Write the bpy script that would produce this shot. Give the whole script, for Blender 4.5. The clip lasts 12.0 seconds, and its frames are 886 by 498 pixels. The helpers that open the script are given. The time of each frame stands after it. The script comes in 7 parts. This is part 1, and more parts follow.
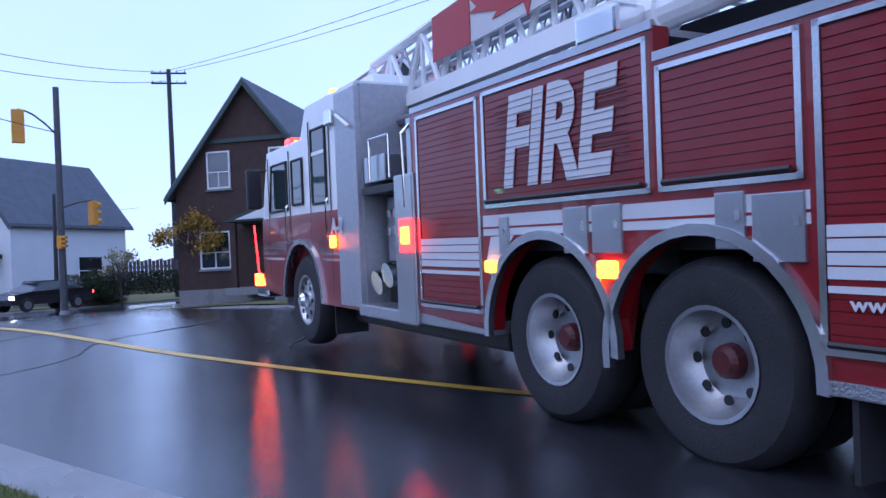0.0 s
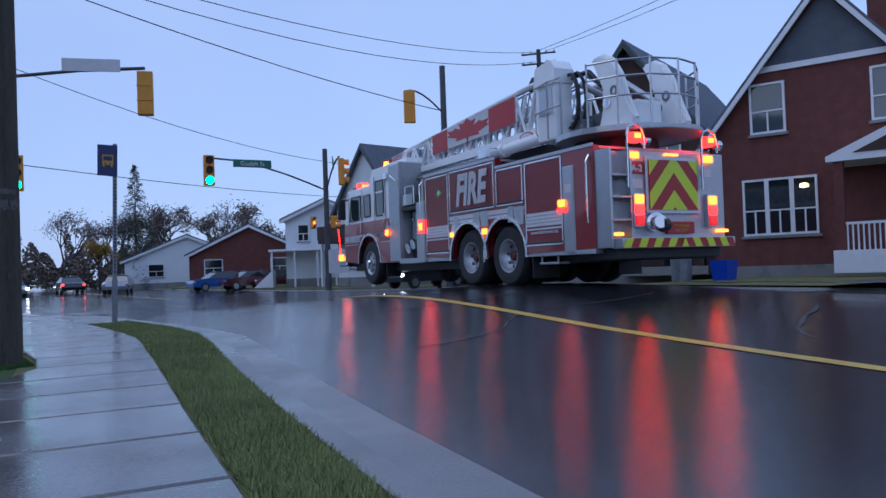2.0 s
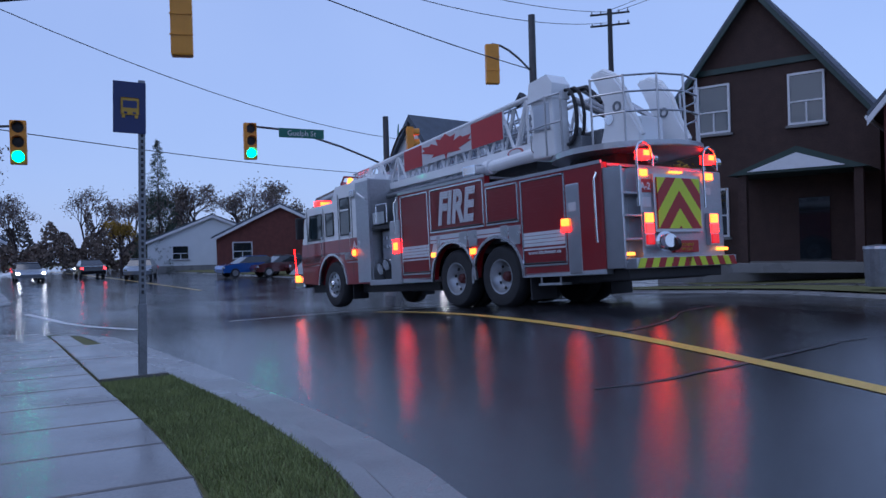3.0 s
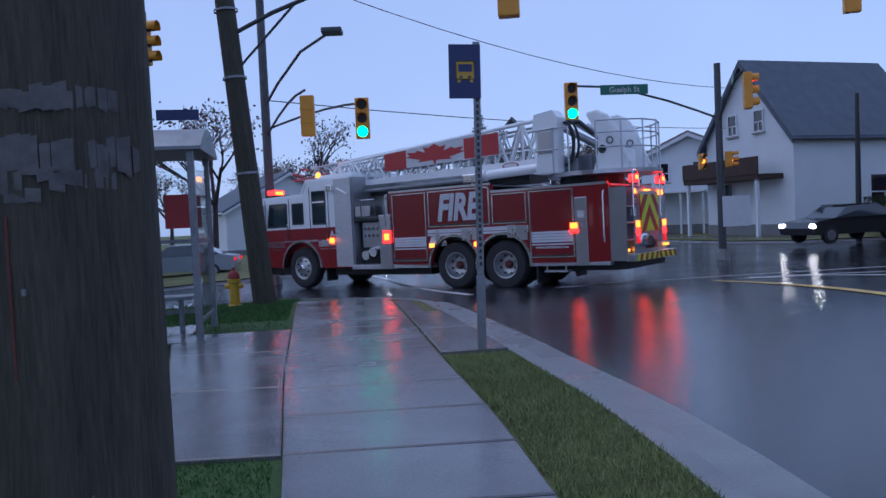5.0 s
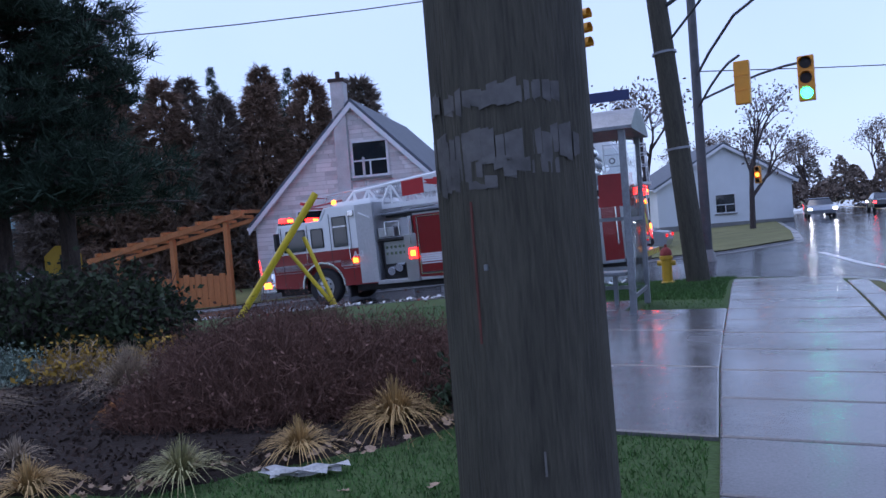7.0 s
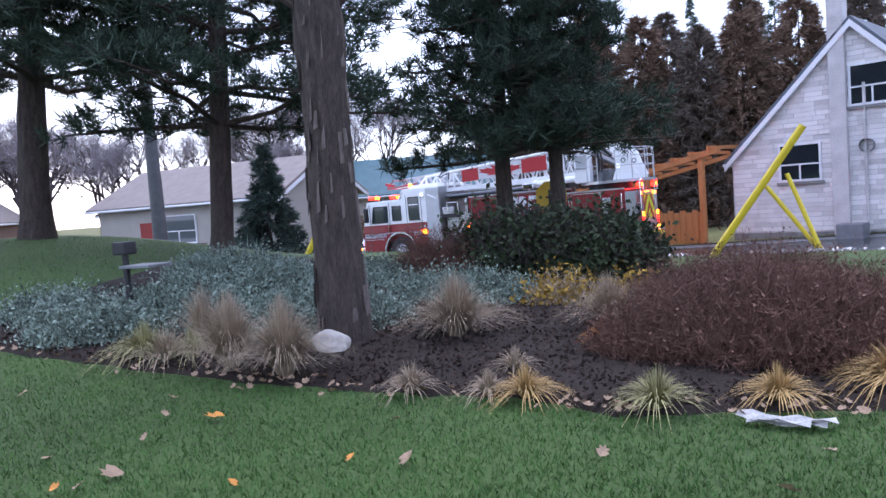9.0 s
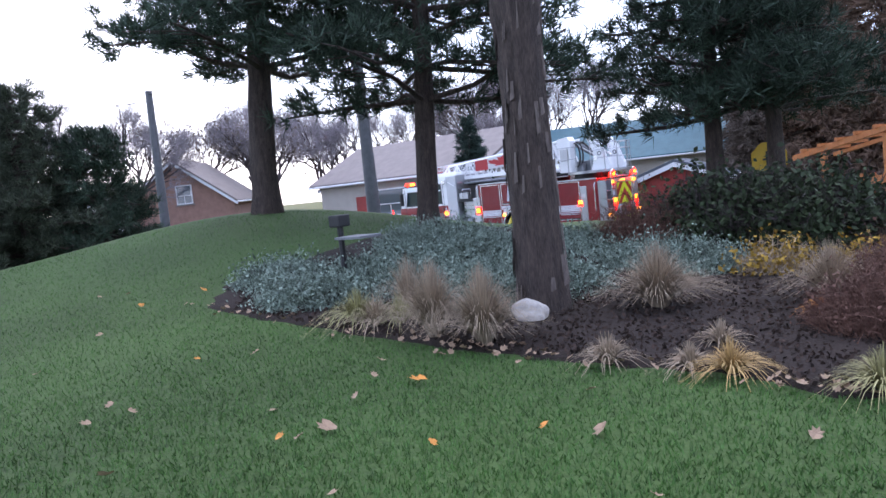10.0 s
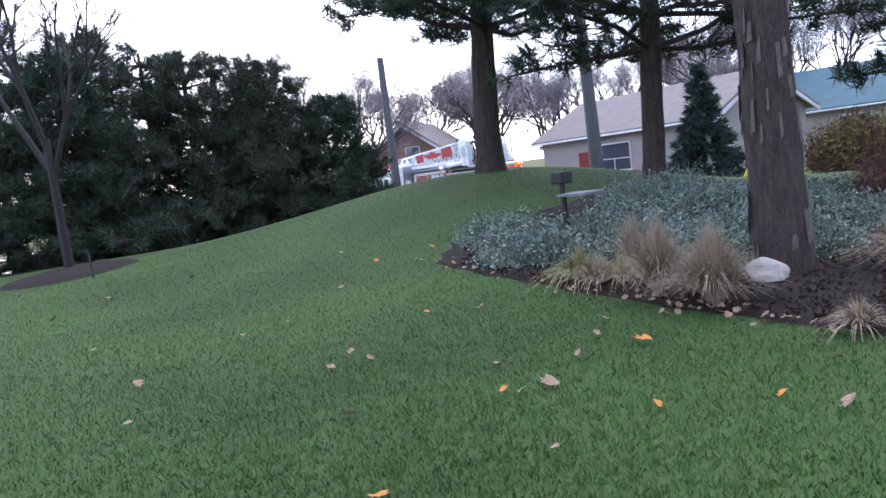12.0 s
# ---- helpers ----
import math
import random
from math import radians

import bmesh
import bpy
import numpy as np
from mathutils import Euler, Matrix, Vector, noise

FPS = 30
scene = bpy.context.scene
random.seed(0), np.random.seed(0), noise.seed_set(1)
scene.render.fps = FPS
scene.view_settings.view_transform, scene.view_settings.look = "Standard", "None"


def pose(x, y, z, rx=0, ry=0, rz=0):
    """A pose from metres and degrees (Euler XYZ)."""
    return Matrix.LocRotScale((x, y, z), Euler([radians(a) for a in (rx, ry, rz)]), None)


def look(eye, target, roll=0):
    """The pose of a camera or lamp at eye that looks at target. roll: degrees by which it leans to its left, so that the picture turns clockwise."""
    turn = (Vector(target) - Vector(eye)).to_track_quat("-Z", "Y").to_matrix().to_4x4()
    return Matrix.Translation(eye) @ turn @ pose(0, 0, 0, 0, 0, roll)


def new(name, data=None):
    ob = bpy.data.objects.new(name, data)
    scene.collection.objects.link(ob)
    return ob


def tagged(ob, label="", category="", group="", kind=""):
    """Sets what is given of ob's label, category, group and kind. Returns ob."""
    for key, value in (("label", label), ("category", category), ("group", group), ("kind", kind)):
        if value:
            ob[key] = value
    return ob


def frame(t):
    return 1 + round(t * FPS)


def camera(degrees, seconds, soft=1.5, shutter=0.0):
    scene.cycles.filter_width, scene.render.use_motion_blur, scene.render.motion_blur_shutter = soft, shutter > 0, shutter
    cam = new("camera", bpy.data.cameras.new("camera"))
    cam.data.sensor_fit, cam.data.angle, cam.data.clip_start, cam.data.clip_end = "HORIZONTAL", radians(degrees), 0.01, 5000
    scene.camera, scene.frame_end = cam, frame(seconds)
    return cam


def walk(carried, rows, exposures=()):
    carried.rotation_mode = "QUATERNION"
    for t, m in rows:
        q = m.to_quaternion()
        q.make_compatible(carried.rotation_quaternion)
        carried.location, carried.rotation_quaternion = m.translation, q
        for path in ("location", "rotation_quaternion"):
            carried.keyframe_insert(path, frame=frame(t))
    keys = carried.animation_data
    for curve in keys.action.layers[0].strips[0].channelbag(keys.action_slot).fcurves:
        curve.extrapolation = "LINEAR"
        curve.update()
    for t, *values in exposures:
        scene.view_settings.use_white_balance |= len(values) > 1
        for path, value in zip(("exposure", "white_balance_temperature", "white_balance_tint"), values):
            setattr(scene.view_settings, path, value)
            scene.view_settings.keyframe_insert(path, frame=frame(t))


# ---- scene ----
cam = camera(60.0, 12.0)
PATH = [
    (0, (-0.200, -9.224, 1.047), (1.369, -7.984, 1.086), -2.9),
    (0.5, (-0.100, -8.271, 0.996), (1.309, -6.852, 1.035), -2.0),
    (1, (0.100, -7.519, 0.948), (1.378, -5.982, 1.004), -1.4),
    (1.5, (0.397, -6.865, 0.800), (1.503, -5.199, 0.847), -1.7),
    (2, (0.615, -6.142, 0.738), (1.492, -4.345, 0.788), -2.0),
    (2.5, (0.851, -2.644, 1.026), (1.714, -0.840, 1.067), -1.6),
    (2.7, (0.851, -1.393, 1.151), (1.714, 0.411, 1.166), -1.6),
    (4.3, (0.760, 0.200, 1.300), (1.136, 2.164, 1.257), -2.0),
    (4.5, (0.760, 0.200, 1.300), (1.043, 2.179, 1.244), -2.4),
    (5, (0.760, 0.200, 1.300), (0.808, 2.198, 1.225), -2.6),
    (5.5, (0.760, 0.200, 1.300), (0.518, 2.184, 1.222), -3.1),
    (6, (0.760, 0.200, 1.300), (0.278, 2.140, 1.234), -3.5),
    (6.5, (0.760, 0.200, 1.300), (0.001, 2.049, 1.220), -4.3),
    (6.7, (0.760, 0.200, 1.300), (-0.092, 2.008, 1.225), -4.5),
    (8.3, (0.686, 0.093, 1.300), (-0.883, 1.329, 1.163), -3.4),
    (8.5, (0.686, 0.093, 1.300), (-0.929, 1.262, 1.132), -3.5),
    (9, (0.723, 0.147, 1.300), (-1.075, 1.005, 1.166), -4.3),
    (9.5, (0.760, 0.200, 1.300), (-1.144, 0.784, 1.121), -5.0),
    (10, (0.760, 0.200, 1.300), (-1.202, 0.550, 1.134), -6.0),
    (10.5, (0.760, 0.200, 1.300), (-1.227, 0.371, 1.153), -6.6),
    (11, (0.760, 0.200, 1.300), (-1.235, 0.164, 1.161), -7.3),
    (11.5, (0.760, 0.200, 1.300), (-1.228, 0.065, 1.133), -7.7),
    (12, (0.760, 0.200, 1.300), (-1.216, -0.032, 1.092), -7.7),
]
walk(cam, [(t, look(eye, target, roll)) for t, eye, target, roll in PATH],
     exposures=[(0.0, 0.82, 5200, 20), (1.0, 0.58, 5220, 20), (1.5, 0.3, 5280, 20), (2.0, 0.08, 5320, 12), (2.7, -0.05, 5250, 16),
                (4.4, -0.1, 5250, 15), (5.2, 0.12, 5350, 16), (6.7, 0.42, 5500, 18), (8.4, 1.82, 6250, 18), (10.0, 1.85, 6450, 16), (12.0, 1.85, 6500, 15)])

# ---------------------------------------------------------------- world and light
world = bpy.data.worlds.new("dusk_sky")
scene.world = world
world.use_nodes = True
wn, wl = world.node_tree.nodes, world.node_tree.links
sky = wn.new("ShaderNodeTexSky")
sky.sky_type, sky.sun_disc, sky.sun_elevation, sky.sun_rotation = "NISHITA", False, radians(28), radians(250)
sky_bg = wn["Background"]
sky_bg.inputs["Strength"].default_value = 0.03
wl.new(sky.outputs[0], sky_bg.inputs[0])
cloud_bg = wn.new("ShaderNodeBackground")
cloud_noise = wn.new("ShaderNodeTexNoise")
cloud_noise.inputs["Scale"].default_value, cloud_noise.inputs["Detail"].default_value = 1.6, 5
cloud_ramp = wn.new("ShaderNodeValToRGB")
cloud_ramp.color_ramp.elements[0].position, cloud_ramp.color_ramp.elements[0].color = 0.3, (0.40, 0.49, 0.72, 1)
cloud_ramp.color_ramp.elements[1].position, cloud_ramp.color_ramp.elements[1].color = 0.75, (0.50, 0.58, 0.78, 1)
wl.new(cloud_noise.outputs[0], cloud_ramp.inputs[0])
wl.new(cloud_ramp.outputs[0], cloud_bg.inputs[0])
cloud_bg.inputs["Strength"].default_value = 0.8
sky_add = wn.new("ShaderNodeAddShader")
wl.new(sky_bg.outputs[0], sky_add.inputs[0])
wl.new(cloud_bg.outputs[0], sky_add.inputs[1])
wl.new(sky_add.outputs[0], wn["World Output"].inputs[0])
sun = new("sun", bpy.data.lights.new("sun", "SUN"))
sun.data.energy, sun.data.angle, sun.data.color = 0.5, radians(40), (1.0, 0.93, 0.88)
sun.matrix_world = look((0, 0, 40), (14, -14, 0))


# ---------------------------------------------------------------- materials
def mat(name, col, rough=0.6, metal=0.0, var=0.25, scale=6.0, fine=60.0, bump=0.15, spec=0.5, island=False, coat=0.0, stretch=None, transl=0.0):
    m = bpy.data.materials.new(name)
    m.use_nodes = True
    n, l = m.node_tree.nodes, m.node_tree.links
    b = n["Principled BSDF"]
    b.inputs["Roughness"].default_value, b.inputs["Metallic"].default_value = rough, metal
    b.inputs["Specular IOR Level"].default_value = spec
    b.inputs["Coat Weight"].default_value = coat
    tc = n.new("ShaderNodeTexCoord")
    src = tc.outputs["Object"]
    if stretch:
        mp = n.new("ShaderNodeMapping")
        mp.inputs["Scale"].default_value = stretch
        l.new(src, mp.inputs[0])
        src = mp.outputs[0]
    a, c = n.new("ShaderNodeTexNoise"), n.new("ShaderNodeTexNoise")
    a.inputs["Scale"].default_value, a.inputs["Detail"].default_value = scale, 4
    c.inputs["Scale"].default_value, c.inputs["Detail"].default_value = fine, 3
    l.new(src, a.inputs[0])
    l.new(src, c.inputs[0])
    mx = n.new("ShaderNodeMath")
    mx.operation = "ADD"
    l.new(a.outputs[0], mx.inputs[0])
    l.new(c.outputs[0], mx.inputs[1])
    drive = mx.outputs[0]
    if island:
        g = n.new("ShaderNodeNewGeometry")
        m2 = n.new("ShaderNodeMath")
        m2.operation = "ADD"
        l.new(drive, m2.inputs[0])
        l.new(g.outputs["Random Per Island"], m2.inputs[1])
        m3 = n.new("ShaderNodeMath")
        m3.operation = "MULTIPLY"
        m3.inputs[1].default_value = 0.667
        l.new(m2.outputs[0], m3.inputs[0])
        drive = m3.outputs[0]
    r = n.new("ShaderNodeMapRange")
    r.inputs[1].default_value, r.inputs[2].default_value = 0.6, 1.4
    l.new(drive, r.inputs[0])
    mix = n.new("ShaderNodeMix")
    mix.data_type = "RGBA"
    mix.inputs["A"].default_value = [max(0, v * (1 - var)) for v in col] + [1]
    mix.inputs["B"].default_value = [min(1, v * (1 + var)) for v in col] + [1]
    l.new(r.outputs[0], mix.inputs["Factor"])
    l.new(mix.outputs["Result"], b.inputs["Base Color"])
    if transl:
        b.inputs["Subsurface Weight"].default_value = 0.0
    if bump:
        bp = n.new("ShaderNodeBump")
        bp.inputs["Strength"].default_value, bp.inputs["Distance"].default_value = bump, 0.02
        l.new(c.outputs[0], bp.inputs["Height"])
        l.new(bp.outputs[0], b.inputs["Normal"])
    return m


def rough_by_noise(m, lo, hi, scale):
    n, l = m.node_tree.nodes, m.node_tree.links
    t, tc, r = n.new("ShaderNodeTexNoise"), n.new("ShaderNodeTexCoord"), n.new("ShaderNodeMapRange")
    t.inputs["Scale"].default_value, t.inputs["Detail"].default_value = scale, 3
    l.new(tc.outputs["Object"], t.inputs[0])
    r.inputs[1].default_value, r.inputs[2].default_value = 0.35, 0.65
    r.inputs[3].default_value, r.inputs[4].default_value = lo, hi
    l.new(t.outputs[0], r.inputs[0])
    l.new(r.outputs[0], n["Principled BSDF"].inputs["Roughness"])
    return m


def glow(name, col, strength):
    m = bpy.data.materials.new(name)
    m.use_nodes = True
    b = m.node_tree.nodes["Principled BSDF"]
    b.inputs["Base Color"].default_value = [*col, 1]
    b.inputs["Emission Color"].default_value = [*col, 1]
    b.inputs["Emission Strength"].default_value = strength
    b.inputs["Roughness"].default_value = 0.2
    return m


def glass_like(name, col, rough=0.05):
    m = bpy.data.materials.new(name)
    m.use_nodes = True
    b = m.node_tree.nodes["Principled BSDF"]
    b.inputs["Base Color"].default_value = [*col, 1]
    b.inputs["Roughness"].default_value = rough
    b.inputs["Specular IOR Level"].default_value = 0.9
    return m


M = {}
M["asphalt"] = rough_by_noise(mat("wet_asphalt", (0.022, 0.023, 0.027), 0.2, var=0.5, scale=0.5, fine=90, bump=0.09, spec=0.5), 0.05, 0.17, 0.35)
M["old_asphalt"] = mat("damp_asphalt", (0.05, 0.05, 0.055), 0.5, var=0.35, scale=0.8, fine=80, bump=0.3)
M["concrete"] = rough_by_noise(mat("wet_concrete", (0.125, 0.12, 0.122), 0.3, var=0.3, scale=1.2, fine=70, bump=0.08, spec=0.5), 0.06, 0.3, 0.9)
M["kerb"] = rough_by_noise(mat("kerb_concrete", (0.19, 0.19, 0.19), 0.4, var=0.2, scale=1.5, fine=60, bump=0.15), 0.2, 0.5, 0.8)
M["lawn"] = mat("lawn", (0.052, 0.088, 0.027), 0.85, var=0.55, scale=0.35, fine=30, bump=0.5, spec=0.2)
M["blade"] = mat("grass_blade", (0.056, 0.124, 0.029), 0.6, var=0.6, scale=0.35, fine=5, bump=0, island=True, spec=0.3)
M["verge_blade"] = mat("verge_grass_blade", (0.21, 0.24, 0.09), 0.65, var=0.45, scale=0.8, fine=5, bump=0, island=True, spec=0.3)
M["verge"] = mat("autumn_verge", (0.13, 0.13, 0.055), 0.9, var=0.4, scale=0.9, fine=30, bump=0.5, spec=0.2)
M["soil"] = mat("mulch", (0.030, 0.022, 0.019), 0.9, var=0.5, scale=3, fine=45, bump=0.9, spec=0.2)
M["white_line"] = mat("white_road_paint", (0.55, 0.55, 0.55), 0.4, var=0.25, scale=3)
M["yellow_line"] = mat("yellow_road_paint", (0.55, 0.36, 0.05), 0.4, var=0.3, scale=2)
M["red"] = mat("fire_red_paint", (0.225, 0.006, 0.011), 0.28, var=0.08, scale=2, bump=0.0, coat=0.6)
M["shutter"] = mat("red_roller_shutter", (0.20, 0.006, 0.011), 0.34, var=0.1, scale=2, bump=0.0, coat=0.2)
M["white"] = mat("white_paint", (0.82, 0.83, 0.84), 0.3, var=0.05, scale=3, bump=0.0, coat=0.4)
M["stripe"] = mat("white_reflective_stripe", (0.62, 0.64, 0.68), 0.4, var=0.05, bump=0.0)
M["alu"] = mat("brushed_aluminium", (0.46, 0.47, 0.50), 0.3, 0.9, var=0.08, scale=4, fine=80, bump=0.015)
M["bright_alu"] = mat("polished_aluminium", (0.62, 0.63, 0.66), 0.2, 0.95, var=0.06, scale=3, bump=0.0)
M["rim"] = mat("polished_wheel_rim", (0.44, 0.45, 0.47), 0.35, 0.85, var=0.12, scale=5, fine=40, bump=0.05)
M["maroon"] = mat("maroon_hub_paint", (0.09, 0.012, 0.014), 0.45, var=0.2, scale=6, bump=0.05)
M["tread"] = mat("diamond_plate", (0.47, 0.48, 0.51), 0.35, 0.85, var=0.15, scale=20, fine=90, bump=0.4)
M["chrome"] = mat("chrome", (0.75, 0.76, 0.78), 0.12, 1.0, var=0.05, bump=0)
M["steel"] = mat("galvanised_steel", (0.22, 0.23, 0.25), 0.5, 0.6, var=0.25, scale=5, fine=40, bump=0.1)
M["pole_grey"] = mat("weathered_grey_steel", (0.075, 0.078, 0.085), 0.55, 0.3, var=0.3, scale=5, fine=40, bump=0.1)
M["dark"] = mat("black_metal", (0.018, 0.018, 0.02), 0.5, var=0.3, scale=5)
M["rubber"] = mat("tyre_rubber", (0.022, 0.022, 0.025), 0.7, var=0.3, scale=8, fine=60, bump=0.2)
M["winglass"] = glass_like("dark_window_glass", (0.015, 0.02, 0.025))
M["cabglass"] = glass_like("tinted_cab_glass", (0.02, 0.035, 0.04))
M["clear_pane"] = glass_like("clear_shelter_glass", (0.9, 0.95, 0.95), 0.02)
M["clear_pane"].node_tree.nodes["Principled BSDF"].inputs["Transmission Weight"].default_value = 1.0
M["clear_pane"].node_tree.nodes["Principled BSDF"].inputs["IOR"].default_value = 1.2
M["red_lamp"] = glow("red_lamp", (1.0, 0.005, 0.001), 12)
M["hot_lamp"] = glow("orange_lamp_core", (1.0, 0.11, 0.005), 8)
M["dim_red"] = glow("dim_red_lens", (0.6, 0.01, 0.01), 1.2)
M["amber"] = glow("amber_lamp", (1.0, 0.28, 0.02), 3.5)
M["green"] = glow("green_signal", (0.05, 1.0, 0.48), 12)
M["redsig"] = glow("red_signal", (1.0, 0.06, 0.03), 4)
M["headlight"] = glow("headlight", (1.0, 0.92, 0.8), 22)
M["taillight"] = glow("taillight", (1.0, 0.03, 0.03), 6)
M["warmlight"] = glow("warm_room_light", (1.0, 0.6, 0.25), 4)
M["signal_yellow"] = mat("signal_yellow", (0.62, 0.27, 0.02), 0.45, var=0.12, scale=4, bump=0.05)
M["brace_yellow"] = mat("yellow_painted_pipe", (0.62, 0.47, 0.02), 0.45, var=0.12, scale=3, bump=0.05)
M["hydrant_yellow"] = mat("hydrant_yellow", (0.6, 0.36, 0.03), 0.4, var=0.15)
M["chev_yellow"] = mat("reflective_yellow_green", (0.62, 0.72, 0.03), 0.4, var=0.06, bump=0)
M["chev_red"] = mat("reflective_red", (0.36, 0.02, 0.02), 0.4, var=0.08, bump=0)
M["sign_blue"] = mat("blue_sign_face", (0.012, 0.022, 0.11), 0.4, var=0.15, bump=0)
M["sign_yellow"] = mat("yellow_sign_print", (0.5, 0.3, 0.02), 0.4, var=0.1, bump=0)
M["sign_green"] = mat("green_street_sign", (0.01, 0.13, 0.09), 0.4, var=0.15, bump=0)
M["sign_white"] = mat("white_sign_face", (0.6, 0.6, 0.62), 0.45, var=0.1, bump=0)
M["wood_pole"] = mat("weathered_pole_wood", (0.055, 0.050, 0.037), 0.85, var=0.55, scale=3, fine=24, bump=0.6, stretch=(6, 6, 0.5))
M["tape"] = mat("torn_paper_and_tape", (0.095, 0.09, 0.088), 0.7, var=0.5, scale=9, fine=30, bump=0.3)
M["sign_black"] = mat("black_sign_post", (0.022, 0.022, 0.025), 0.5, var=0.3, scale=3)
M["bark"] = mat("pine_bark", (0.050, 0.036, 0.030), 0.9, var=0.8, scale=5, fine=22, bump=0.9, stretch=(4, 4, 0.8))
M["bark_pale"] = mat("pale_bark_flakes", (0.125, 0.10, 0.088), 0.9, var=0.5, scale=6, fine=22, bump=0.6, stretch=(4, 4, 0.7))
M["bark_dark"] = mat("dark_wet_bark", (0.024, 0.019, 0.019), 0.85, var=0.4, scale=4, fine=22, bump=0.5)
M["bark_grey"] = mat("grey_bark", (0.055, 0.042, 0.042), 0.9, var=0.5, scale=4, fine=22, bump=0.8, stretch=(4, 4, 0.7))
M["needle"] = mat("pine_needles", (0.037, 0.060, 0.041), 0.7, var=0.6, scale=0.5, fine=4, bump=0, island=True, spec=0.25)
M["thicket"] = mat("thicket_needles", (0.052, 0.066, 0.044), 0.7, var=0.7, scale=0.7, fine=4, bump=0, island=True, spec=0.25)
M["spruce"] = mat("spruce_needles", (0.030, 0.052, 0.042), 0.7, var=0.5, scale=0.8, fine=4, bump=0, island=True, spec=0.25)
M["needle_brown"] = mat("browned_needles", (0.17, 0.112, 0.082), 0.8, var=0.5, scale=0.5, fine=4, bump=0, island=True, spec=0.2)
M["juniper"] = mat("blue_juniper", (0.165, 0.21, 0.17), 0.75, var=0.8, scale=1.1, fine=6, bump=0, island=True, spec=0.25)
M["barberry"] = mat("bare_reddish_twigs", (0.125, 0.068, 0.052), 0.85, var=0.5, scale=1.5, fine=6, bump=0, island=True, spec=0.2)
M["yew"] = mat("dark_evergreen_leaves", (0.03, 0.045, 0.02), 0.7, var=0.55, scale=1.5, fine=6, bump=0, island=True, spec=0.25)
M["straw"] = mat("dry_ornamental_grass", (0.32, 0.25, 0.18), 0.8, var=0.4, scale=2, fine=6, bump=0, island=True, spec=0.2)
M["gold"] = mat("golden_sedge", (0.42, 0.28, 0.12), 0.75, var=0.4, scale=2, fine=6, bump=0, island=True, spec=0.2)
M["lime"] = mat("yellow_green_blades", (0.29, 0.27, 0.13), 0.7, var=0.45, scale=2, fine=6, bump=0, island=True, spec=0.2)
M["far_lime"] = mat("yellow_green_leaves", (0.13, 0.12, 0.035), 0.8, var=0.5, scale=1, fine=5, bump=0, island=True, spec=0.2)
M["yellow_leaf"] = mat("yellow_autumn_leaves", (0.30, 0.19, 0.035), 0.8, var=0.4, scale=2, fine=6, bump=0, island=True, spec=0.2)
M["paper"] = mat("damp_newsprint", (0.42, 0.41, 0.40), 0.8, var=0.35, scale=14, fine=60, bump=0.2)
M["chip"] = mat("mulch_chip", (0.045, 0.030, 0.024), 0.9, var=0.7, scale=5, fine=20, bump=0, island=True, spec=0.2)
M["fallen"] = mat("fallen_leaf", (0.30, 0.20, 0.13), 0.7, var=0.3, scale=8, bump=0.1)
M["fallen_orange"] = mat("fallen_orange_leaf", (0.55, 0.22, 0.04), 0.7, var=0.3, scale=8, bump=0.1)
M["far_twig"] = mat("far_bare_twigs", (0.22, 0.195, 0.21), 0.9, var=0.4, scale=0.3, fine=3, bump=0, island=True, spec=0.15)
M["far_leaf"] = mat("far_rusty_foliage", (0.14, 0.112, 0.094), 0.9, var=0.5, scale=0.3, fine=3, bump=0, island=True, spec=0.15)
M["far_mixed"] = mat("far_grey_brown_foliage", (0.10, 0.092, 0.085), 0.9, var=0.5, scale=0.2, fine=3, bump=0, island=True, spec=0.15)
M["stone"] = mat("pale_boulder", (0.42, 0.39, 0.36), 0.75, var=0.25, scale=5, fine=30, bump=0.5)
M["white_brick"] = mat("whitewashed_brick", (0.47, 0.45, 0.455), 0.75, var=0.3, scale=2, fine=25, bump=0.4)
M["white_course"] = mat("whitewashed_brick_course", (0.62, 0.60, 0.60), 0.75, var=0.2, scale=2, fine=25, bump=0.4, island=True)
M["brick_red"] = mat("dark_red_brick", (0.115, 0.034, 0.028), 0.8, var=0.35, scale=3, fine=25, bump=0.4)
M["brick_brown"] = mat("brown_brick", (0.048, 0.026, 0.021), 0.8, var=0.35, scale=3, fine=25, bump=0.4)
M["brick_tan"] = mat("tan_brick", (0.26, 0.15, 0.12), 0.8, var=0.3, scale=3, fine=25, bump=0.4)
M["siding"] = mat("white_siding", (0.62, 0.65, 0.68), 0.55, var=0.08, scale=1, bump=0.05)
M["stucco"] = mat("beige_stucco", (0.36, 0.33, 0.30), 0.8, var=0.12, scale=1.5, fine=40, bump=0.2)
M["roof_grey"] = mat("grey_shingles", (0.085, 0.10, 0.125), 0.75, var=0.25, scale=2, fine=30, bump=0.4)
M["roof_brown"] = mat("weathered_shingles", (0.20, 0.17, 0.16), 0.8, var=0.2, scale=2, fine=30, bump=0.4)
M["roof_teal"] = mat("teal_shingles", (0.045, 0.12, 0.15), 0.7, var=0.2, scale=2, fine=30, bump=0.3)
M["trim"] = mat("white_trim", (0.66, 0.67, 0.7), 0.5, var=0.08, bump=0.0)
M["trim_dark"] = mat("dark_green_trim", (0.02, 0.045, 0.04), 0.5, var=0.2, bump=0.0)
M["cedar"] = mat("orange_cedar", (0.40, 0.15, 0.045), 0.65, var=0.25, scale=3, fine=20, bump=0.2, stretch=(3, 3, 0.4))
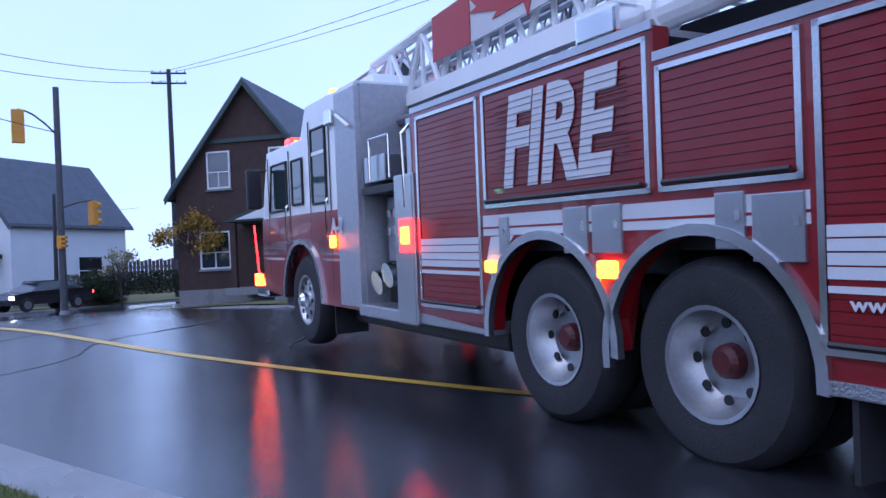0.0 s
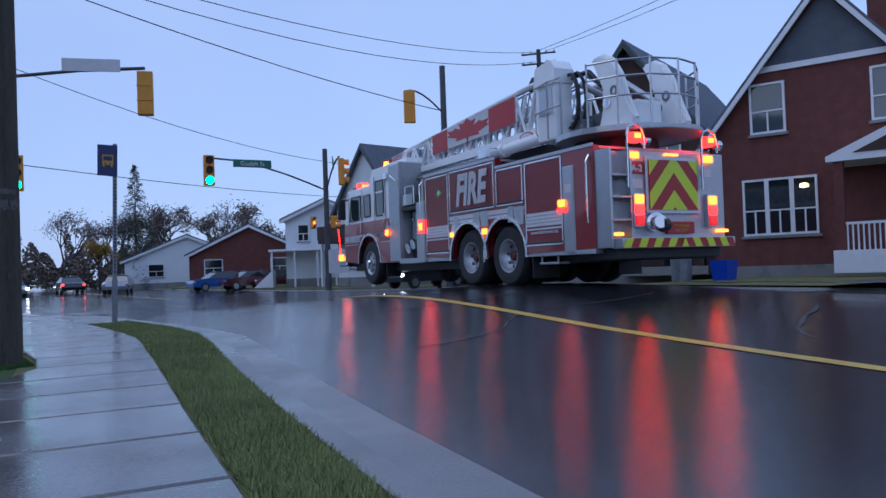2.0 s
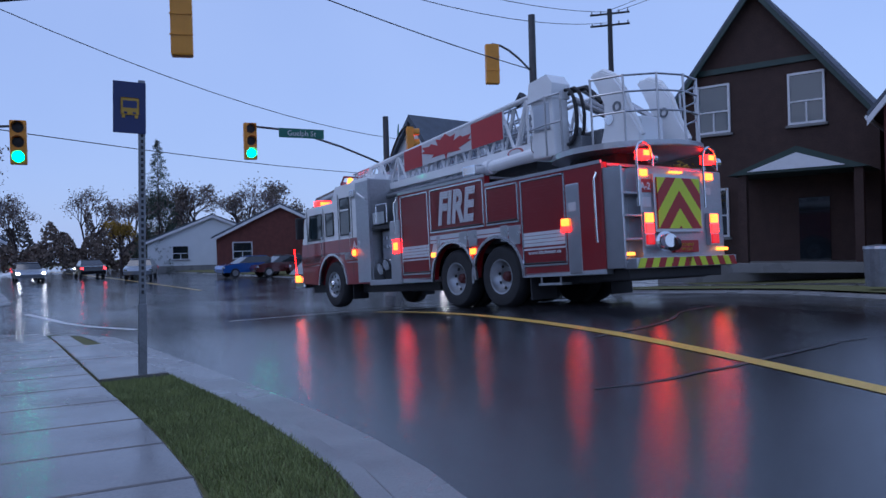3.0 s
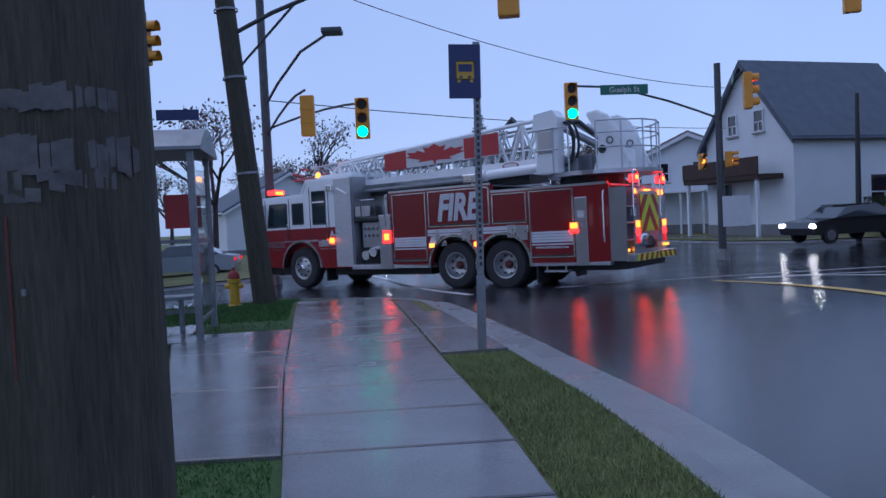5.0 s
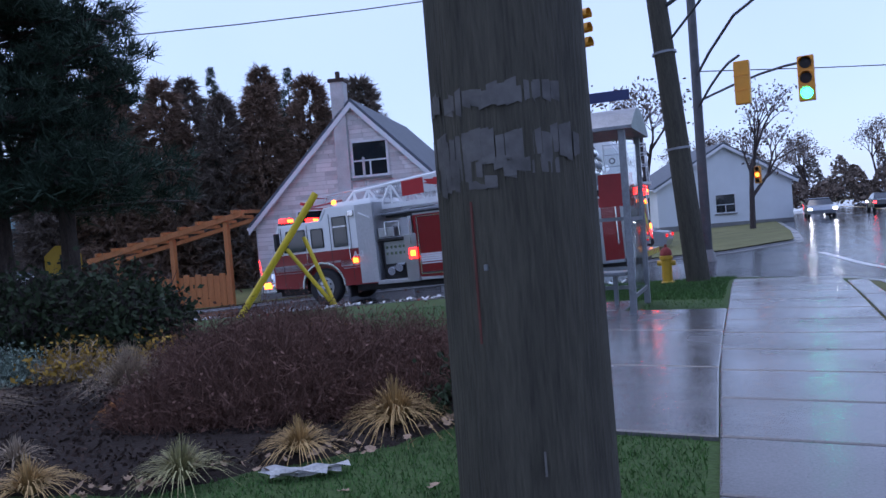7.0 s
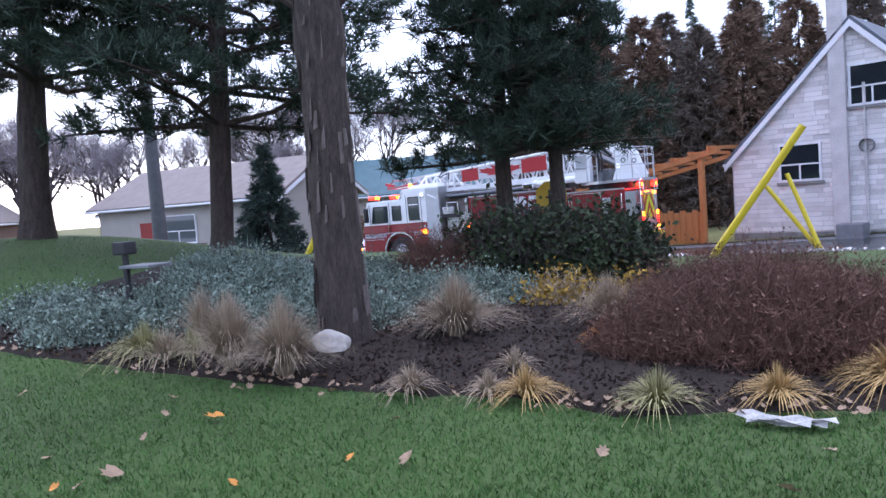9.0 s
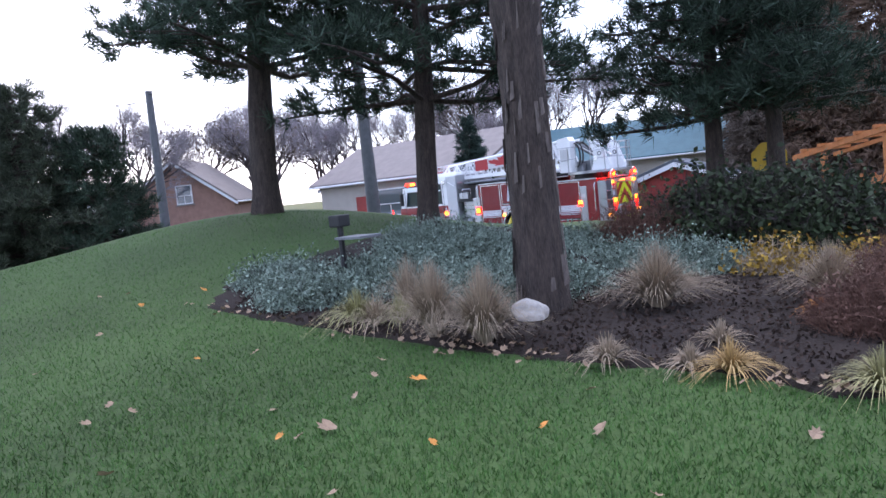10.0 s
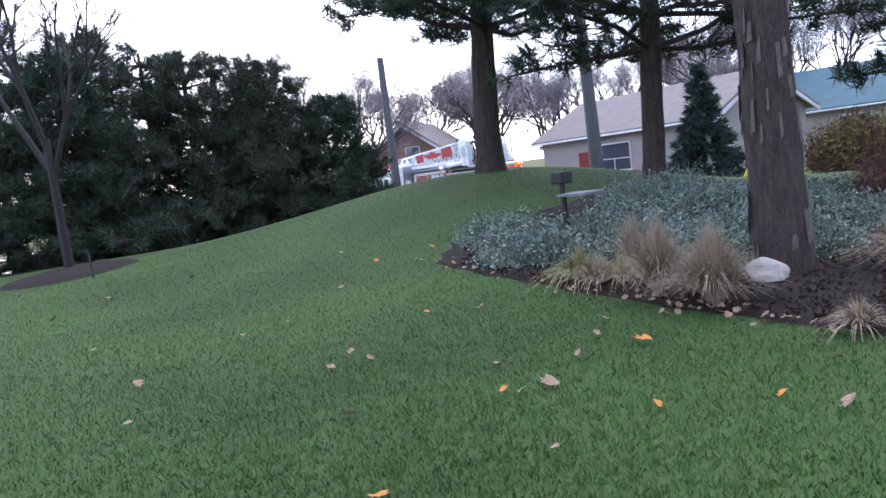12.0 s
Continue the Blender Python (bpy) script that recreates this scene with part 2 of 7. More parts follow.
M["fence_wood"] = mat("grey_fence_boards", (0.085, 0.08, 0.08), 0.8, var=0.3, scale=3, fine=20, bump=0.2)
M["car_black"] = mat("black_car_paint", (0.012, 0.012, 0.015), 0.2, var=0.05, bump=0, coat=0.8)
M["car_blue"] = mat("blue_car_paint", (0.02, 0.09, 0.33), 0.25, var=0.05, bump=0, coat=0.8)
M["car_red"] = mat("maroon_car_paint", (0.08, 0.012, 0.015), 0.25, var=0.05, bump=0, coat=0.8)
M["car_silver"] = mat("silver_car_paint", (0.34, 0.37, 0.42), 0.28, 0.4, var=0.05, bump=0, coat=0.5)
M["red_panel"] = mat("red_poster_panel", (0.40, 0.02, 0.025), 0.4, var=0.1, bump=0)
M["blue_bin"] = mat("blue_plastic_bin", (0.01, 0.05, 0.42), 0.4, var=0.1, bump=0)
M["shed_red"] = mat("red_shed_boards", (0.26, 0.035, 0.03), 0.7, var=0.2, scale=3, fine=20, bump=0.2)


# ---------------------------------------------------------------- mesh helpers
class Geo:
    """Vertices and faces of one mesh."""

    def __init__(self):
        self.v, self.f = [], []

    def add(self, vs, fs):
        k = len(self.v)
        self.v += [tuple(p) for p in vs]
        self.f += [tuple(i + k for i in f) for f in fs]
        return self

    def box(self, x0, y0, z0, x1, y1, z1, c=0.0):
        if c <= 0:
            vs = [(x, y, z) for z in (z0, z1) for y in (y0, y1) for x in (x0, x1)]
            return self.add(vs, [(0, 2, 3, 1), (4, 5, 7, 6), (0, 1, 5, 4), (2, 6, 7, 3), (0, 4, 6, 2), (1, 3, 7, 5)])
        bm = bmesh.new()
        bmesh.ops.create_cube(bm, size=1)
        for p in bm.verts:
            p.co = Vector(((x0 + x1) / 2 + p.co.x * (x1 - x0), (y0 + y1) / 2 + p.co.y * (y1 - y0), (z0 + z1) / 2 + p.co.z * (z1 - z0)))
        bmesh.ops.bevel(bm, geom=bm.edges[:], offset=c, segments=2, affect="EDGES", profile=0.6)
        bm.verts.index_update()
        self.add([p.co for p in bm.verts], [[q.index for q in f.verts] for f in bm.faces])
        bm.free()
        return self

    def tube(self, p, q, r, r2=None, n=10, caps=True):
        p, q = Vector(p), Vector(q)
        r2 = r if r2 is None else r2
        t = (q - p).to_track_quat("Z", "Y").to_matrix()
        vs = [p + t @ Vector((r * math.cos(a), r * math.sin(a), 0)) for a in [2 * math.pi * i / n for i in range(n)]]
        vs += [q + t @ Vector((r2 * math.cos(a), r2 * math.sin(a), 0)) for a in [2 * math.pi * i / n for i in range(n)]]
        fs = [(i, (i + 1) % n, n + (i + 1) % n, n + i) for i in range(n)]
        if caps:
            fs += [tuple(range(n - 1, -1, -1)), tuple(range(n, 2 * n))]
        return self.add(vs, fs)

    def path(self, pts, r, n=8):
        for a, b in zip(pts, pts[1:]):
            self.tube(a, b, r, n=n)
        return self

    def prism(self, poly, axis, a, b):
        """A polygon drawn in the plane across axis, pulled from a to b."""
        k = len(poly)
        put = {"x": lambda u, w, d: (d, u, w), "y": lambda u, w, d: (u, d, w), "z": lambda u, w, d: (u, w, d)}[axis]
        vs = [put(u, w, a) for u, w in poly] + [put(u, w, b) for u, w in poly]
        fs = [tuple(range(k)), tuple(range(2 * k - 1, k - 1, -1))] + [(i, i + k, (i + 1) % k + k, (i + 1) % k) for i in range(k)]
        return self.add(vs, fs)

    def spin(self, prof, centre, axis="x", n=28):
        """A profile of (radius, offset) turned round an axis through centre."""
        cx, cy, cz = centre
        vs = []
        for r, d in prof:
            for i in range(n):
                a = 2 * math.pi * i / n
                u, w = r * math.cos(a), r * math.sin(a)
                vs.append((cx + d, cy + u, cz + w) if axis == "x" else (cx + u, cy + w, cz + d))
        k = len(prof)
        fs = [(j * n + i, j * n + (i + 1) % n, (j + 1) * n + (i + 1) % n, (j + 1) * n + i) for j in range(k - 1) for i in range(n)]
        return self.add(vs, fs)

    def quad(self, a, b, c, d):
        return self.add([a, b, c, d], [(0, 1, 2, 3)])


def part(name, geo, material, parent=None, label="", smooth=False):
    me = bpy.data.meshes.new(name)
    if isinstance(geo, Geo):
        me.from_pydata(geo.v, [], geo.f)
    else:
        me.from_pydata(geo[0].tolist(), [], geo[1].tolist())
    bm = bmesh.new()
    bm.from_mesh(me)
    if len(bm.faces) < 6000:
        bmesh.ops.recalc_face_normals(bm, faces=bm.faces)
    bm.to_mesh(me)
    bm.free()
    if smooth:
        me.polygons.foreach_set("use_smooth", [True] * len(me.polygons))
        try:
            me.set_sharp_from_angle(angle=radians(35))
        except AttributeError:
            pass
    me.materials.append(M[material] if isinstance(material, str) else material)
    ob = new(name, me)
    ob.parent = parent
    if label:
        ob["label"] = label
    return ob


def thing(name, m, label, category, group="", kind=""):
    e = new(name)
    e.empty_display_size = 0.2
    e.matrix_world = m
    return tagged(e, label, category, group, kind)


def text_mesh(words, size, shear=0.0, bold=0.0, extrude=0.004, align="LEFT"):
    cu = bpy.data.curves.new("lettering", "FONT")
    cu.body, cu.size, cu.shear, cu.offset, cu.extrude, cu.align_x = words, size, shear, bold, extrude, align
    cu.resolution_u = 3
    ob = bpy.data.objects.new("lettering", cu)
    scene.collection.objects.link(ob)
    dg = bpy.context.evaluated_depsgraph_get()
    me = bpy.data.meshes.new_from_object(ob.evaluated_get(dg))
    g = Geo().add([p.co for p in me.vertices], [list(p.vertices) for p in me.polygons])
    bpy.data.objects.remove(ob)
    return g


def moved(geo, m):
    geo.v = [tuple(m @ Vector(p)) for p in geo.v]
    return geo


# ---------------------------------------------------------------- lie of the land
def ease(t):
    t = min(1.0, max(0.0, t))
    return t * t * (3 - 2 * t)


def lerp(y, rows):
    if y <= rows[0][0]:
        return rows[0][1]
    for (a, u), (b, w) in zip(rows, rows[1:]):
        if y <= b:
            return u + (w - u) * (y - a) / (b - a)
    return rows[-1][1]


def base_z(x, y):
    g = 0.46 * math.exp(-((x - 8.2) / 4) ** 2 - ((y - 5.5) / 7) ** 2) - 0.30 * ease((y - 11) / 10)
    return g - 0.045 * min(26, max(0, -2 - x)) * max(ease((y - 7) / 4), ease((-17 - x) / 6))


def land_z(x, y):
    mound = 1.12 * math.exp(-((x + 14.5) / 5.2) ** 2 - ((y + 0.6) / 4.6) ** 2)
    ridge = 0.30 * math.exp(-((x + 13) / 6) ** 2 - ((y + 9) / 6) ** 2)
    return base_z(x, y) + mound + ridge


def road_z(x, y):
    return base_z(x, y) - 0.06


KERB = [(-40, 1.2), (-12, 1.45), (-4.3, 1.68), (-2, 1.79), (0, 1.93), (2, 2.1), (3.5, 2.18), (5.3, 2.03), (7, 1.76), (8.5, 1.55), (12.9, 0.8), (13.6, 0.45), (14.1, 0.0)]
WALK_R = [(-40, 0.5), (-12, 0.85), (-4, 1.1), (-2, 1.15), (1, 1.26), (3.4, 1.32), (5, 1.18), (7.3, 0.87), (14, 0.05)]
WALK_L = [(-40, -1.4), (-12, -1.2), (-3, -0.85), (1.2, 0.42), (3.7, 0.05), (6.8, -0.5), (13.9, -1.55)]
STREET = [(-70, -30), (-38, -5.6), (-27.5, 4.0), (-22, 8.8), (-16, 12.4), (-10, 14.9), (-5, 15.7), (-2, 15.3), (-0.6, 14.7), (0.2, 14.0)]


def street_y(x):
    return lerp(x, STREET)


def grid_sheet(us, vs, place):
    g = Geo()
    pts = [place(u, v) for u in us for v in vs]
    n = len(vs)
    return g.add(pts, [(i * n + j, (i + 1) * n + j, (i + 1) * n + j + 1, i * n + j + 1) for i in range(len(us) - 1) for j in range(n - 1)])


def steps(a, b, s):
    k = max(1, round((b - a) / s))
    return [a + (b - a) * i / k for i in range(k + 1)]


far = steps(-600, -80, 60)[:-1] + steps(-80, 80, 6) + steps(80, 600, 60)[1:]
tagged(part("ground", grid_sheet(far, far, lambda x, y: (x, y, base_z(x, y) - 0.32)), "verge"), "dull autumn grass stretching away to the horizon", "ground", kind="structure")
xs = steps(-75, -20, 2.5)[:-1] + steps(-20, 30, 0.8) + steps(30, 70, 4)[1:]
ys = steps(-45, -15, 3)[:-1] + steps(-15, 40, 0.8) + steps(40, 200, 8)[1:]
road = tagged(part("road", grid_sheet(xs, ys, lambda x, y: (x, y, road_z(x, y))), "asphalt", smooth=True), "dark wet asphalt road that mirrors the lamps", "road", kind="structure")

cols = steps(-70, -22, 3)[:-1] + steps(-22, 0.2, 0.45)
tt = steps(0, 1, 1 / 90)
lawn = tagged(part("lawn", grid_sheet(cols, tt, lambda x, t: (x, -28 + (street_y(x) - 0.12 + 28) * t, land_z(x, -28 + (street_y(x) - 0.12 + 28) * t))), "lawn", smooth=True),
              "short green lawn rising to a low mound", "lawn", kind="structure")
rows_y = steps(-28, 14, 0.4)
tagged(part("grass_verge", grid_sheet(rows_y, [0, 0.5, 1], lambda y, s: (0.2 + (max(lerp(y, KERB) - 0.16, 0.21) - 0.2) * s, y, land_z(0.2, y) + 0.004)), "verge"),
       "worn grass strip between pavement and kerb", "verge", kind="structure")
# soil bed: outline by angle about its middle
BED = [(-7.9, -1.0), (-6.5, 0.1), (-5.3, 0.95), (-4.6, 1.45), (-3.95, 2.0), (-3.2, 2.6), (-2.7, 2.75), (-2.3, 3.3), (-1.85, 3.9), (-1.5, 4.9), (-2.2, 6.3), (-4.2, 7.2),
       (-8.5, 8.3), (-12.5, 6.0), (-12.8, 3.0), (-11.5, 1.6), (-9.8, 0.2), (-8.9, -0.8)]
bed = Geo()
mid = (-6.5, 3.2)
ring = []
for (a, b), (c, d) in zip(BED, BED[1:] + BED[:1]):
    ring += [(a + (c - a) * k / 5 + random.uniform(-.06, .06), b + (d - b) * k / 5 + random.uniform(-.06, .06)) for k in range(5)]
lv = [0.0, 0.15, 0.3, 0.45, 0.6, 0.75, 0.88, 0.97, 1.0]
for s in lv:
    for x, y in ring:
        px, py = mid[0] + (x - mid[0]) * s, mid[1] + (y - mid[1]) * s
        bed.v.append((px, py, land_z(px, py) + (0.05 if s < 0.95 else 0.03 if s < 1 else -0.02) + random.uniform(-.012, .012)))
n = len(ring)
bed.f += [(i * n + j, i * n + (j + 1) % n, (i + 1) * n + (j + 1) % n, (i + 1) * n + j) for i in range(len(lv) - 1) for j in range(n)]
tagged(part("planting_bed", bed, "soil", smooth=True), "dark bark mulch of a garden bed", "planting bed", kind="structure")


def strip(name, line, w0, w1, z, material, label, category, parent=None, zf=road_z):
    """A flat strip that follows a line of (x, y), between two offsets to its right."""
    g = Geo()
    for i, (x, y) in enumerate(line):
        a, b = line[max(0, i - 1)], line[min(len(line) - 1, i + 1)]
        d = Vector((b[0] - a[0], b[1] - a[1])).normalized()
        for w in (w0, w1):
            px, py = x + d.y * w, y - d.x * w
            g.v.append((px, py, zf(px, py) + z))
    g.f += [(2 * i, 2 * i + 1, 2 * i + 3, 2 * i + 2) for i in range(len(line) - 1)]
    ob = part(name, g, material, parent)
    return tagged(ob, label, category, kind="structure") if not parent else ob


def dense(line, s=0.7):
    out = []
    for (a, b), (c, d) in zip(line, line[1:]):
        k = max(1, int(math.hypot(c - a, d - b) / s))
        out += [(a + (c - a) * i / k, b + (d - b) * i / k) for i in range(k)]
    return out + [line[-1]]


near_kerb = dense([(lerp(y, KERB), y) for y in steps(-28, 12.9, 0.8)] + [(0.45, 13.6), (0.0, 14.1), (-0.7, 14.75), (-2, 15.3), (-5, 15.7), (-10, 14.9), (-16, 12.4), (-22, 8.8), (-27.5, 4.0), (-38, -5.6)])


def kerb(name, line, label):
    g = Geo()
    for i, (x, y) in enumerate(line):
        a, b = line[max(0, i - 1)], line[min(len(line) - 1, i + 1)]
        d = Vector((b[0] - a[0], b[1] - a[1])).normalized()
        for w, z in ((-0.17, -0.1), (-0.17, 0.012), (-0.035, 0.012), (0.0, -0.02), (0.012, -0.055), (0.34, -0.056), (0.36, -0.2)):
            px, py = x + d.y * w, y - d.x * w
            g.v.append((px, py, base_z(px, py) + z))
    k = 7
    g.f += [(i * k + j, i * k + j + 1, (i + 1) * k + j + 1, (i + 1) * k + j) for i in range(len(line) - 1) for j in range(k - 1)]
    return tagged(part(name, g, "kerb", smooth=True), label, "kerb", kind="structure")


kerb("kerb_near", near_kerb, "pale wet concrete kerb and gutter")


# far side verges, kept behind their own kerbs
east_edge = dense([(14.2, -40), (15.2, 0), (15.5, 9), (15.9, 19), (17.2, 22.3), (20, 24.5), (60, 29)])
north_edge = dense([(60, 33), (22, 32.2), (17, 33), (14.8, 35.5), (12.5, 45), (6, 90), (-4, 160)])
west_edge = dense([(-14, 160), (-7.5, 70), (-3.2, 40), (-2.2, 31), (-4, 27.6), (-9, 25.8), (-16, 22.6), (-24, 18.4), (-31, 12.6), (-38, 6.0), (-60, -16)])


def verge_sheet(name, line, away, label, mtl="verge"):
    g = Geo()
    n = 7
    for x, y in line:
        for k in range(n):
            s = (k / (n - 1)) ** 1.7
            px, py = x + away[0] * s, y + away[1] * s
            g.v.append((px, py, base_z(px, py) + 0.05 + 0.5 * s * (abs(away[0]) > 0)))
    g.f += [(i * n + j, i * n + j + 1, (i + 1) * n + j + 1, (i + 1) * n + j) for i in range(len(line) - 1) for j in range(n - 1)]
    return tagged(part(name, g, mtl, smooth=True), label, "verge", kind="structure")


verge_sheet("verge_east", east_edge, (70, 0.0), "autumn grass verge in front of brick houses")
verge_sheet("verge_north", north_edge, (60, 30), "autumn grass verge with driveways")
verge_sheet("verge_west", west_edge, (-40, 60), "grass beside the side street")
kerb("kerb_east", [(x, y) for x, y in reversed(east_edge)], "far concrete kerb")
kerb("kerb_north", [(x, y) for x, y in reversed(north_edge)], "far concrete kerb")
kerb("kerb_west", [(x, y) for x, y in reversed(west_edge)], "concrete kerb of the side street")
strip("pavement_east", dense([(15.6, -40), (16.6, 0), (16.9, 9), (17.3, 18.5)]), 0.2, 1.7, 0.13, "concrete", "pale concrete pavement across the road", "pavement")
strip("pavement_corner", dense([(16.4, 19.2), (17.9, 21.8), (20.3, 23.6), (30, 25.0)]), 0.0, 2.2, 0.135, "concrete", "wide wet concrete corner pavement", "pavement")
strip("pavement_north", dense([(24, 33.2), (17.6, 34.2), (15.6, 36.6), (13.4, 46)]), 0.3, 1.8, 0.13, "concrete", "pale concrete pavement", "pavement")
strip("driveway", dense([(14.9, 5.2), (24, 5.9)]), 0.0, 5.0, 0.20, "old_asphalt", "cracked damp driveway beside a house", "driveway")

# painted lines
strip("centre_line", dense([(5.0, -24), (5.1, -6), (5.35, 0), (5.85, 6), (6.15, 10), (6.2, 14.5)]), -0.07, 0.07, 0.006, "yellow_line", "worn yellow centre line", "road marking")
strip("lane_line", dense([(12.4, -12), (11.9, 1.5), (11.6, 9)]), -0.06, 0.06, 0.006, "white_line", "worn white lane line", "road marking")
strip("far_centre_line", dense([(5.2, 35), (2.5, 60), (-4, 110)]), -0.07, 0.07, 0.006, "yellow_line", "worn yellow centre line", "road marking")
strip("stop_line", dense([(6.9, 15.0), (12.6, 15.8)]), 0, 0.4, 0.006, "white_line", "worn white stop line", "road marking")
strip("crossing_line", dense([(1.5, 14.8), (-1.0, 24.5)]), 0, 0.18, 0.006, "white_line", "worn white crossing line", "road marking")
strip("crossing_line", dense([(3.4, 16.0), (13.2, 19.0)]), 0, 0.18, 0.006, "white_line", "worn white crossing line", "road marking")
arrow = Geo()
for poly in ([(7.9, 12.0), (8.1, 12.0), (8.1, 15.4), (7.9, 15.4)], [(8.1, 14.6), (7.3, 14.9), (7.3, 15.5), (6.9, 14.7), (7.3, 14.0), (7.3, 14.5), (8.0, 14.3)]):
    arrow.add([(x, y, road_z(x, y) + 0.008) for x, y in poly], [tuple(range(len(poly)))])
tagged(part("turn_arrow", arrow, "white_line"), "white turn arrow painted on the road", "road marking", kind="structure")
cracks = Geo()
for x, y, a in ((5.2, 1.6, 0.3), (6.1, -1.8, 1.0), (4.3, 4.2, -0.4), (3.5, 0.4, 0.2), (5.6, 6.0, 0.1)):
    for k in range(9):
        nx, ny = x + 0.3 * math.cos(a), y + 0.3 * math.sin(a)
        w = random.uniform(0.012, 0.035)
        cracks.quad((x, y - w, road_z(x, y) + 0.004), (nx, ny - w, road_z(nx, ny) + 0.004), (nx, ny + w, road_z(nx, ny) + 0.004), (x, y + w, road_z(x, y) + 0.004))
        x, y, a = nx, ny, a + random.uniform(-0.3, 0.3)
tagged(part("tar_seams", cracks, "dark"), "black tar seams in the asphalt", "road seam", kind="structure")

# near pavement: slabs as pieces
pavement = tagged(new("pavement"), "wet pale concrete pavement in square slabs", "pavement", kind="structure")


def slab(xa, xb, ya, yb, sk=0.0, parent=pavement, top=0.03):
    """A slab between two y values; xa and xb are functions of y."""
    g = Geo()
    e = 0.012
    a, b = ya + e, yb - e
    vs = []
    for z, k in ((-0.05, 0), (top - 0.008, 0), (top, 0.012)):
        for y, s in ((a + k, 0), (b - k, 1)):
            for x in (xa(y) + k, xb(y) - k):
                vs.append((x, y, base_z(x, y) + z))
    g.add(vs, [(0, 1, 3, 2), (4, 5, 1, 0), (5, 7, 3, 1), (7, 6, 2, 3), (6, 4, 0, 2), (8, 9, 5, 4), (9, 11, 7, 5), (11, 10, 6, 7), (10, 8, 4, 6), (8, 10, 11, 9)])
    return part("slab", g, "concrete", parent)


wy = -15.55
while wy < 13.3:
    wl_ = 0.87
    slab(lambda y: lerp(y, WALK_L), lambda y: lerp(y, WALK_R), wy, wy + wl_)
    wy += wl_
for y0, y1 in ((7.5, 9.2), (9.2, 10.9)):
    slab(lambda y: lerp(y, WALK_R) + 0.03, lambda y: lerp(y, KERB) - 0.17, y0, y1)
slab(lambda y: lerp(y, WALK_R) + 0.03, lambda y: lerp(y, WALK_R) + 0.3, 10.9, 13.0)
for y0, y1 in ((4.45, 6.3), (6.3, 8.1), (8.1, 9.75)):
    slab(lambda y: lerp(y, WALK_L) - (0.62 + (y - 4.4) * 0.16), lambda y: lerp(y, WALK_L) - 0.008, y0, y1)
slab(lambda y: -3.9 - (y - 7) * 0.1, lambda y: -2.0 - (y - 6) * 0.25, 5.6, 9.0)
slab(lambda y: -4.4, lambda y: lerp(y, WALK_L) - 1.25, 9.05, 10.9)


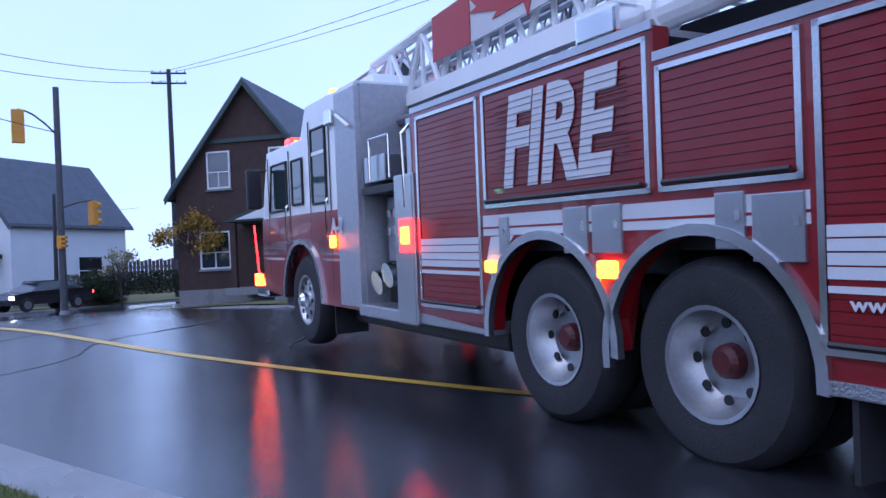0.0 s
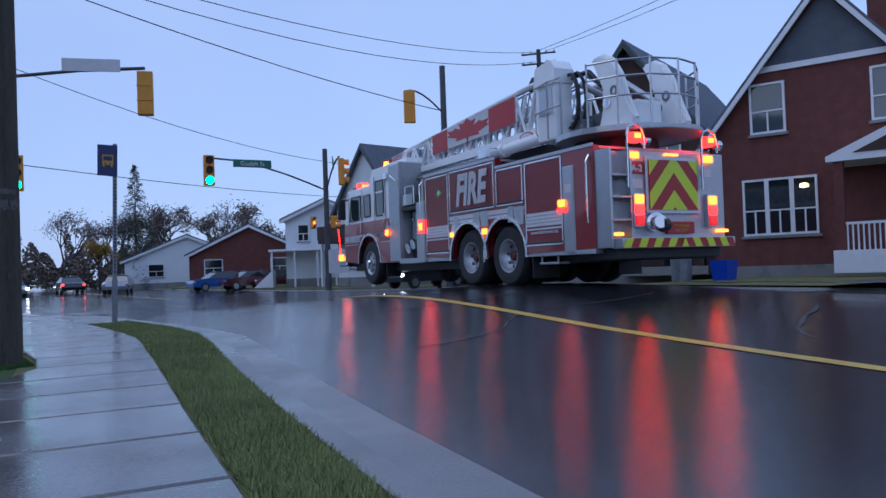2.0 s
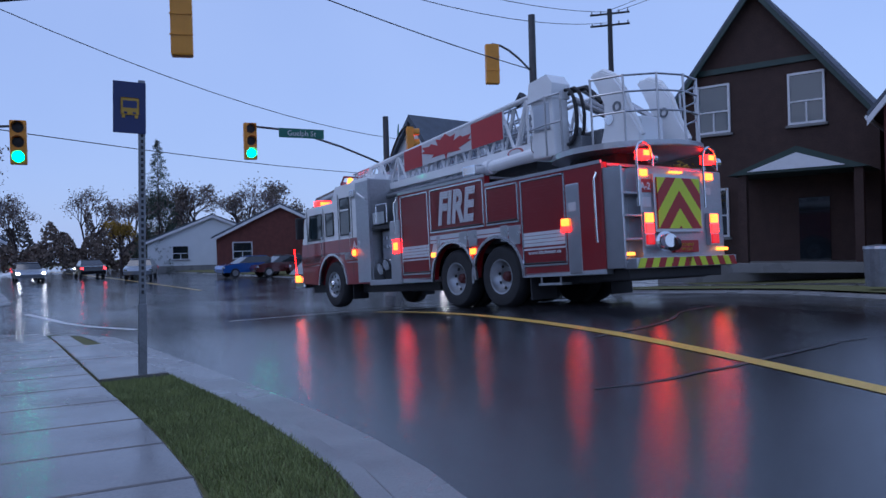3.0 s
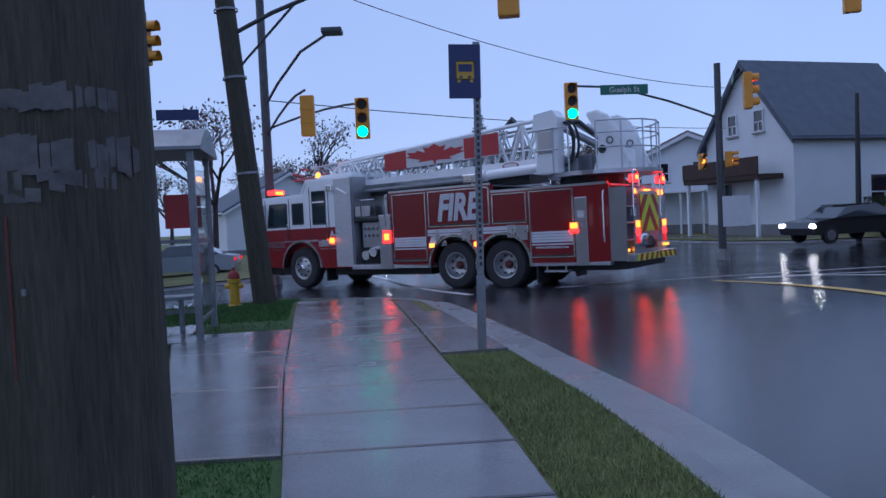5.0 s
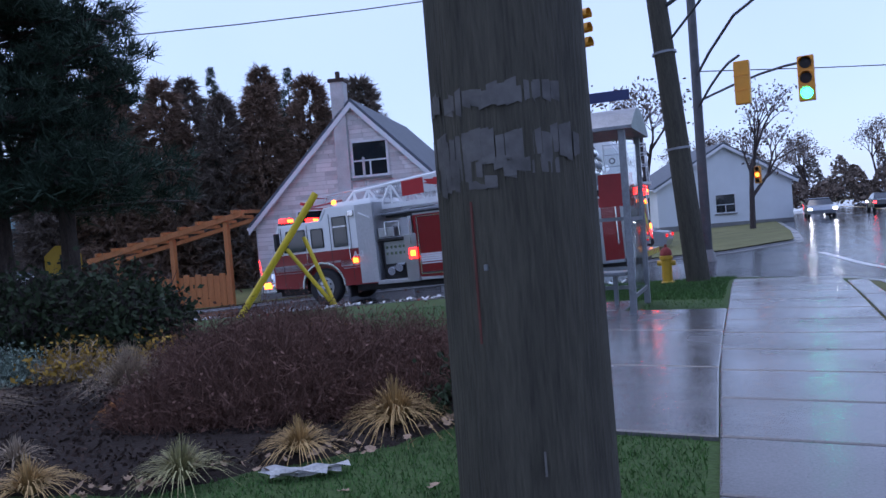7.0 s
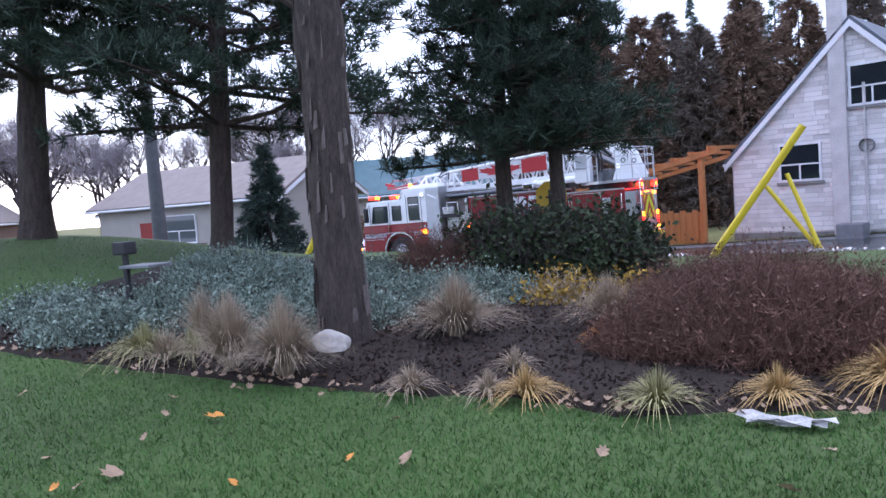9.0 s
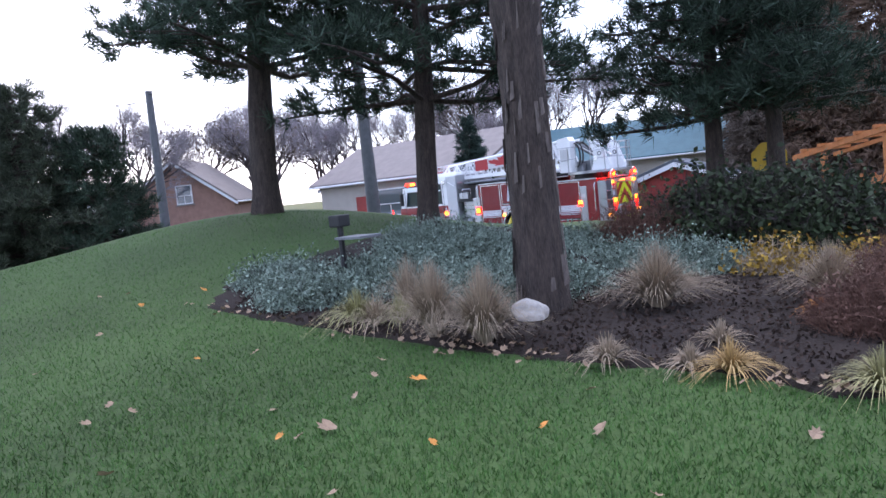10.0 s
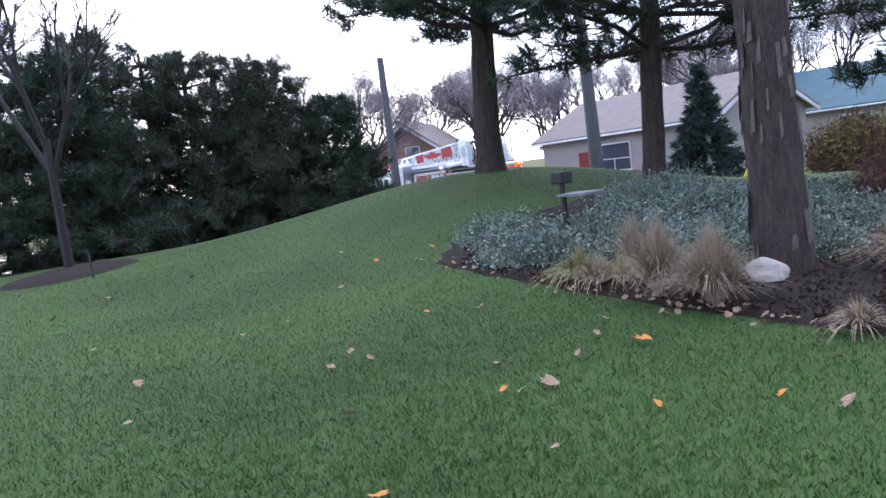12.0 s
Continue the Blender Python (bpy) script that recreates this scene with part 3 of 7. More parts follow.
# ---------------------------------------------------------------- fire engine
def build_engine():
    t = thing("fire_engine", pose(0, 0, 0), "red and white ladder fire engine with flashing red lamps", "fire truck")
    L, R = -1.25, 1.25

    # rear body side with two wheel arches, in profile (y, z)
    def arch(cy, r, n=12):
        return [(cy + r * math.cos(a), 0.56 + r * math.sin(a)) for a in [math.pi * i / n for i in range(n + 1)]]

    low = [(2.55, 0.62)] + [p for p in arch(0.66, 0.69)] + [p for p in arch(-0.67, 0.69)] + [(-3.2, 0.6)]
    prof = low + [(-3.2, 2.2), (-0.4, 2.2), (-0.4, 2.38), (2.55, 2.38)]
    for a, b, nm in ((L, L + 0.12, "side_panel"), (R - 0.12, R, "side_panel")):
        part(nm, Geo().prism(prof, "x", a, b), "red", t)
    part("body_core", Geo().box(-1.1, -3.15, 1.15, 1.1, 2.5, 2.15).box(-0.45, -3.2, 0.62, 0.45, 7.0, 0.98).box(-0.9, -0.2, 1.0, .9, .2, 1.2), "dark", t)
    part("deck", Geo().box(-1.12, -3.2, 2.15, 1.12, -0.4, 2.19).box(-1.12, -0.4, 2.33, 1.12, 2.55, 2.37), "tread", t)
    for s in (L - 0.012, R - 0.02):
        part("top_rail", Geo().box(s, -0.4, 2.36, s + 0.03, 2.55, 2.41).box(s, -3.2, 2.18, s + 0.03, -0.4, 2.23), "alu", t)
    # wheel arch rims
    for cy in (0.66, -0.67):
        for sx in (L - 0.035, R - 0.01):
            g = Geo()
            n = 18
            for r0, x in ((0.675, sx), (0.735, sx), (0.735, sx + 0.05), (0.675, sx + 0.05)):
                for i in range(n + 1):
                    a = radians(-8 if cy < 0 else -3) + radians(191 if cy < 0 else 186) * i / n
                    g.v.append((x, cy + r0 * math.cos(a), 0.56 + r0 * math.sin(a)))
            for j in range(4):
                for i in range(n):
                    k = (j + 1) % 4
                    g.f.append((j * (n + 1) + i, j * (n + 1) + i + 1, k * (n + 1) + i + 1, k * (n + 1) + i))
            part("wheel_arch", g, "bright_alu", t)

    # roller shutters: slatted, framed
    def shutter(y0, y1, z0, z1, both=True):
        for sx in ((L - 0.006,) if not both else (L - 0.006, R - 0.006)):
            n = int((z1 - z0 - 0.08) / 0.05)
            pitch = (z1 - z0 - 0.08) / n
            sh = part("shutter", Geo().box(sx + 0.006, y0 + 0.03, z0 + 0.03, sx + 0.016, y1 - 0.03, z1 - 0.03), "shutter", t)
            first = part("slat", Geo().box(sx - 0.002, y0 + 0.04, z0 + 0.042, sx + 0.012, y1 - 0.04, z0 + 0.04 + pitch - 0.004), "shutter", sh)
            for i in range(1, n):
                sl = new("slat", first.data)
                sl.parent, sl.location = sh, (0, 0, i * pitch)
            f = Geo()
            for b in ((y0, z0, y1, z0 + 0.03), (y0, z1 - 0.03, y1, z1), (y0, z0, y0 + 0.034, z1), (y1 - 0.034, z0, y1, z1)):
                f.box(sx - 0.012, b[0], b[1], sx + 0.02, b[2], b[3])
            part("frame", f, "bright_alu", sh)
            part("handle_bar", Geo().tube((sx - 0.03, y0 + 0.05, z0 + 0.05), (sx - 0.03, y1 - 0.05, z0 + 0.05), 0.016, n=6), "dark", sh)

    shutter(1.42, 2.45, 0.68, 2.32)
    shutter(-0.36, 1.36, 1.47, 2.33)
    shutter(-1.30, -0.42, 1.47, 2.15)
    shutter(-2.42, -1.36, 0.70, 2.15)
    # stripes
    for y0, y1 in ((1.46, 2.41), (-2.38, -1.40)):
        g = Geo()
        for z in (1.03, 1.09, 1.15, 1.21):
            g.box(L - 0.016, y0, z, L - 0.008, y1, z + 0.052)
        g.box(L - 0.016, y0, 0.97, L - 0.008, y1, 1.0)
        part("stripe", g, "stripe", t, "white reflective stripe")
    part("stripe", Geo().box(L - 0.006, -1.32, 1.27, L + 0.01, 1.4, 1.42).prism([(1.4, 1.0), (1.3, 1.26), (1.0, 1.27), (1.05, 1.22), (1.3, 0.98)], "x", L - 0.006, L + 0.01), "stripe", t)
    part("stripe", Geo().box(L - 0.007, -1.32, 1.32, L + 0.01, 1.4, 1.335), "red", t)
    for y0, y1, z0, z1 in ((0.18, 0.42, 1.14, 1.43), (-0.12, 0.14, 1.14, 1.43), (1.05, 1.17, 1.13, 1.4), (-0.98, -0.8, 1.16, 1.44), (-1.3, -1.02, 1.1, 1.42)):
        d = part("small_door", Geo().box(L - 0.02, y0, z0, L + 0.01, y1, z1, 0.006), "alu", t)
        part("latch", Geo().box(L - 0.03, y0 + 0.02, (z0 + z1) / 2, L - 0.018, y0 + 0.05, (z0 + z1) / 2 + 0.05), "chrome", d)
    # FIRE lettering across the slats
    g = text_mesh("FIRE", 0.86, shear=0.22, bold=0.034, extrude=0.003)
    xs_ = [p[0] for p in g.v]
    w, x0 = max(xs_) - min(xs_), min(xs_)
    ys_ = [p[1] for p in g.v]
    h, y0_ = max(ys_) - min(ys_), min(ys_)
    g.v = [(L - 0.018 + p[2], 1.08 - (p[0] - x0) / w * 1.22, 1.60 + (p[1] - y0_) / h * 0.64) for p in g.v]
    part("lettering", g, "stripe", t, "white capital letters FIRE")
    g = Geo()
    for i in range(14):
        z = 1.615 + i * 0.0445
        g.box(L - 0.0245, -0.2, z, L - 0.014, 1.15, z + 0.0025)
    part("slat_joint", g, "shutter", t)
    g = text_mesh("www.kitchener.ca", 0.1, bold=0.002, extrude=0.002)
    wx = max(p[0] for p in g.v)
    g.v = [(L - 0.017 + p[2], -1.5 - p[0] / wx * 0.78, 0.90 + p[1] * 0.85) for p in g.v]
    part("web_lettering", g, "stripe", t, "small white web address lettering")

    # rear pillar and steps
    pil = part("rear_pillar", Geo().box(L - 0.02, -2.72, 0.55, L + 0.2, -2.44, 1.95, 0.02), "alu", t)
    part("label_plate", Geo().box(L - 0.024, -2.66, 1.52, L - 0.016, -2.5, 1.66), "sign_white", pil)
    part("grab_rail", Geo().path([(L - 0.05, -3.1, 1.0), (L - 0.06, -3.1, 1.1), (L - 0.06, -3.1, 1.95), (L, -3.1, 2.05)], 0.018), "chrome", t)
    for xa, ya, xb in ((0.02, -3.55, 0.06), (0.42, -3.55, 0.46), (0.06, -3.3, 0.42)):
        part("step_wall", Geo().box(L + xa, ya, 0.6, L + xb, -3.2, 2.1), "alu", t)
    for z in (0.66, 1.0, 1.35, 1.68):
        part("step", Geo().box(L + 0.04, -3.56, z, L + 0.44, -3.22, z + 0.035, 0.008), "tread", t)
    part("rear_wall", Geo().box(L + 0.46, -3.5, 0.62, R - 0.03, -3.18, 2.1, 0.02), "tread", t)
    part("hatch_frame", Geo().box(-0.52, -3.55, 1.12, 0.62, -3.5, 2.0), "alu", t)
    # chevrons: stripes leaning both ways, clipped to the hatch
    def chev(parent, x0, x1, z0, z1, y, step_, slope, flip=0):
        mid_ = (x0 + x1) / 2
        for k in range(-8, 12):
            for sgn in (-1, 1):
                half = (x1 - x0) / 2
                za, zb = z0 + k * step_, z0 + (k + 1) * step_
                poly = [(0, za + slope * half), (half, za), (half, zb), (0, zb + slope * half)]
                poly = clip(poly, z0, z1)
                if len(poly) > 2:
                    q = Geo().prism([(mid_ + sgn * u, v) for u, v in poly], "y", y, y + 0.008)
                    part("chevron_stripe", q, "chev_yellow" if k % 2 == flip else "chev_red", parent)

    def clip(poly, z0, z1):
        for lim, keep in ((z0, lambda v: v >= z0), (z1, lambda v: v <= z1)):
            out = []
            for (a, b), (c, d) in zip(poly, poly[1:] + poly[:1]):
                if keep(b):
                    out.append((a, b))
                if keep(b) != keep(d):
                    s = (lim - b) / (d - b)
                    out.append((a + (c - a) * s, lim))
            poly = out
            if len(poly) < 3:
                return []
        return poly

    hatch = part("rear_hatch", Geo().box(-0.46, -3.56, 1.17, 0.56, -3.545, 1.95), "chev_red", t, "rear hatch with yellow and red chevrons")
    chev(hatch, -0.46, 0.56, 1.17, 1.95, -3.572, 0.27, 1.15)
    bump = part("rear_bumper", Geo().box(-1.18, -3.72, 0.58, 1.2, -3.5, 0.74, 0.015), "alu", t)
    for i in range(8):
        for k, mt in ((0, "chev_yellow"), (1, "chev_red")):
            x = -1.17 + i * 0.296 + k * 0.148
            s = 0.07 if x < 0 else -0.07
            q = Geo().add([(x, -3.727, 0.59), (x + 0.148, -3.727, 0.59), (x + 0.148 + s, -3.727, 0.73), (x + s, -3.727, 0.73)], [(0, 1, 2, 3)])
            part("bumper_stripe", q, mt, bump)
    for x in (-0.70, 0.86):
        stack = part("lamp_bracket", Geo().box(x - 0.10, -3.58, 0.9, x + 0.10, -3.5, 1.42, 0.01), "alu", t)
        part("rear_lamp", Geo().box(x - 0.085, -3.61, 1.26, x + 0.085, -3.575, 1.40, 0.012), "hot_lamp", stack)
        part("rear_lamp", Geo().box(x - 0.085, -3.61, 1.10, x + 0.085, -3.575, 1.24, 0.012), "red_lamp", stack)
        part("rear_lamp", Geo().box(x - 0.085, -3.61, 0.93, x + 0.085, -3.575, 1.08, 0.012), "dim_red", stack)
        hoop = part("grab_hoop", Geo().path([(x - 0.22, -3.6, 1.5), (x - 0.22, -3.6, 2.3), (x - 0.17, -3.6, 2.42), (x - 0.05, -3.6, 2.47), (x + 0.08, -3.6, 2.42), (x + 0.13, -3.6, 2.3), (x + 0.13, -3.6, 2.1)], 0.02), "chrome", t)
        part("beacon", Geo().box(x - 0.1, -3.6, 2.2, x + 0.1, -3.45, 2.36, 0.03), "red_lamp", hoop)
        part("beacon_core", Geo().box(x - 0.06, -3.62, 2.26, x + 0.06, -3.595, 2.34, 0.01), "hot_lamp", hoop)
        part("work_lamp", Geo().spin([(0.0, -.05), (0.07, -.04), (0.085, 0.04), (0.0, 0.05)], (x + 0.25, -3.5, 2.24), n=14), "chrome", t)
    part("upper_lamp", Geo().box(0.76, -3.56, 1.95, 0.94, -3.5, 2.06, 0.01), "hot_lamp", t)
    part("upper_lamp", Geo().box(-0.82, -3.56, 1.96, -0.64, -3.5, 2.06, 0.01), "hot_lamp", t)
    for x in (-0.05, 0.05, 0.15):
        part("marker_lamp", Geo().box(x - 0.035, -3.55, 2.03, x + 0.035, -3.5, 2.06), "amber", t)
    part("marker_lamp", Geo().box(-1.1, -3.5, 0.78, -0.95, -3.44, 0.83), "amber", t)
    part("marker_lamp", Geo().box(1.0, -3.55, 0.82, 1.24, -3.48, 0.87), "amber", t)
    badge = part("unit_plate", Geo().box(-0.80, -3.512, 1.72, -0.52, -3.50, 1.92), "chev_red", t)
    g = text_mesh("A-2", 0.15, bold=0.004, align="CENTER")
    part("unit_lettering", moved(g, Matrix.Translation((-0.66, -3.515, 1.765)) @ Matrix.Rotation(radians(90), 4, "X")), "stripe", badge)
    plate = part("department_plate", Geo().box(-0.12, -3.57, 0.80, 0.46, -3.5, 0.99, 0.01), "chev_red", t)
    for w_, z, hh in (("KITCHENER", 0.90, 0.062), ("FIRE DEPT", 0.83, 0.062)):
        part("plate_lettering", moved(text_mesh(w_, hh, align="CENTER", extrude=0.002), Matrix.Translation((0.17, -3.573, z)) @ Matrix.Rotation(radians(90), 4, "X")), "sign_yellow", plate)
    part("number_plate", Geo().box(-0.86, -3.512, 1.5, -0.55, -3.50, 1.65), "sign_white", t)
    part("small_notice", Geo().box(0.7, -3.512, 1.72, 0.92, -3.50, 1.83), "sign_white", t)
    inlet = part("rear_inlet", Geo().spin([(0.0, -.16), (0.10, -.16), (0.11, -.02), (0.15, 0.0), (0.15, 0.06), (0.12, 0.1)], (0, 0, 0), "z", 18), "chrome", t)
    inlet.matrix_basis = Matrix.Translation((-0.38, -3.6, 0.98)) @ Matrix.Rotation(radians(-90), 4, "X") @ Matrix.Rotation(radians(20), 4, "Y")
    part("inlet_cap", Geo().spin([(0.0, .1), (0.1, .1), (0.11, .0), (0.0, 0.0)], (-0.38, -3.72, 0.93), "x", 14), "dark", t)

    # pump bay
    post = part("pump_pillar", Geo().box(L - 0.04, 2.5, 0.5, L + 0.3, 2.88, 1.85, 0.02), "alu", t)
    part("side_lamp", Geo().box(L - 0.08, 2.54, 1.22, L - 0.03, 2.70, 1.38, 0.02), "hot_lamp", post)
    part("side_lamp_bezel", Geo().box(L - 0.06, 2.49, 1.15, L - 0.035, 2.75, 1.45, 0.01), "red_lamp", post)
    part("pump_panel", Geo().box(-0.95, 2.6, 0.62, 0.95, 3.75, 1.75), "dark", t)
    part("pump_step", Geo().box(L - 0.02, 2.86, 0.50, -0.9, 3.85, 0.62, 0.015), "tread", t)
    part("gauge_board", Geo().box(-0.99, 2.95, 1.05, -0.94, 3.68, 1.7, 0.01), "alu", t)
    for i in range(5):
        for j in range(2):
            part("gauge", Geo().spin([(0.0, -.03), (0.045, -.03), (0.05, 0.0)], (-0.99, 3.02 + i * 0.14, 1.35 + j * 0.18), n=12), "chrome", t)
    for yy, zz in ((3.15, 1.0), (3.4, 0.92)):
        part("hose_outlet", Geo().tube((-0.95, yy, zz), (-1.22, yy - 0.02, zz - 0.06), 0.09, 0.1, 14).tube((-1.22, yy - 0.02, zz - 0.06), (-1.27, yy - 0.02, zz - 0.07), 0.12, 0.12, 14), "chrome", t)
    part("hose_shelf", Geo().box(L + 0.02, 2.9, 1.72, -0.7, 3.75, 1.8, 0.01), "dark", t)
    part("hose_bin", Geo().box(L + 0.03, 2.62, 1.85, -0.8, 2.72, 2.35, 0.01), "alu", t)
    part("hose_bin", Geo().box(L + 0.03, 3.2, 1.84, -0.75, 3.7, 2.1, 0.01), "alu", t)
    part("hand_rail", Geo().path([(L - 0.03, 2.66, 1.55), (L - 0.05, 2.66, 2.2), (L + 0.05, 2.66, 2.3)], 0.016).path([(L - 0.02, 3.45, 1.85), (L - 0.02, 3.45, 2.25), (L - 0.02, 3.0, 2.25), (L - 0.02, 3.0, 1.85)], 0.014), "chrome", t)
    part("side_lamp", Geo().box(L - 0.05, 1.2, 1.0, L - 0.01, 1.34, 1.09, 0.015), "amber", t)
    part("side_lamp", Geo().box(L - 0.05, -0.09, 0.99, L - 0.01, 0.08, 1.10, 0.02), "hot_lamp", t)
    part("side_lamp", Geo().box(L - 0.06, -2.50, 1.30, L - 0.02, -2.34, 1.42, 0.02), "hot_lamp", t)
    part("side_lamp", Geo().box(L - 0.05, -2.52, 1.21, L - 0.02, -2.32, 1.29, 0.015), "red_lamp", t)

    # cab
    zb, zm = 0.62, 1.62
    cab_low = [(3.85, 0.55), (4.95, 0.55)] + [(5.67 + 0.70 * math.cos(a), 0.56 + 0.70 * math.sin(a)) for a in [math.pi * (1 - i / 12) for i in range(13)]] + [(7.35, 0.62), (7.42, 1.2), (7.36, zm), (3.85, zm)]
    for a, b in ((L, L + 0.14), (R - 0.14, R)):
        part("cab_lower_side", Geo().prism(cab_low, "x", a, b), "red", t)
    part("cab_core", Geo().box(-1.11, 3.9, 0.95, 1.11, 7.2, 1.6).box(-1.2, 7.05, 0.62, 1.2, 7.38, 1.62), "red", t)
    up = [(3.85, zm), (7.36, zm), (7.28, 1.95), (7.05, 2.5), (5.55, 2.52), (5.35, 2.86), (3.85, 2.9)]
    wins = {"rear": (4.72, 5.18, 1.72, 2.58), "mid": (5.55, 5.95, 1.75, 2.3), "front": (6.18, 6.95, 1.7, 2.32)}
    for a, b in ((L + 0.01, L + 0.08), (R - 0.08, R - 0.01)):
        part("cab_upper_side", Geo().prism(up, "x", a, b), "white", t)
        outer = a if a < 0 else b
        d = -0.006 if a < 0 else 0.006
        for k, (y0, y1, z0, z1) in wins.items():
            poly = [(y0, z0), (y1, z0), (y1 - (0.12 if k == "front" else 0.0), z1), (y0, z1)]
            w = part("cab_window", Geo().prism(poly, "x", outer + d, outer + d * 2.5), "cabglass", t)
            rim = Geo()
            for p, q in zip(poly, poly[1:] + poly[:1]):
                rim.tube((outer + d * 2, *p), (outer + d * 2, *q), 0.018, n=6)
            part("window_rim", rim, "dark", w)
            if k == "rear":
                part("window_bar", Geo().box(outer + d * 3 - 0.004, y0, 2.28, outer + d * 3 + 0.004, y1, 2.32), "white", w)
        part("cab_stripe", Geo().box(outer + d - 0.004, 3.87, 1.12, outer + d + 0.004, 5.02, 1.30).box(outer + d - 0.004, 6.3, 1.12, outer + d + 0.004, 7.36, 1.30).box(outer + d - 0.004, 5.02, 1.26, outer + d + 0.004, 6.3, 1.31), "stripe", t)
        part("cab_stripe", Geo().box(outer + d - 0.004, 3.87, 1.05, outer + d + 0.004, 4.95, 1.08).box(outer + d - 0.004, 6.4, 1.05, outer + d + 0.004, 7.36, 1.08), "stripe", t)
        for yy in (4.60, 5.28, 6.08, 7.02):
            part("door_seam", Geo().box(outer + d * 1.2 - 0.003, yy, 0.95 if 4.9 < yy < 6.4 else 0.7, outer + d * 1.2 + 0.003, yy + 0.018, 2.45 if yy > 5.5 else 2.7), "dark", t)
        for yy in (4.66, 6.14):
            part("door_handle", Geo().path([(outer + d * 4, yy, 1.28), (outer + d * 8, yy, 1.32), (outer + d * 8, yy, 1.72), (outer + d * 4, yy, 1.76)], 0.014, 6), "chrome", t)
    part("cab_roof", Geo().prism([(3.85, 2.86), (5.4, 2.84), (5.62, 2.5), (7.1, 2.48), (7.3, 1.9), (7.34, 1.94), (7.14, 2.53), (5.66, 2.55), (5.44, 2.9), (3.85, 2.92)], "x", -1.22, 1.22), "white", t)
    part("roof_fairing", Geo().prism([(3.95, 2.9), (5.35, 2.88), (5.1, 3.02), (4.0, 3.04)], "x", -0.95, 0.95), "white", t)
    part("cab_back", Geo().box(-1.2, 3.78, 0.6, 1.2, 3.88, 2.88), "tread", t)
    part("cab_corner_plate", Geo().box(L - 0.012, 3.80, 0.58, L + 0.1, 4.38, 2.86, 0.01), "tread", t)
    part("corner_rail", Geo().tube((L - 0.04, 3.9, 2.45), (L - 0.04, 4.25, 2.62), 0.022, n=8), "white", t)
    part("side_lamp", Geo().box(L - 0.05, 4.42, 1.2, L - 0.015, 4.58, 1.34, 0.02), "hot_lamp", t)
    part("flood_lamp", Geo().box(L - 0.05, 4.42, 2.55, L + 0.0, 4.62, 2.72, 0.02), "chrome", t)
    part("windscreen", Geo().add([(-1.12, 7.37, 1.66), (1.12, 7.37, 1.66), (1.06, 7.10, 2.42), (-1.06, 7.10, 2.42)], [(0, 1, 2, 3)]), "cabglass", t)
    part("front_face", Geo().box(-1.22, 7.34, 0.62, 1.22, 7.44, 1.6, 0.03), "red", t)
    part("grille", Geo().box(-0.5, 7.44, 0.75, 0.5, 7.47, 1.35, 0.01), "chrome", t)
    part("front_bumper", Geo().box(-1.22, 7.42, 0.5, 1.22, 7.95, 0.78, 0.04), "chrome", t)
    part("bumper_lamp", Geo().box(L - 0.03, 7.6, 0.66, L + 0.05, 7.82, 0.84, 0.02), "hot_lamp", t)
    part("bumper_lamp", Geo().box(-0.9, 7.94, 0.6, -0.7, 8.0, 0.72, 0.02), "red_lamp", t)
    part("siren", Geo().spin([(0.0, .16), (0.13, .14), (0.16, 0.0), (0.12, -.12), (0.0, -.14)], (-0.75, 7.75, 0.95), "z", 16), "chrome", t)
    part("marker_pole", Geo().tube((-1.18, 7.9, 0.75), (-1.22, 7.95, 1.55), 0.012, n=6), "red_lamp", t)
    bar = part("light_bar", Geo().box(-0.95, 6.95, 2.56, 0.95, 7.3, 2.62, 0.01), "dark", t)
    for x in (-0.72, 0.72):
        part("beacon", Geo().box(x - 0.2, 7.0, 2.6, x + 0.2, 7.28, 2.76, 0.04), "red_lamp", bar)
        part("beacon_core", Geo().box(x - 0.14, 6.98, 2.63, x + 0.14, 7.01, 2.72, 0.01), "hot_lamp", bar)
    part("roof_beacon", Geo().spin([(0.0, .14), (0.06, .12), (0.08, 0.0)], (-0.9, 5.25, 2.98), "z", 12), "amber", t)
    for s, o in ((L, -1), (R, 1)):
        part("wing_mirror", Geo().box(min(s + o * 0.1, s + o * 0.3), 7.0, 1.75, max(s + o * 0.1, s + o * 0.3), 7.1, 2.3, 0.03).tube((s, 7.1, 2.3), (s + o * 0.2, 7.05, 2.25), 0.02, n=6), "dark", t)
    g = text_mesh("A-2", 0.24, bold=0.006)
    g.v = [(L - 0.02 + p[2], 4.55 - p[0] + 0.02, 1.36 + p[1]) for p in g.v]
    g.v = [(x, y + 0.0, z) for x, y, z in g.v]
    part("unit_lettering", g, "stripe", t, "white unit number A-2")
    part("fender", Geo().prism([(5.67 + r * math.cos(a), 0.56 + r * math.sin(a)) for r, rng in ((0.76, range(13)), (0.70, range(12, -1, -1))) for a in [math.pi * i / 12 for i in rng]], "x", L - 0.03, L + 0.1), "bright_alu", t)
    part("undercarriage", Geo().box(-0.85, 2.4, 0.5, 0.85, 4.9, 0.66), "dark", t)
    part("underbody", Geo().box(-1.0, -3.3, 0.4, 1.0, -1.55, 0.62, 0.03), "dark", t)
    part("underbody", Geo().box(-0.95, 1.55, 0.34, 0.95, 4.75, 0.6, 0.03), "dark", t)
    part("front_frame", Geo().box(-0.9, 6.5, 0.36, 0.9, 7.5, 0.62, 0.03), "dark", t)
    part("air_tank", Geo().tube((-0.75, 1.5, 0.52), (-0.75, 2.3, 0.52), 0.1, n=12), "dark", t)
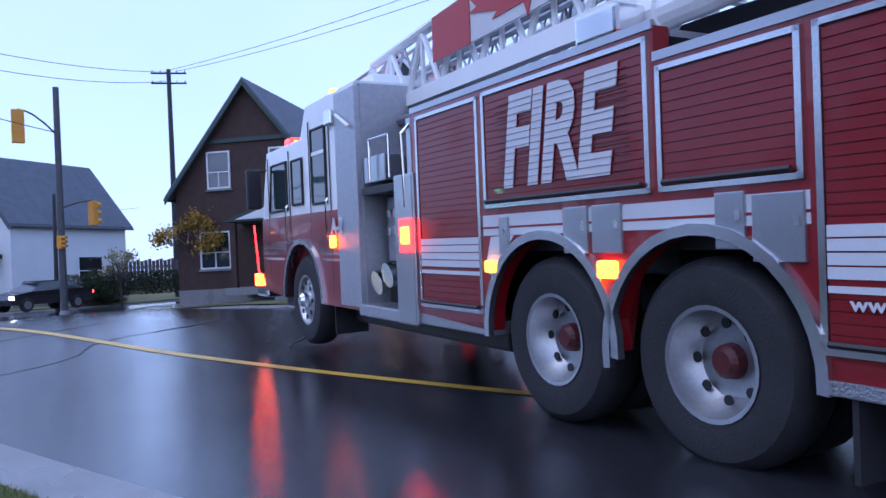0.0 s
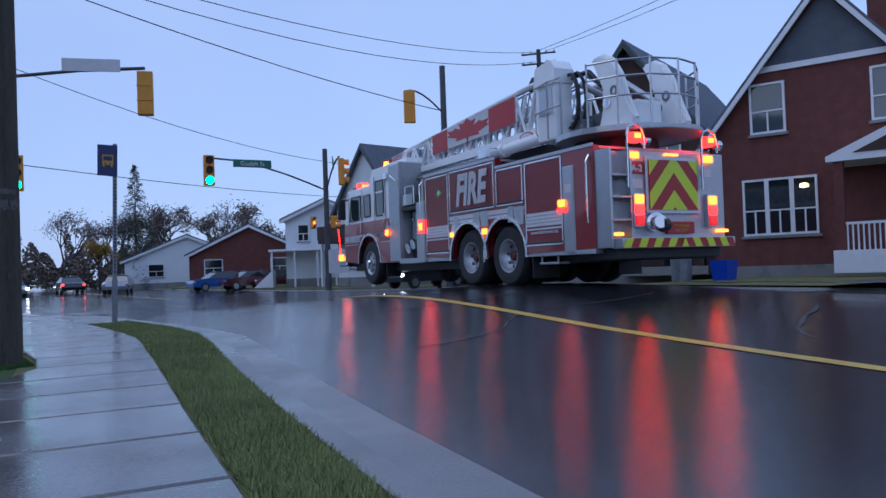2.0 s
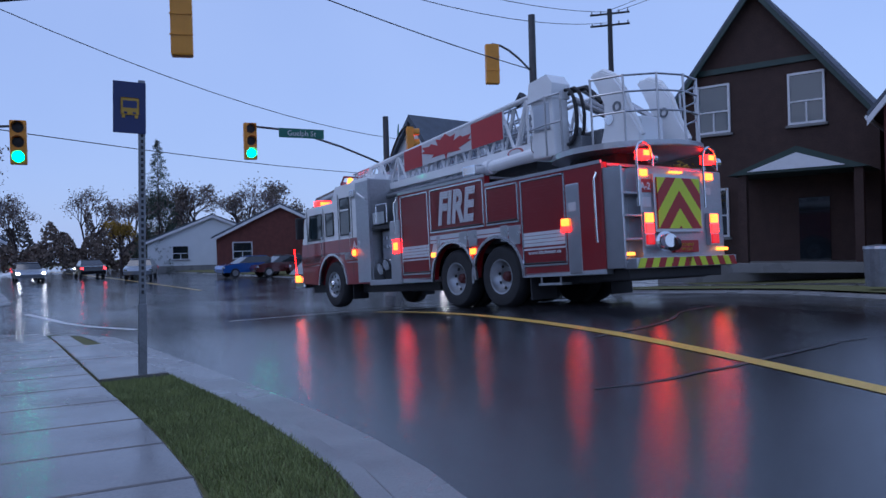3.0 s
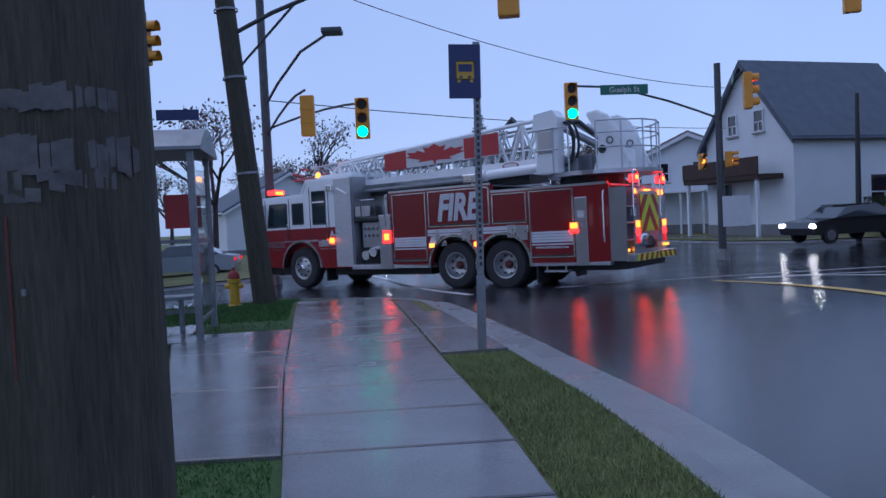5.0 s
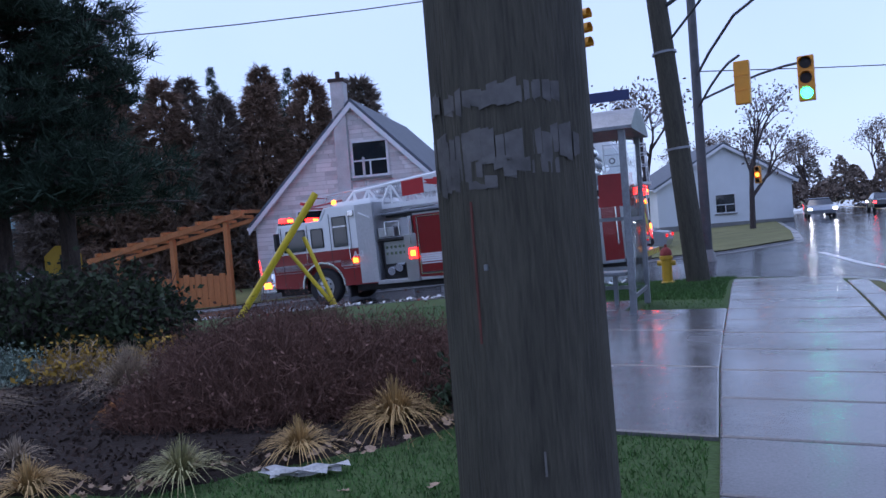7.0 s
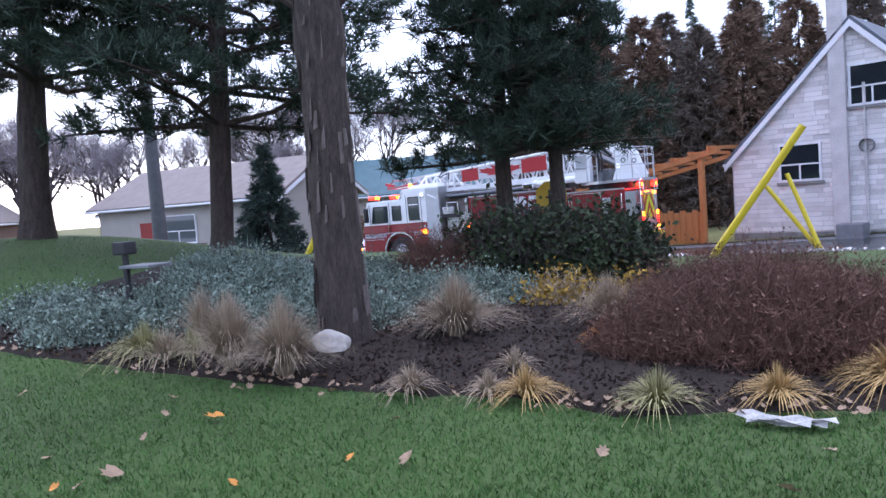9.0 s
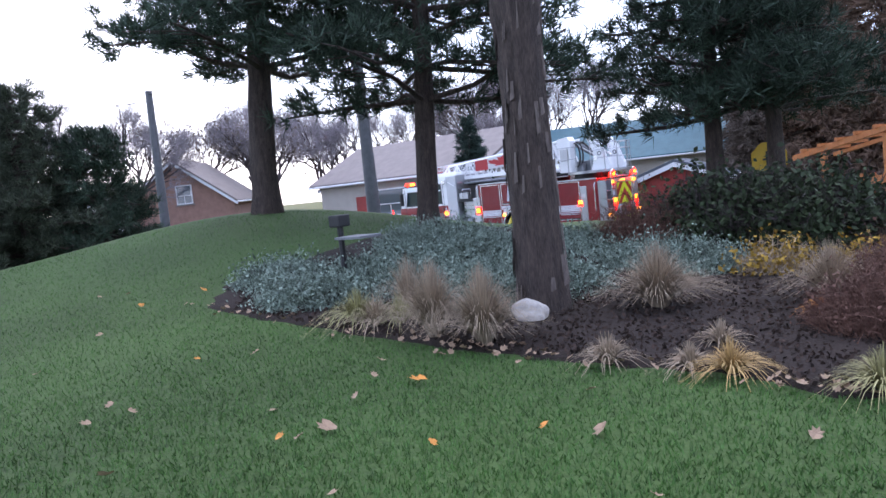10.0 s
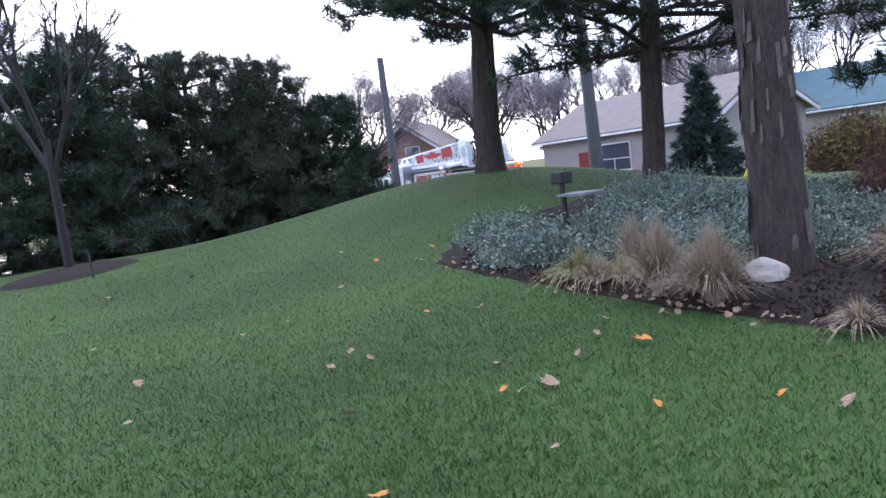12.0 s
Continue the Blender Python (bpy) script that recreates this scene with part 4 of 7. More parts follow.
    part("fuel_tank", Geo().box(-1.0, -2.4, 0.38, -0.5, -1.5, 0.62, 0.04), "dark", t)
    part("rear_beam", Geo().box(-1.1, -3.5, 0.42, 1.1, -3.0, 0.6, 0.02), "dark", t)
    for yy in (0.66, -0.67, 5.67):
        part("axle", Geo().tube((-0.85, yy, 0.56), (0.85, yy, 0.56), 0.09), "dark", t)
    part("running_board", Geo().box(L, 1.35, 0.52, -0.9, 2.5, 0.62, 0.01), "tread", t)
    part("running_board", Geo().box(L, -3.2, 0.52, -0.9, -1.36, 0.6, 0.01), "tread", t)
    part("fold_step", Geo().box(L + 0.04, -2.2, 0.38, -0.95, -1.65, 0.42, 0.01).tube((L + 0.07, -2.15, 0.4), (L + 0.07, -2.15, 0.55), 0.018, n=6).tube((L + 0.07, -1.7, 0.4), (L + 0.07, -1.7, 0.55), 0.018, n=6), "tread", t)
    for sx in (-0.95, 0.95):
        part("mud_flap", Geo().box(sx - 0.28, -1.5, 0.15, sx + 0.28, -1.47, 0.7), "rubber", t)
        part("mud_flap", Geo().box(sx - 0.2, 4.85, 0.2, sx + 0.2, 4.88, 0.7), "rubber", t)

    # wheels
    def wheel(name, y, side, dual):
        w = part(name, Geo().spin([(0.30, -.14), (0.40, -.16), (0.50, -.15), (0.545, -.11), (0.56, -.05), (0.56, .05), (0.545, .11), (0.5, .15), (0.40, .16), (0.30, .14), (0.3, -.14)], (0, 0, 0), n=36), "rubber", t, smooth=True)
        w.matrix_basis = pose(side * (1.07 if not dual else 1.05), y, 0.56)
        o = side
        part("rim", Geo().spin([(0.31, 0.15 * o), (0.285, 0.145 * o), (0.26, 0.05 * o if dual else 0.10 * o), (0.2, -0.02 * o if dual else 0.12 * o), (0.16, -0.03 * o if dual else 0.13 * o), (0.0, -0.03 * o if dual else 0.14 * o)], (0, 0, 0), n=28), "rim", w, smooth=True)
        hub = part("hub", Geo().spin([(0.10, -0.04 * o), (0.09, (0.03 if dual else 0.2) * o), (0.06, (0.06 if dual else 0.24) * o), (0.0, (0.06 if dual else 0.24) * o)], (0, 0, 0), n=16), "maroon" if dual else "chrome", w)
        for i in range(8):
            a = 2 * math.pi * i / 8
            xx = 0.005 * o if dual else 0.14 * o
            part("hand_hole", Geo().tube((xx, 0.205 * math.cos(a), 0.205 * math.sin(a)), (xx + 0.012 * o, 0.205 * math.cos(a), 0.205 * math.sin(a)), 0.03, n=8), "dark", w)
        if dual:
            part("inner_tyre", Geo().spin([(0.30, -.5 * o), (0.5, -.5 * o), (0.55, -.45 * o), (0.55, -.28 * o), (0.5, -.23 * o), (0.3, -.23 * o)], (0, 0, 0), n=28), "rubber", w)
        return w

    wheels = []
    for s in (-1, 1):
        wheels += [wheel("wheel", 5.67, s, False), wheel("wheel", 0.66, s, True), wheel("wheel", -0.67, s, True)]

    # aerial ladder: two trusses with rungs, sloping up towards the turntable
    def zt(y):
        return 3.27 + (5.0 - y) * 0.075

    def zl(y):
        return 2.72 + (5.0 - y) * 0.012

    for x in (-0.62, 0.62):
        part("ladder_rail", Geo().prism([(5.4, zl(5.4) - 0.06), (-1.6, zl(-1.6) - 0.11), (-1.6, zl(-1.6) + 0.10), (5.4, zl(5.4) + 0.06)], "x", x - 0.05, x + 0.05), "white", t)
        part("ladder_rail", Geo().tube((x, 4.7, zt(4.7)), (x, -1.4, zt(-1.4)), 0.045, n=8), "white", t)
        n = 9
        for i in range(n):
            ya, yb = 5.3 - i * 6.6 / n, 5.3 - (i + 1) * 6.6 / n
            ym = (ya + yb) / 2
            yt = min(ym, 4.7)
            part("truss_bar", Geo().tube((x, ya, zl(ya)), (x, yt, zt(yt)), 0.035, n=6), "white", t)
            part("truss_bar", Geo().tube((x, yt, zt(yt)), (x, yb, zl(yb)), 0.03, n=6), "white", t)
            part("truss_bar", Geo().tube((x, yt, zl(yt)), (x, yt, zt(yt)), 0.028, n=6), "white", t)
    rungs = Geo()
    for i in range(22):
        y = 5.2 - i * 0.31
        rungs.tube((-0.6, y, zl(y) + 0.06), (0.6, y, zl(y) + 0.06), 0.02, n=6, caps=False)
    for x in (-0.44, 0.44, -0.3, 0.3):
        rungs.tube((x, 6.2, 3.0), (x, -1.0, 3.2), 0.03, n=6)
        for i in range(14):
            ya = 6.0 - i * 0.5
            rungs.tube((x, ya, 3.0), (x, ya - 0.25, 3.32 + i * 0.03), 0.016, n=5, caps=False)
            rungs.tube((x, ya - 0.25, 3.32 + i * 0.03), (x, ya - 0.5, 3.02), 0.016, n=5, caps=False)
        rungs.tube((x, 5.9, 3.3), (x, -1.0, 3.75), 0.022, n=6)
    part("inner_ladder", rungs, "alu", t)
    part("ladder_tip", Geo().path([(-0.5, 5.2, 3.1), (-0.5, 6.6, 3.0), (0.5, 6.6, 3.0), (0.5, 5.2, 3.1)], 0.03).path([(-0.5, 6.6, 3.0), (-0.5, 6.3, 3.3), (0.5, 6.3, 3.3), (0.5, 6.6, 3.0)], 0.025).tube((-0.3, 6.4, 3.1), (-0.3, 6.8, 3.2), 0.06), "red", t)
    part("belly_pan", Geo().box(-0.5, -1.0, 2.40, 0.5, 4.2, 2.58), "dark", t)
    part("hose_pipe", Geo().tube((-0.75, 3.9, 2.5), (-0.75, 0.0, 2.56), 0.05, n=8), "steel", t)
    # maple flag board
    fl = part("flag_board", Geo().prism([(3.05, zl(3) + 0.22), (-0.35, zl(-.35) + 0.30), (-0.35, zl(-.35) + 0.80), (3.05, zl(3) + 0.64)], "x", -0.72, -0.70), "sign_white", t, "red and white flag board")
    for ya, yb in ((3.05, 2.35), (0.6, -0.35)):
        part("flag_bar", Geo().prism([(ya, zl(ya) + 0.215 + (3.05 - ya) * 0.024), (yb, zl(yb) + 0.215 + (3.05 - yb) * 0.024), (yb, zl(yb) + 0.645 + (3.05 - yb) * 0.046), (ya, zl(ya) + 0.645 + (3.05 - ya) * 0.046)], "x", -0.728, -0.72), "red_panel", fl)
    leaf = [(0, -.5), (.03, -.2), (.3, -.24), (.25, -.12), (.52, .1), (.44, .16), (.5, .36), (.34, .32), (.3, .42), (.16, .26), (.2, .56), (.1, .5), (0, .7)]
    leaf = leaf + [(-a, b) for a, b in reversed(leaf[1:-1])]
    part("maple_leaf", Geo().prism([(1.47 - a * 1.72, zl(1.4) + 0.44 + b * 0.44) for a, b in leaf], "x", -0.728, -0.72), "red_panel", fl)
    oval = Geo().prism([(-0.62 + 0.22 * math.cos(a), zl(-0.6) + 0.0 + 0.075 * math.sin(a)) for a in [2 * math.pi * i / 20 for i in range(20)]], "x", -0.68, -0.672)
    ov = part("maker_oval", oval, "chev_red", t)
    part("oval_inner", Geo().prism([(-0.62 + 0.18 * math.cos(a), zl(-0.6) + 0.055 * math.sin(a)) for a in [2 * math.pi * i / 20 for i in range(20)]], "x", -0.684, -0.676), "sign_white", ov)
    part("lift_cylinder", Geo().tube((-0.72, -1.7, 2.68), (-0.72, 0.0, 2.62), 0.11, n=14).tube((-0.72, 0.0, 2.62), (-0.72, 0.15, 2.615), 0.14, n=14), "white", t)
    part("cylinder_clevis", Geo().box(-0.84, 0.12, 2.5, -0.6, 0.42, 2.7, 0.03), "alu", t)
    part("ladder_rest_lamp", Geo().box(-1.1, 0.05, 2.46, -0.85, 0.45, 2.66, 0.03).tube((-0.98, 0.25, 2.3), (-0.98, 0.25, 2.48), 0.03, n=8), "chrome", t)
    # turntable
    part("turntable_base", Geo().tube((0, -2.3, 2.1), (0, -2.3, 2.42), 0.75, 0.7, 24), "dark", t)
    part("turntable_floor", Geo().prism([(1.18 * math.cos(a), -2.6 + 1.25 * math.sin(a)) for a in [2 * math.pi * i / 28 for i in range(28)]], "z", 2.42, 2.49), "tread", t)
    part("turntable_edge", Geo().spin([(1.16, 2.41), (1.2, 2.41), (1.2, 2.5), (1.16, 2.5)], (0, -2.6, 0), "z", 28), "alu", t)
    part("control_cabinet", Geo().box(-1.0, -1.98, 2.5, -0.64, -1.44, 3.5, 0.04).prism([(-1.40, 3.46), (-2.0, 3.46), (-2.02, 3.7), (-1.9, 3.86), (-1.46, 3.8)], "x", -1.03, -0.62), "white", t)
    part("console_panel", Geo().box(-1.012, -1.9, 2.95, -0.998, -1.52, 3.4, 0.004), "alu", t)
    part("console_handle", Geo().path([(-1.03, -1.5, 2.62), (-1.07, -1.5, 2.66), (-1.07, -1.5, 2.9), (-1.03, -1.5, 2.94)], 0.012, 6), "chrome", t)
    for x in (-0.62, 0.5):
        part("ladder_cheek", Geo().prism([(-2.62, 2.5), (-3.4, 2.5), (-3.42, 2.66), (-3.24, 2.98), (-3.12, 3.36), (-2.94, 3.62), (-2.72, 3.74), (-2.5, 3.72), (-2.62, 3.5), (-2.76, 3.2), (-2.74, 2.85)], "x", x, x + 0.14), "white", t)
        part("cheek_rim", Geo().path([(x + 0.08, yy, zz) for yy, zz in ((-3.44, 2.62), (-3.26, 3.0), (-3.13, 3.38), (-2.94, 3.65), (-2.72, 3.77), (-2.5, 3.75))], 0.035, 8), "white", t)
        part("cheek_ring", Geo().spin([(0.05, -0.01), (0.085, -0.01), (0.085, 0.01), (0.05, 0.01), (0.05, -0.01)], (x - 0.005, -3.02, 3.12), n=18), "steel", t)
        part("pivot_pin", Geo().tube((x - 0.02, -2.85, 2.95), (x + 0.15, -2.85, 2.95), 0.09, n=14), "chrome", t)
    for k, (ry_, rz_) in enumerate(((0.2, 0.46), (0.14, 0.4), (0.24, 0.5))):
        part("hose_loop", Geo().path([(-0.74 + 0.07 * k, -2.06 - ry_ * math.cos(a), 3.14 + rz_ * math.sin(a)) for a in [radians(-100 + 20 * i) for i in range(11)]], 0.03, 8), "dark", t)
    part("valve_block", Geo().box(-0.7, -2.3, 2.5, -0.45, -2.0, 2.8, 0.02).tube((-0.6, -2.15, 2.8), (-0.6, -2.15, 2.95), 0.05, n=10), "steel", t)
    part("cable_chain", Geo().path([(-0.5, -1.5, 3.3), (-0.52, -1.9, 3.62), (-0.52, -2.3, 3.6), (-0.5, -2.6, 3.3)], 0.045, 8), "dark", t)
    for k in range(4):
        part("ladder_stay", Geo().tube((-0.56, -0.2 - 0.4 * k, 2.86), (-0.56, -0.5 - 0.4 * k, 3.6), 0.03, n=6), "white", t)
    part("machinery", Geo().box(-0.42, -2.5, 2.5, 0.42, -1.7, 2.9, 0.04).tube((-0.2, -2.75, 2.95), (-0.2, -1.7, 3.55), 0.06).tube((0.2, -2.75, 2.95), (0.2, -1.7, 3.55), 0.06), "steel", t)
    for x in (-0.4, 0.3):
        part("diagonal_strut", Geo().box(x - 0.04, -3.05, 2.96, x + 0.04, -2.97, 3.04).tube((x, -3.0, 3.0), (x, -2.1, 3.62), 0.05, n=8), "alu", t)
    part("white_drum", Geo().box(-0.4, -3.3, 2.5, 0.12, -2.7, 2.96, 0.05), "white", t)
    rail_pts = [(1.12 * math.cos(a), -2.6 + 1.2 * math.sin(a)) for a in [radians(d) for d in (-165, -140, -115, -90, -65, -40, -15)]]
    for z in (2.95, 3.25, 3.5):
        part("turntable_rail", Geo().path([(x, y, z) for x, y in rail_pts], 0.016, 6), "alu", t)
    for x, y in rail_pts:
        part("rail_post", Geo().tube((x, y, 2.49), (x, y, 3.52), 0.018, n=6), "alu", t)
    pts2 = [(-1.13, -2.3), (-1.15, -1.95), (-1.05, -1.45)]
    for z in (3.0, 3.45):
        part("turntable_rail", Geo().path([(x, y, z) for x, y in pts2], 0.016, 6), "alu", t)
    for x, y in pts2[:2]:
        part("rail_post", Geo().tube((x, y, 2.49), (x, y, 3.47), 0.018, n=6), "alu", t)
    part("ladder_horn", Geo().tube((-0.4, -0.4, 3.72), (-0.4, -0.6, 3.85), 0.06, 0.1, 12), "dark", t)
    return t, wheels


engine, wheels = build_engine()


# ---------------------------------------------------------------- street furniture
def ground_at(x, y):
    return land_z(x, y)


def utility_pole():
    x, y = 0.053, 1.74
    t = thing("utility_pole", pose(x, y, 0, 0, 0, 0), "thick weathered wooden utility pole with torn paper scraps", "utility pole")
    g = Geo()
    n, rings = 28, 26
    for k in range(rings):
        z = -0.1 + k * 9.6 / (rings - 1)
        r = 0.178 - 0.0045 * max(z, 0)
        for i in range(n):
            a = 2 * math.pi * i / n
            rr = r * (1 + 0.018 * math.sin(7 * a + 0.3 * k) + random.uniform(-.008, .008))
            g.v.append((rr * math.cos(a), rr * math.sin(a), z))
    g.f += [(k * n + i, k * n + (i + 1) % n, (k + 1) * n + (i + 1) % n, (k + 1) * n + i) for k in range(rings - 1) for i in range(n)]
    part("shaft", g, "wood_pole", t, smooth=True)
    rnd = random.Random(4)
    for z0, z1, a0, a1 in ((1.525, 1.565, 150, 335), (1.415, 1.475, 190, 345), (1.36, 1.385, 205, 280), (1.33, 1.5, 152, 166), (1.39, 1.42, 230, 325)):
        k = int((a1 - a0) / 6)
        for i in range(k):
            if rnd.random() < 0.2:
                continue
            aa = radians(a0 + (a1 - a0) * i / k)
            ab = radians(a0 + (a1 - a0) * (i + 1) / k + rnd.uniform(-2, 3))
            za, zb = z0 + rnd.uniform(-.007, .009), z1 + rnd.uniform(-.009, .008)
            q = Geo()
            for rr in (0.1685, 0.1698):
                r0, r1 = rr + 0.004, rr + 0.004
                q.v += [(r0 * math.cos(aa), r0 * math.sin(aa), za), (r0 * math.cos(ab), r0 * math.sin(ab), za + rnd.uniform(-.008, .008)), (r1 * math.cos(ab), r1 * math.sin(ab), zb + rnd.uniform(-.008, .008)), (r1 * math.cos(aa), r1 * math.sin(aa), zb)]
            q.f += [(0, 1, 2, 3), (7, 6, 5, 4), (0, 4, 5, 1), (1, 5, 6, 2), (2, 6, 7, 3), (3, 7, 4, 0)]
            part("paper_scrap", q, "tape", t)
    for z0, z1, aa in ((1.05, 1.34, 262), (0.42, 0.47, 250), (0.78, 0.83, 300)):
        a0, q = radians(aa), Geo()
        q.v += [(rr * math.cos(a0 + k), rr * math.sin(a0 + k), z) for rr in (0.173, 0.1765) for z in (z0, z1) for k in (-0.012, 0.012)]
        q.f += [(0, 1, 3, 2), (4, 6, 7, 5), (0, 4, 5, 1), (2, 3, 7, 6), (0, 2, 6, 4), (1, 5, 7, 3)]
        part("faded_mark", q, "brick_red" if z1 - z0 > 0.1 else "tape", t)
    for z in (0.55, 1.2, 1.9, 2.3):
        part("staple", Geo().box(-0.003, -0.179, z, 0.004, -0.15, z + 0.012), "steel", t)


utility_pole()


def street_pole(name, x, y, h, r, lean, label, cross=True, mtl="wood_pole", cross_dir=0.0):
    t = thing(name, pose(x, y, ground_at(x, y) - 0.05, 0, lean, 0), label, "utility pole", "street poles")
    part("shaft", Geo().tube((0, 0, 0), (0, 0, h), r, r * 0.68, 14), mtl, t, smooth=True)
    if cross:
        c, s = math.cos(cross_dir), math.sin(cross_dir)
        for z in (h - 0.25, h - 0.9):
            arm = part("crossarm", Geo().tube((-1.1 * c, -1.1 * s, z), (1.1 * c, 1.1 * s, z), 0.06, n=6), mtl, t)
            for k in (-1.0, -0.5, 0.5, 1.0):
                part("insulator", Geo().tube((k * c, k * s, z), (k * c, k * s, z + 0.2), 0.04, 0.025, 7), "dark", arm)
    for z in (2.4, 4.1, 5.3):
        if mtl == "wood_pole":
            part("band", Geo().tube((0, 0, z), (0, 0, z + 0.04), r * 1.02, r * 1.0, 14, False), "steel", t)
    return t


street_pole("utility_pole", -2.15, 14.05, 9.5, 0.21, -4.5, "leaning wooden utility pole on a grass verge", cross_dir=0.2)
street_pole("utility_pole", 28.0, 35.0, 14.9, 0.2, 0, "tall dark wooden utility pole with crossarms", mtl="dark", cross_dir=-0.7)
street_pole("utility_pole", -37.9, -6.25, 8.4, 0.24, -2.0, "grey utility pole beside the side street", cross=False, mtl="pole_grey")
street_pole("utility_pole", -50.5, -20, 12.0, 0.25, -1.5, "distant pole with a short crossarm", mtl="wood_pole", cross_dir=1.2)
street_pole("utility_pole", -27.2, 2.8, 7.5, 0.27, -1.0, "grey pole behind pine trunks", cross=False, mtl="pole_grey")
street_pole("utility_pole", 18.4, 30.9, 6.0, 0.12, 0.5, "plain dark pole beside a hedge", cross=False, mtl="dark")
street_pole("utility_pole", -44.0, -1.5, 9.0, 0.16, -1, "thin grey pole standing among bare trees", cross=False, mtl="pole_grey")


def signal_head(parent_label, x, y, z, face, lit, h=1.05, back=False):
    """A hanging three-lens signal; face: degrees, where its lenses look (0: towards -y)."""
    t = thing("traffic_signal", pose(x, y, z, 0, 0, face), parent_label, "traffic light", "traffic signals")
    w = h * 0.34
    part("housing", Geo().box(-w / 2, -0.12, -h / 2, w / 2, 0.10, h / 2, 0.03), "signal_yellow", t)
    part("door_ridge", Geo().box(-w / 2 - 0.01, 0.085, -h / 6 - 0.012, w / 2 + 0.01, 0.115, -h / 6 + 0.012).box(-w / 2 - 0.01, 0.085, h / 6 - 0.012, w / 2 + 0.01, 0.115, h / 6 + 0.012), "signal_yellow", t)
    for i, c in enumerate(("red", "amber", "green")):
        zz = h / 3 - i * h / 3
        mt = {"red": "redsig", "green": "green", "amber": "amber"}[c] if lit == c else "dark"
        le = part("lens", Geo().spin([(0.0, -.02), (h * 0.115, -.005), (h * 0.12, 0.01)], (0, 0, 0), "z", 18), mt, t)
        le.matrix_basis = Matrix.Translation((0, -0.135, zz)) @ Matrix.Rotation(radians(-90), 4, "X")
        g = Geo()
        k = 14
        for d in (-0.12, -0.30):
            for i2 in range(k + 1):
                a = radians(-30 + 240 * i2 / k)
                g.v.append((h * 0.135 * math.cos(a), d, zz + h * 0.135 * math.sin(a)))
        g.f += [(i2, i2 + 1, k + 2 + i2, k + 1 + i2) for i2 in range(k)]
        part("visor", g, "signal_yellow", t)
    return t


def mast(name, x, y, h, arm_to, arm_z, label, r=0.09, lamp_to=None, base=None):
    z0 = ground_at(x, y) - 0.05 if base is None else base
    t = thing(name, pose(x, y, z0), label, "signal mast", "signal masts")
    part("shaft", Geo().tube((0, 0, 0), (0, 0, h), r * 1.25, r, 12), "pole_grey", t, smooth=True)
    part("foot", Geo().tube((0, 0, 0), (0, 0, 0.35), r * 2.2, r * 1.4, 12), "kerb", t)
    for to, za in zip(arm_to, arm_z):
        dx, dy = to[0] - x, to[1] - y
        part("arm", Geo().path([(dx * s, dy * s, za - z0 + (to[2] - za) * math.sin(s * math.pi / 2)) for s in (0, 0.15, 0.35, 0.6, 0.8, 1.0)], 0.035, 8), "pole_grey", t)
    return t


signal_head("yellow traffic signal seen from behind", 2.26, 12.4, 4.95, 170, "none", 1.0)
arm = thing("signal_gantry", pose(-2.5, 14.05, 4.75), "grey steel arm reaching over the road from a wooden pole", "signal gantry")
part("arm", Geo().path([(0, 0, 0), (0.8, -0.25, 0.3), (2.0, -0.7, 0.6), (3.4, -1.15, 0.74), (4.76, -1.65, 0.78)], 0.04, 8), "pole_grey", arm)
part("brace", Geo().path([(0.0, 0, -0.7), (1.2, -0.4, 0.38)], 0.022, 6), "pole_grey", arm)
nm = thing("street_name_sign", pose(1.0, 12.4, 5.5, 0, 0, 168), "white street-name plate seen from behind on a mast arm", "street sign")
part("plate", Geo().box(-0.75, -0.01, -0.14, 0.45, 0.01, 0.14), "sign_white", nm)
mast("signal_mast", 13.75, 20.3, 8.9, [(12.45, 20.6, 7.6), (14.75, 19.8, 4.2)], [6.7, 3.9], "dark mast with a curved signal arm", 0.11)
signal_head("yellow traffic signal hanging from a curved arm", 12.45, 20.6, 6.96, 165, "none", 1.25)
signal_head("small yellow signal on a short bracket", 14.75, 19.8, 3.7, 95, "none", 0.95)
signal_head("small yellow signal low on a mast", 13.6, 20.1, 2.6, 20, "none", 0.5)
mast("signal_mast", -3.9, 23.9, 9.6, [(-0.84, 23.25, 4.9), (-2.3, 21.3, 5.0)], [4.3, 4.1], "tall pole with signal arms and a street lamp", 0.12)
signal_head("green traffic signal hanging from an arm", -0.90, 23.15, 4.42, 0, "green", 1.2)
signal_head("yellow traffic signal seen from behind", -2.25, 21.3, 4.3, 178, "none", 1.1)
signal_head("amber pedestrian signal on a pole", -2.4, 24.2, 2.0, 0, "amber", 0.5)
lamp = thing("street_lamp", pose(-3.9, 23.85, 0), "grey street lamp on a long curved arm", "street lamp")
part("arm", Geo().path([(0, 0, 5.0), (0.5, -0.4, 5.6), (1.4, -1.6, 6.25), (2.4, -2.9, 6.45)], 0.04, 8), "pole_grey", lamp)
part("head", Geo().box(2.2, -3.3, 6.35, 2.75, -2.8, 6.5, 0.05), "pole_grey", lamp)
mast("signal_mast", 10.15, 24.15, 6.15, [(5.5, 23.9, 5.25), (9.9, 21.6, 5.1)], [4.1, 4.0], "grey signal mast with a long arm", 0.1)
signal_head("green traffic signal on a long mast arm", 5.46, 23.8, 4.75, 0, "green", 1.15)
signal_head("red traffic signal facing the side street", 9.9, 21.4, 4.5, 75, "red", 1.0)
signal_head("amber pedestrian signal on a mast", 9.5, 23.95, 2.75, 0, "amber", 0.5)
signal_head("amber pedestrian signal on a mast", 10.4, 24.1, 2.8, 60, "amber", 0.5)
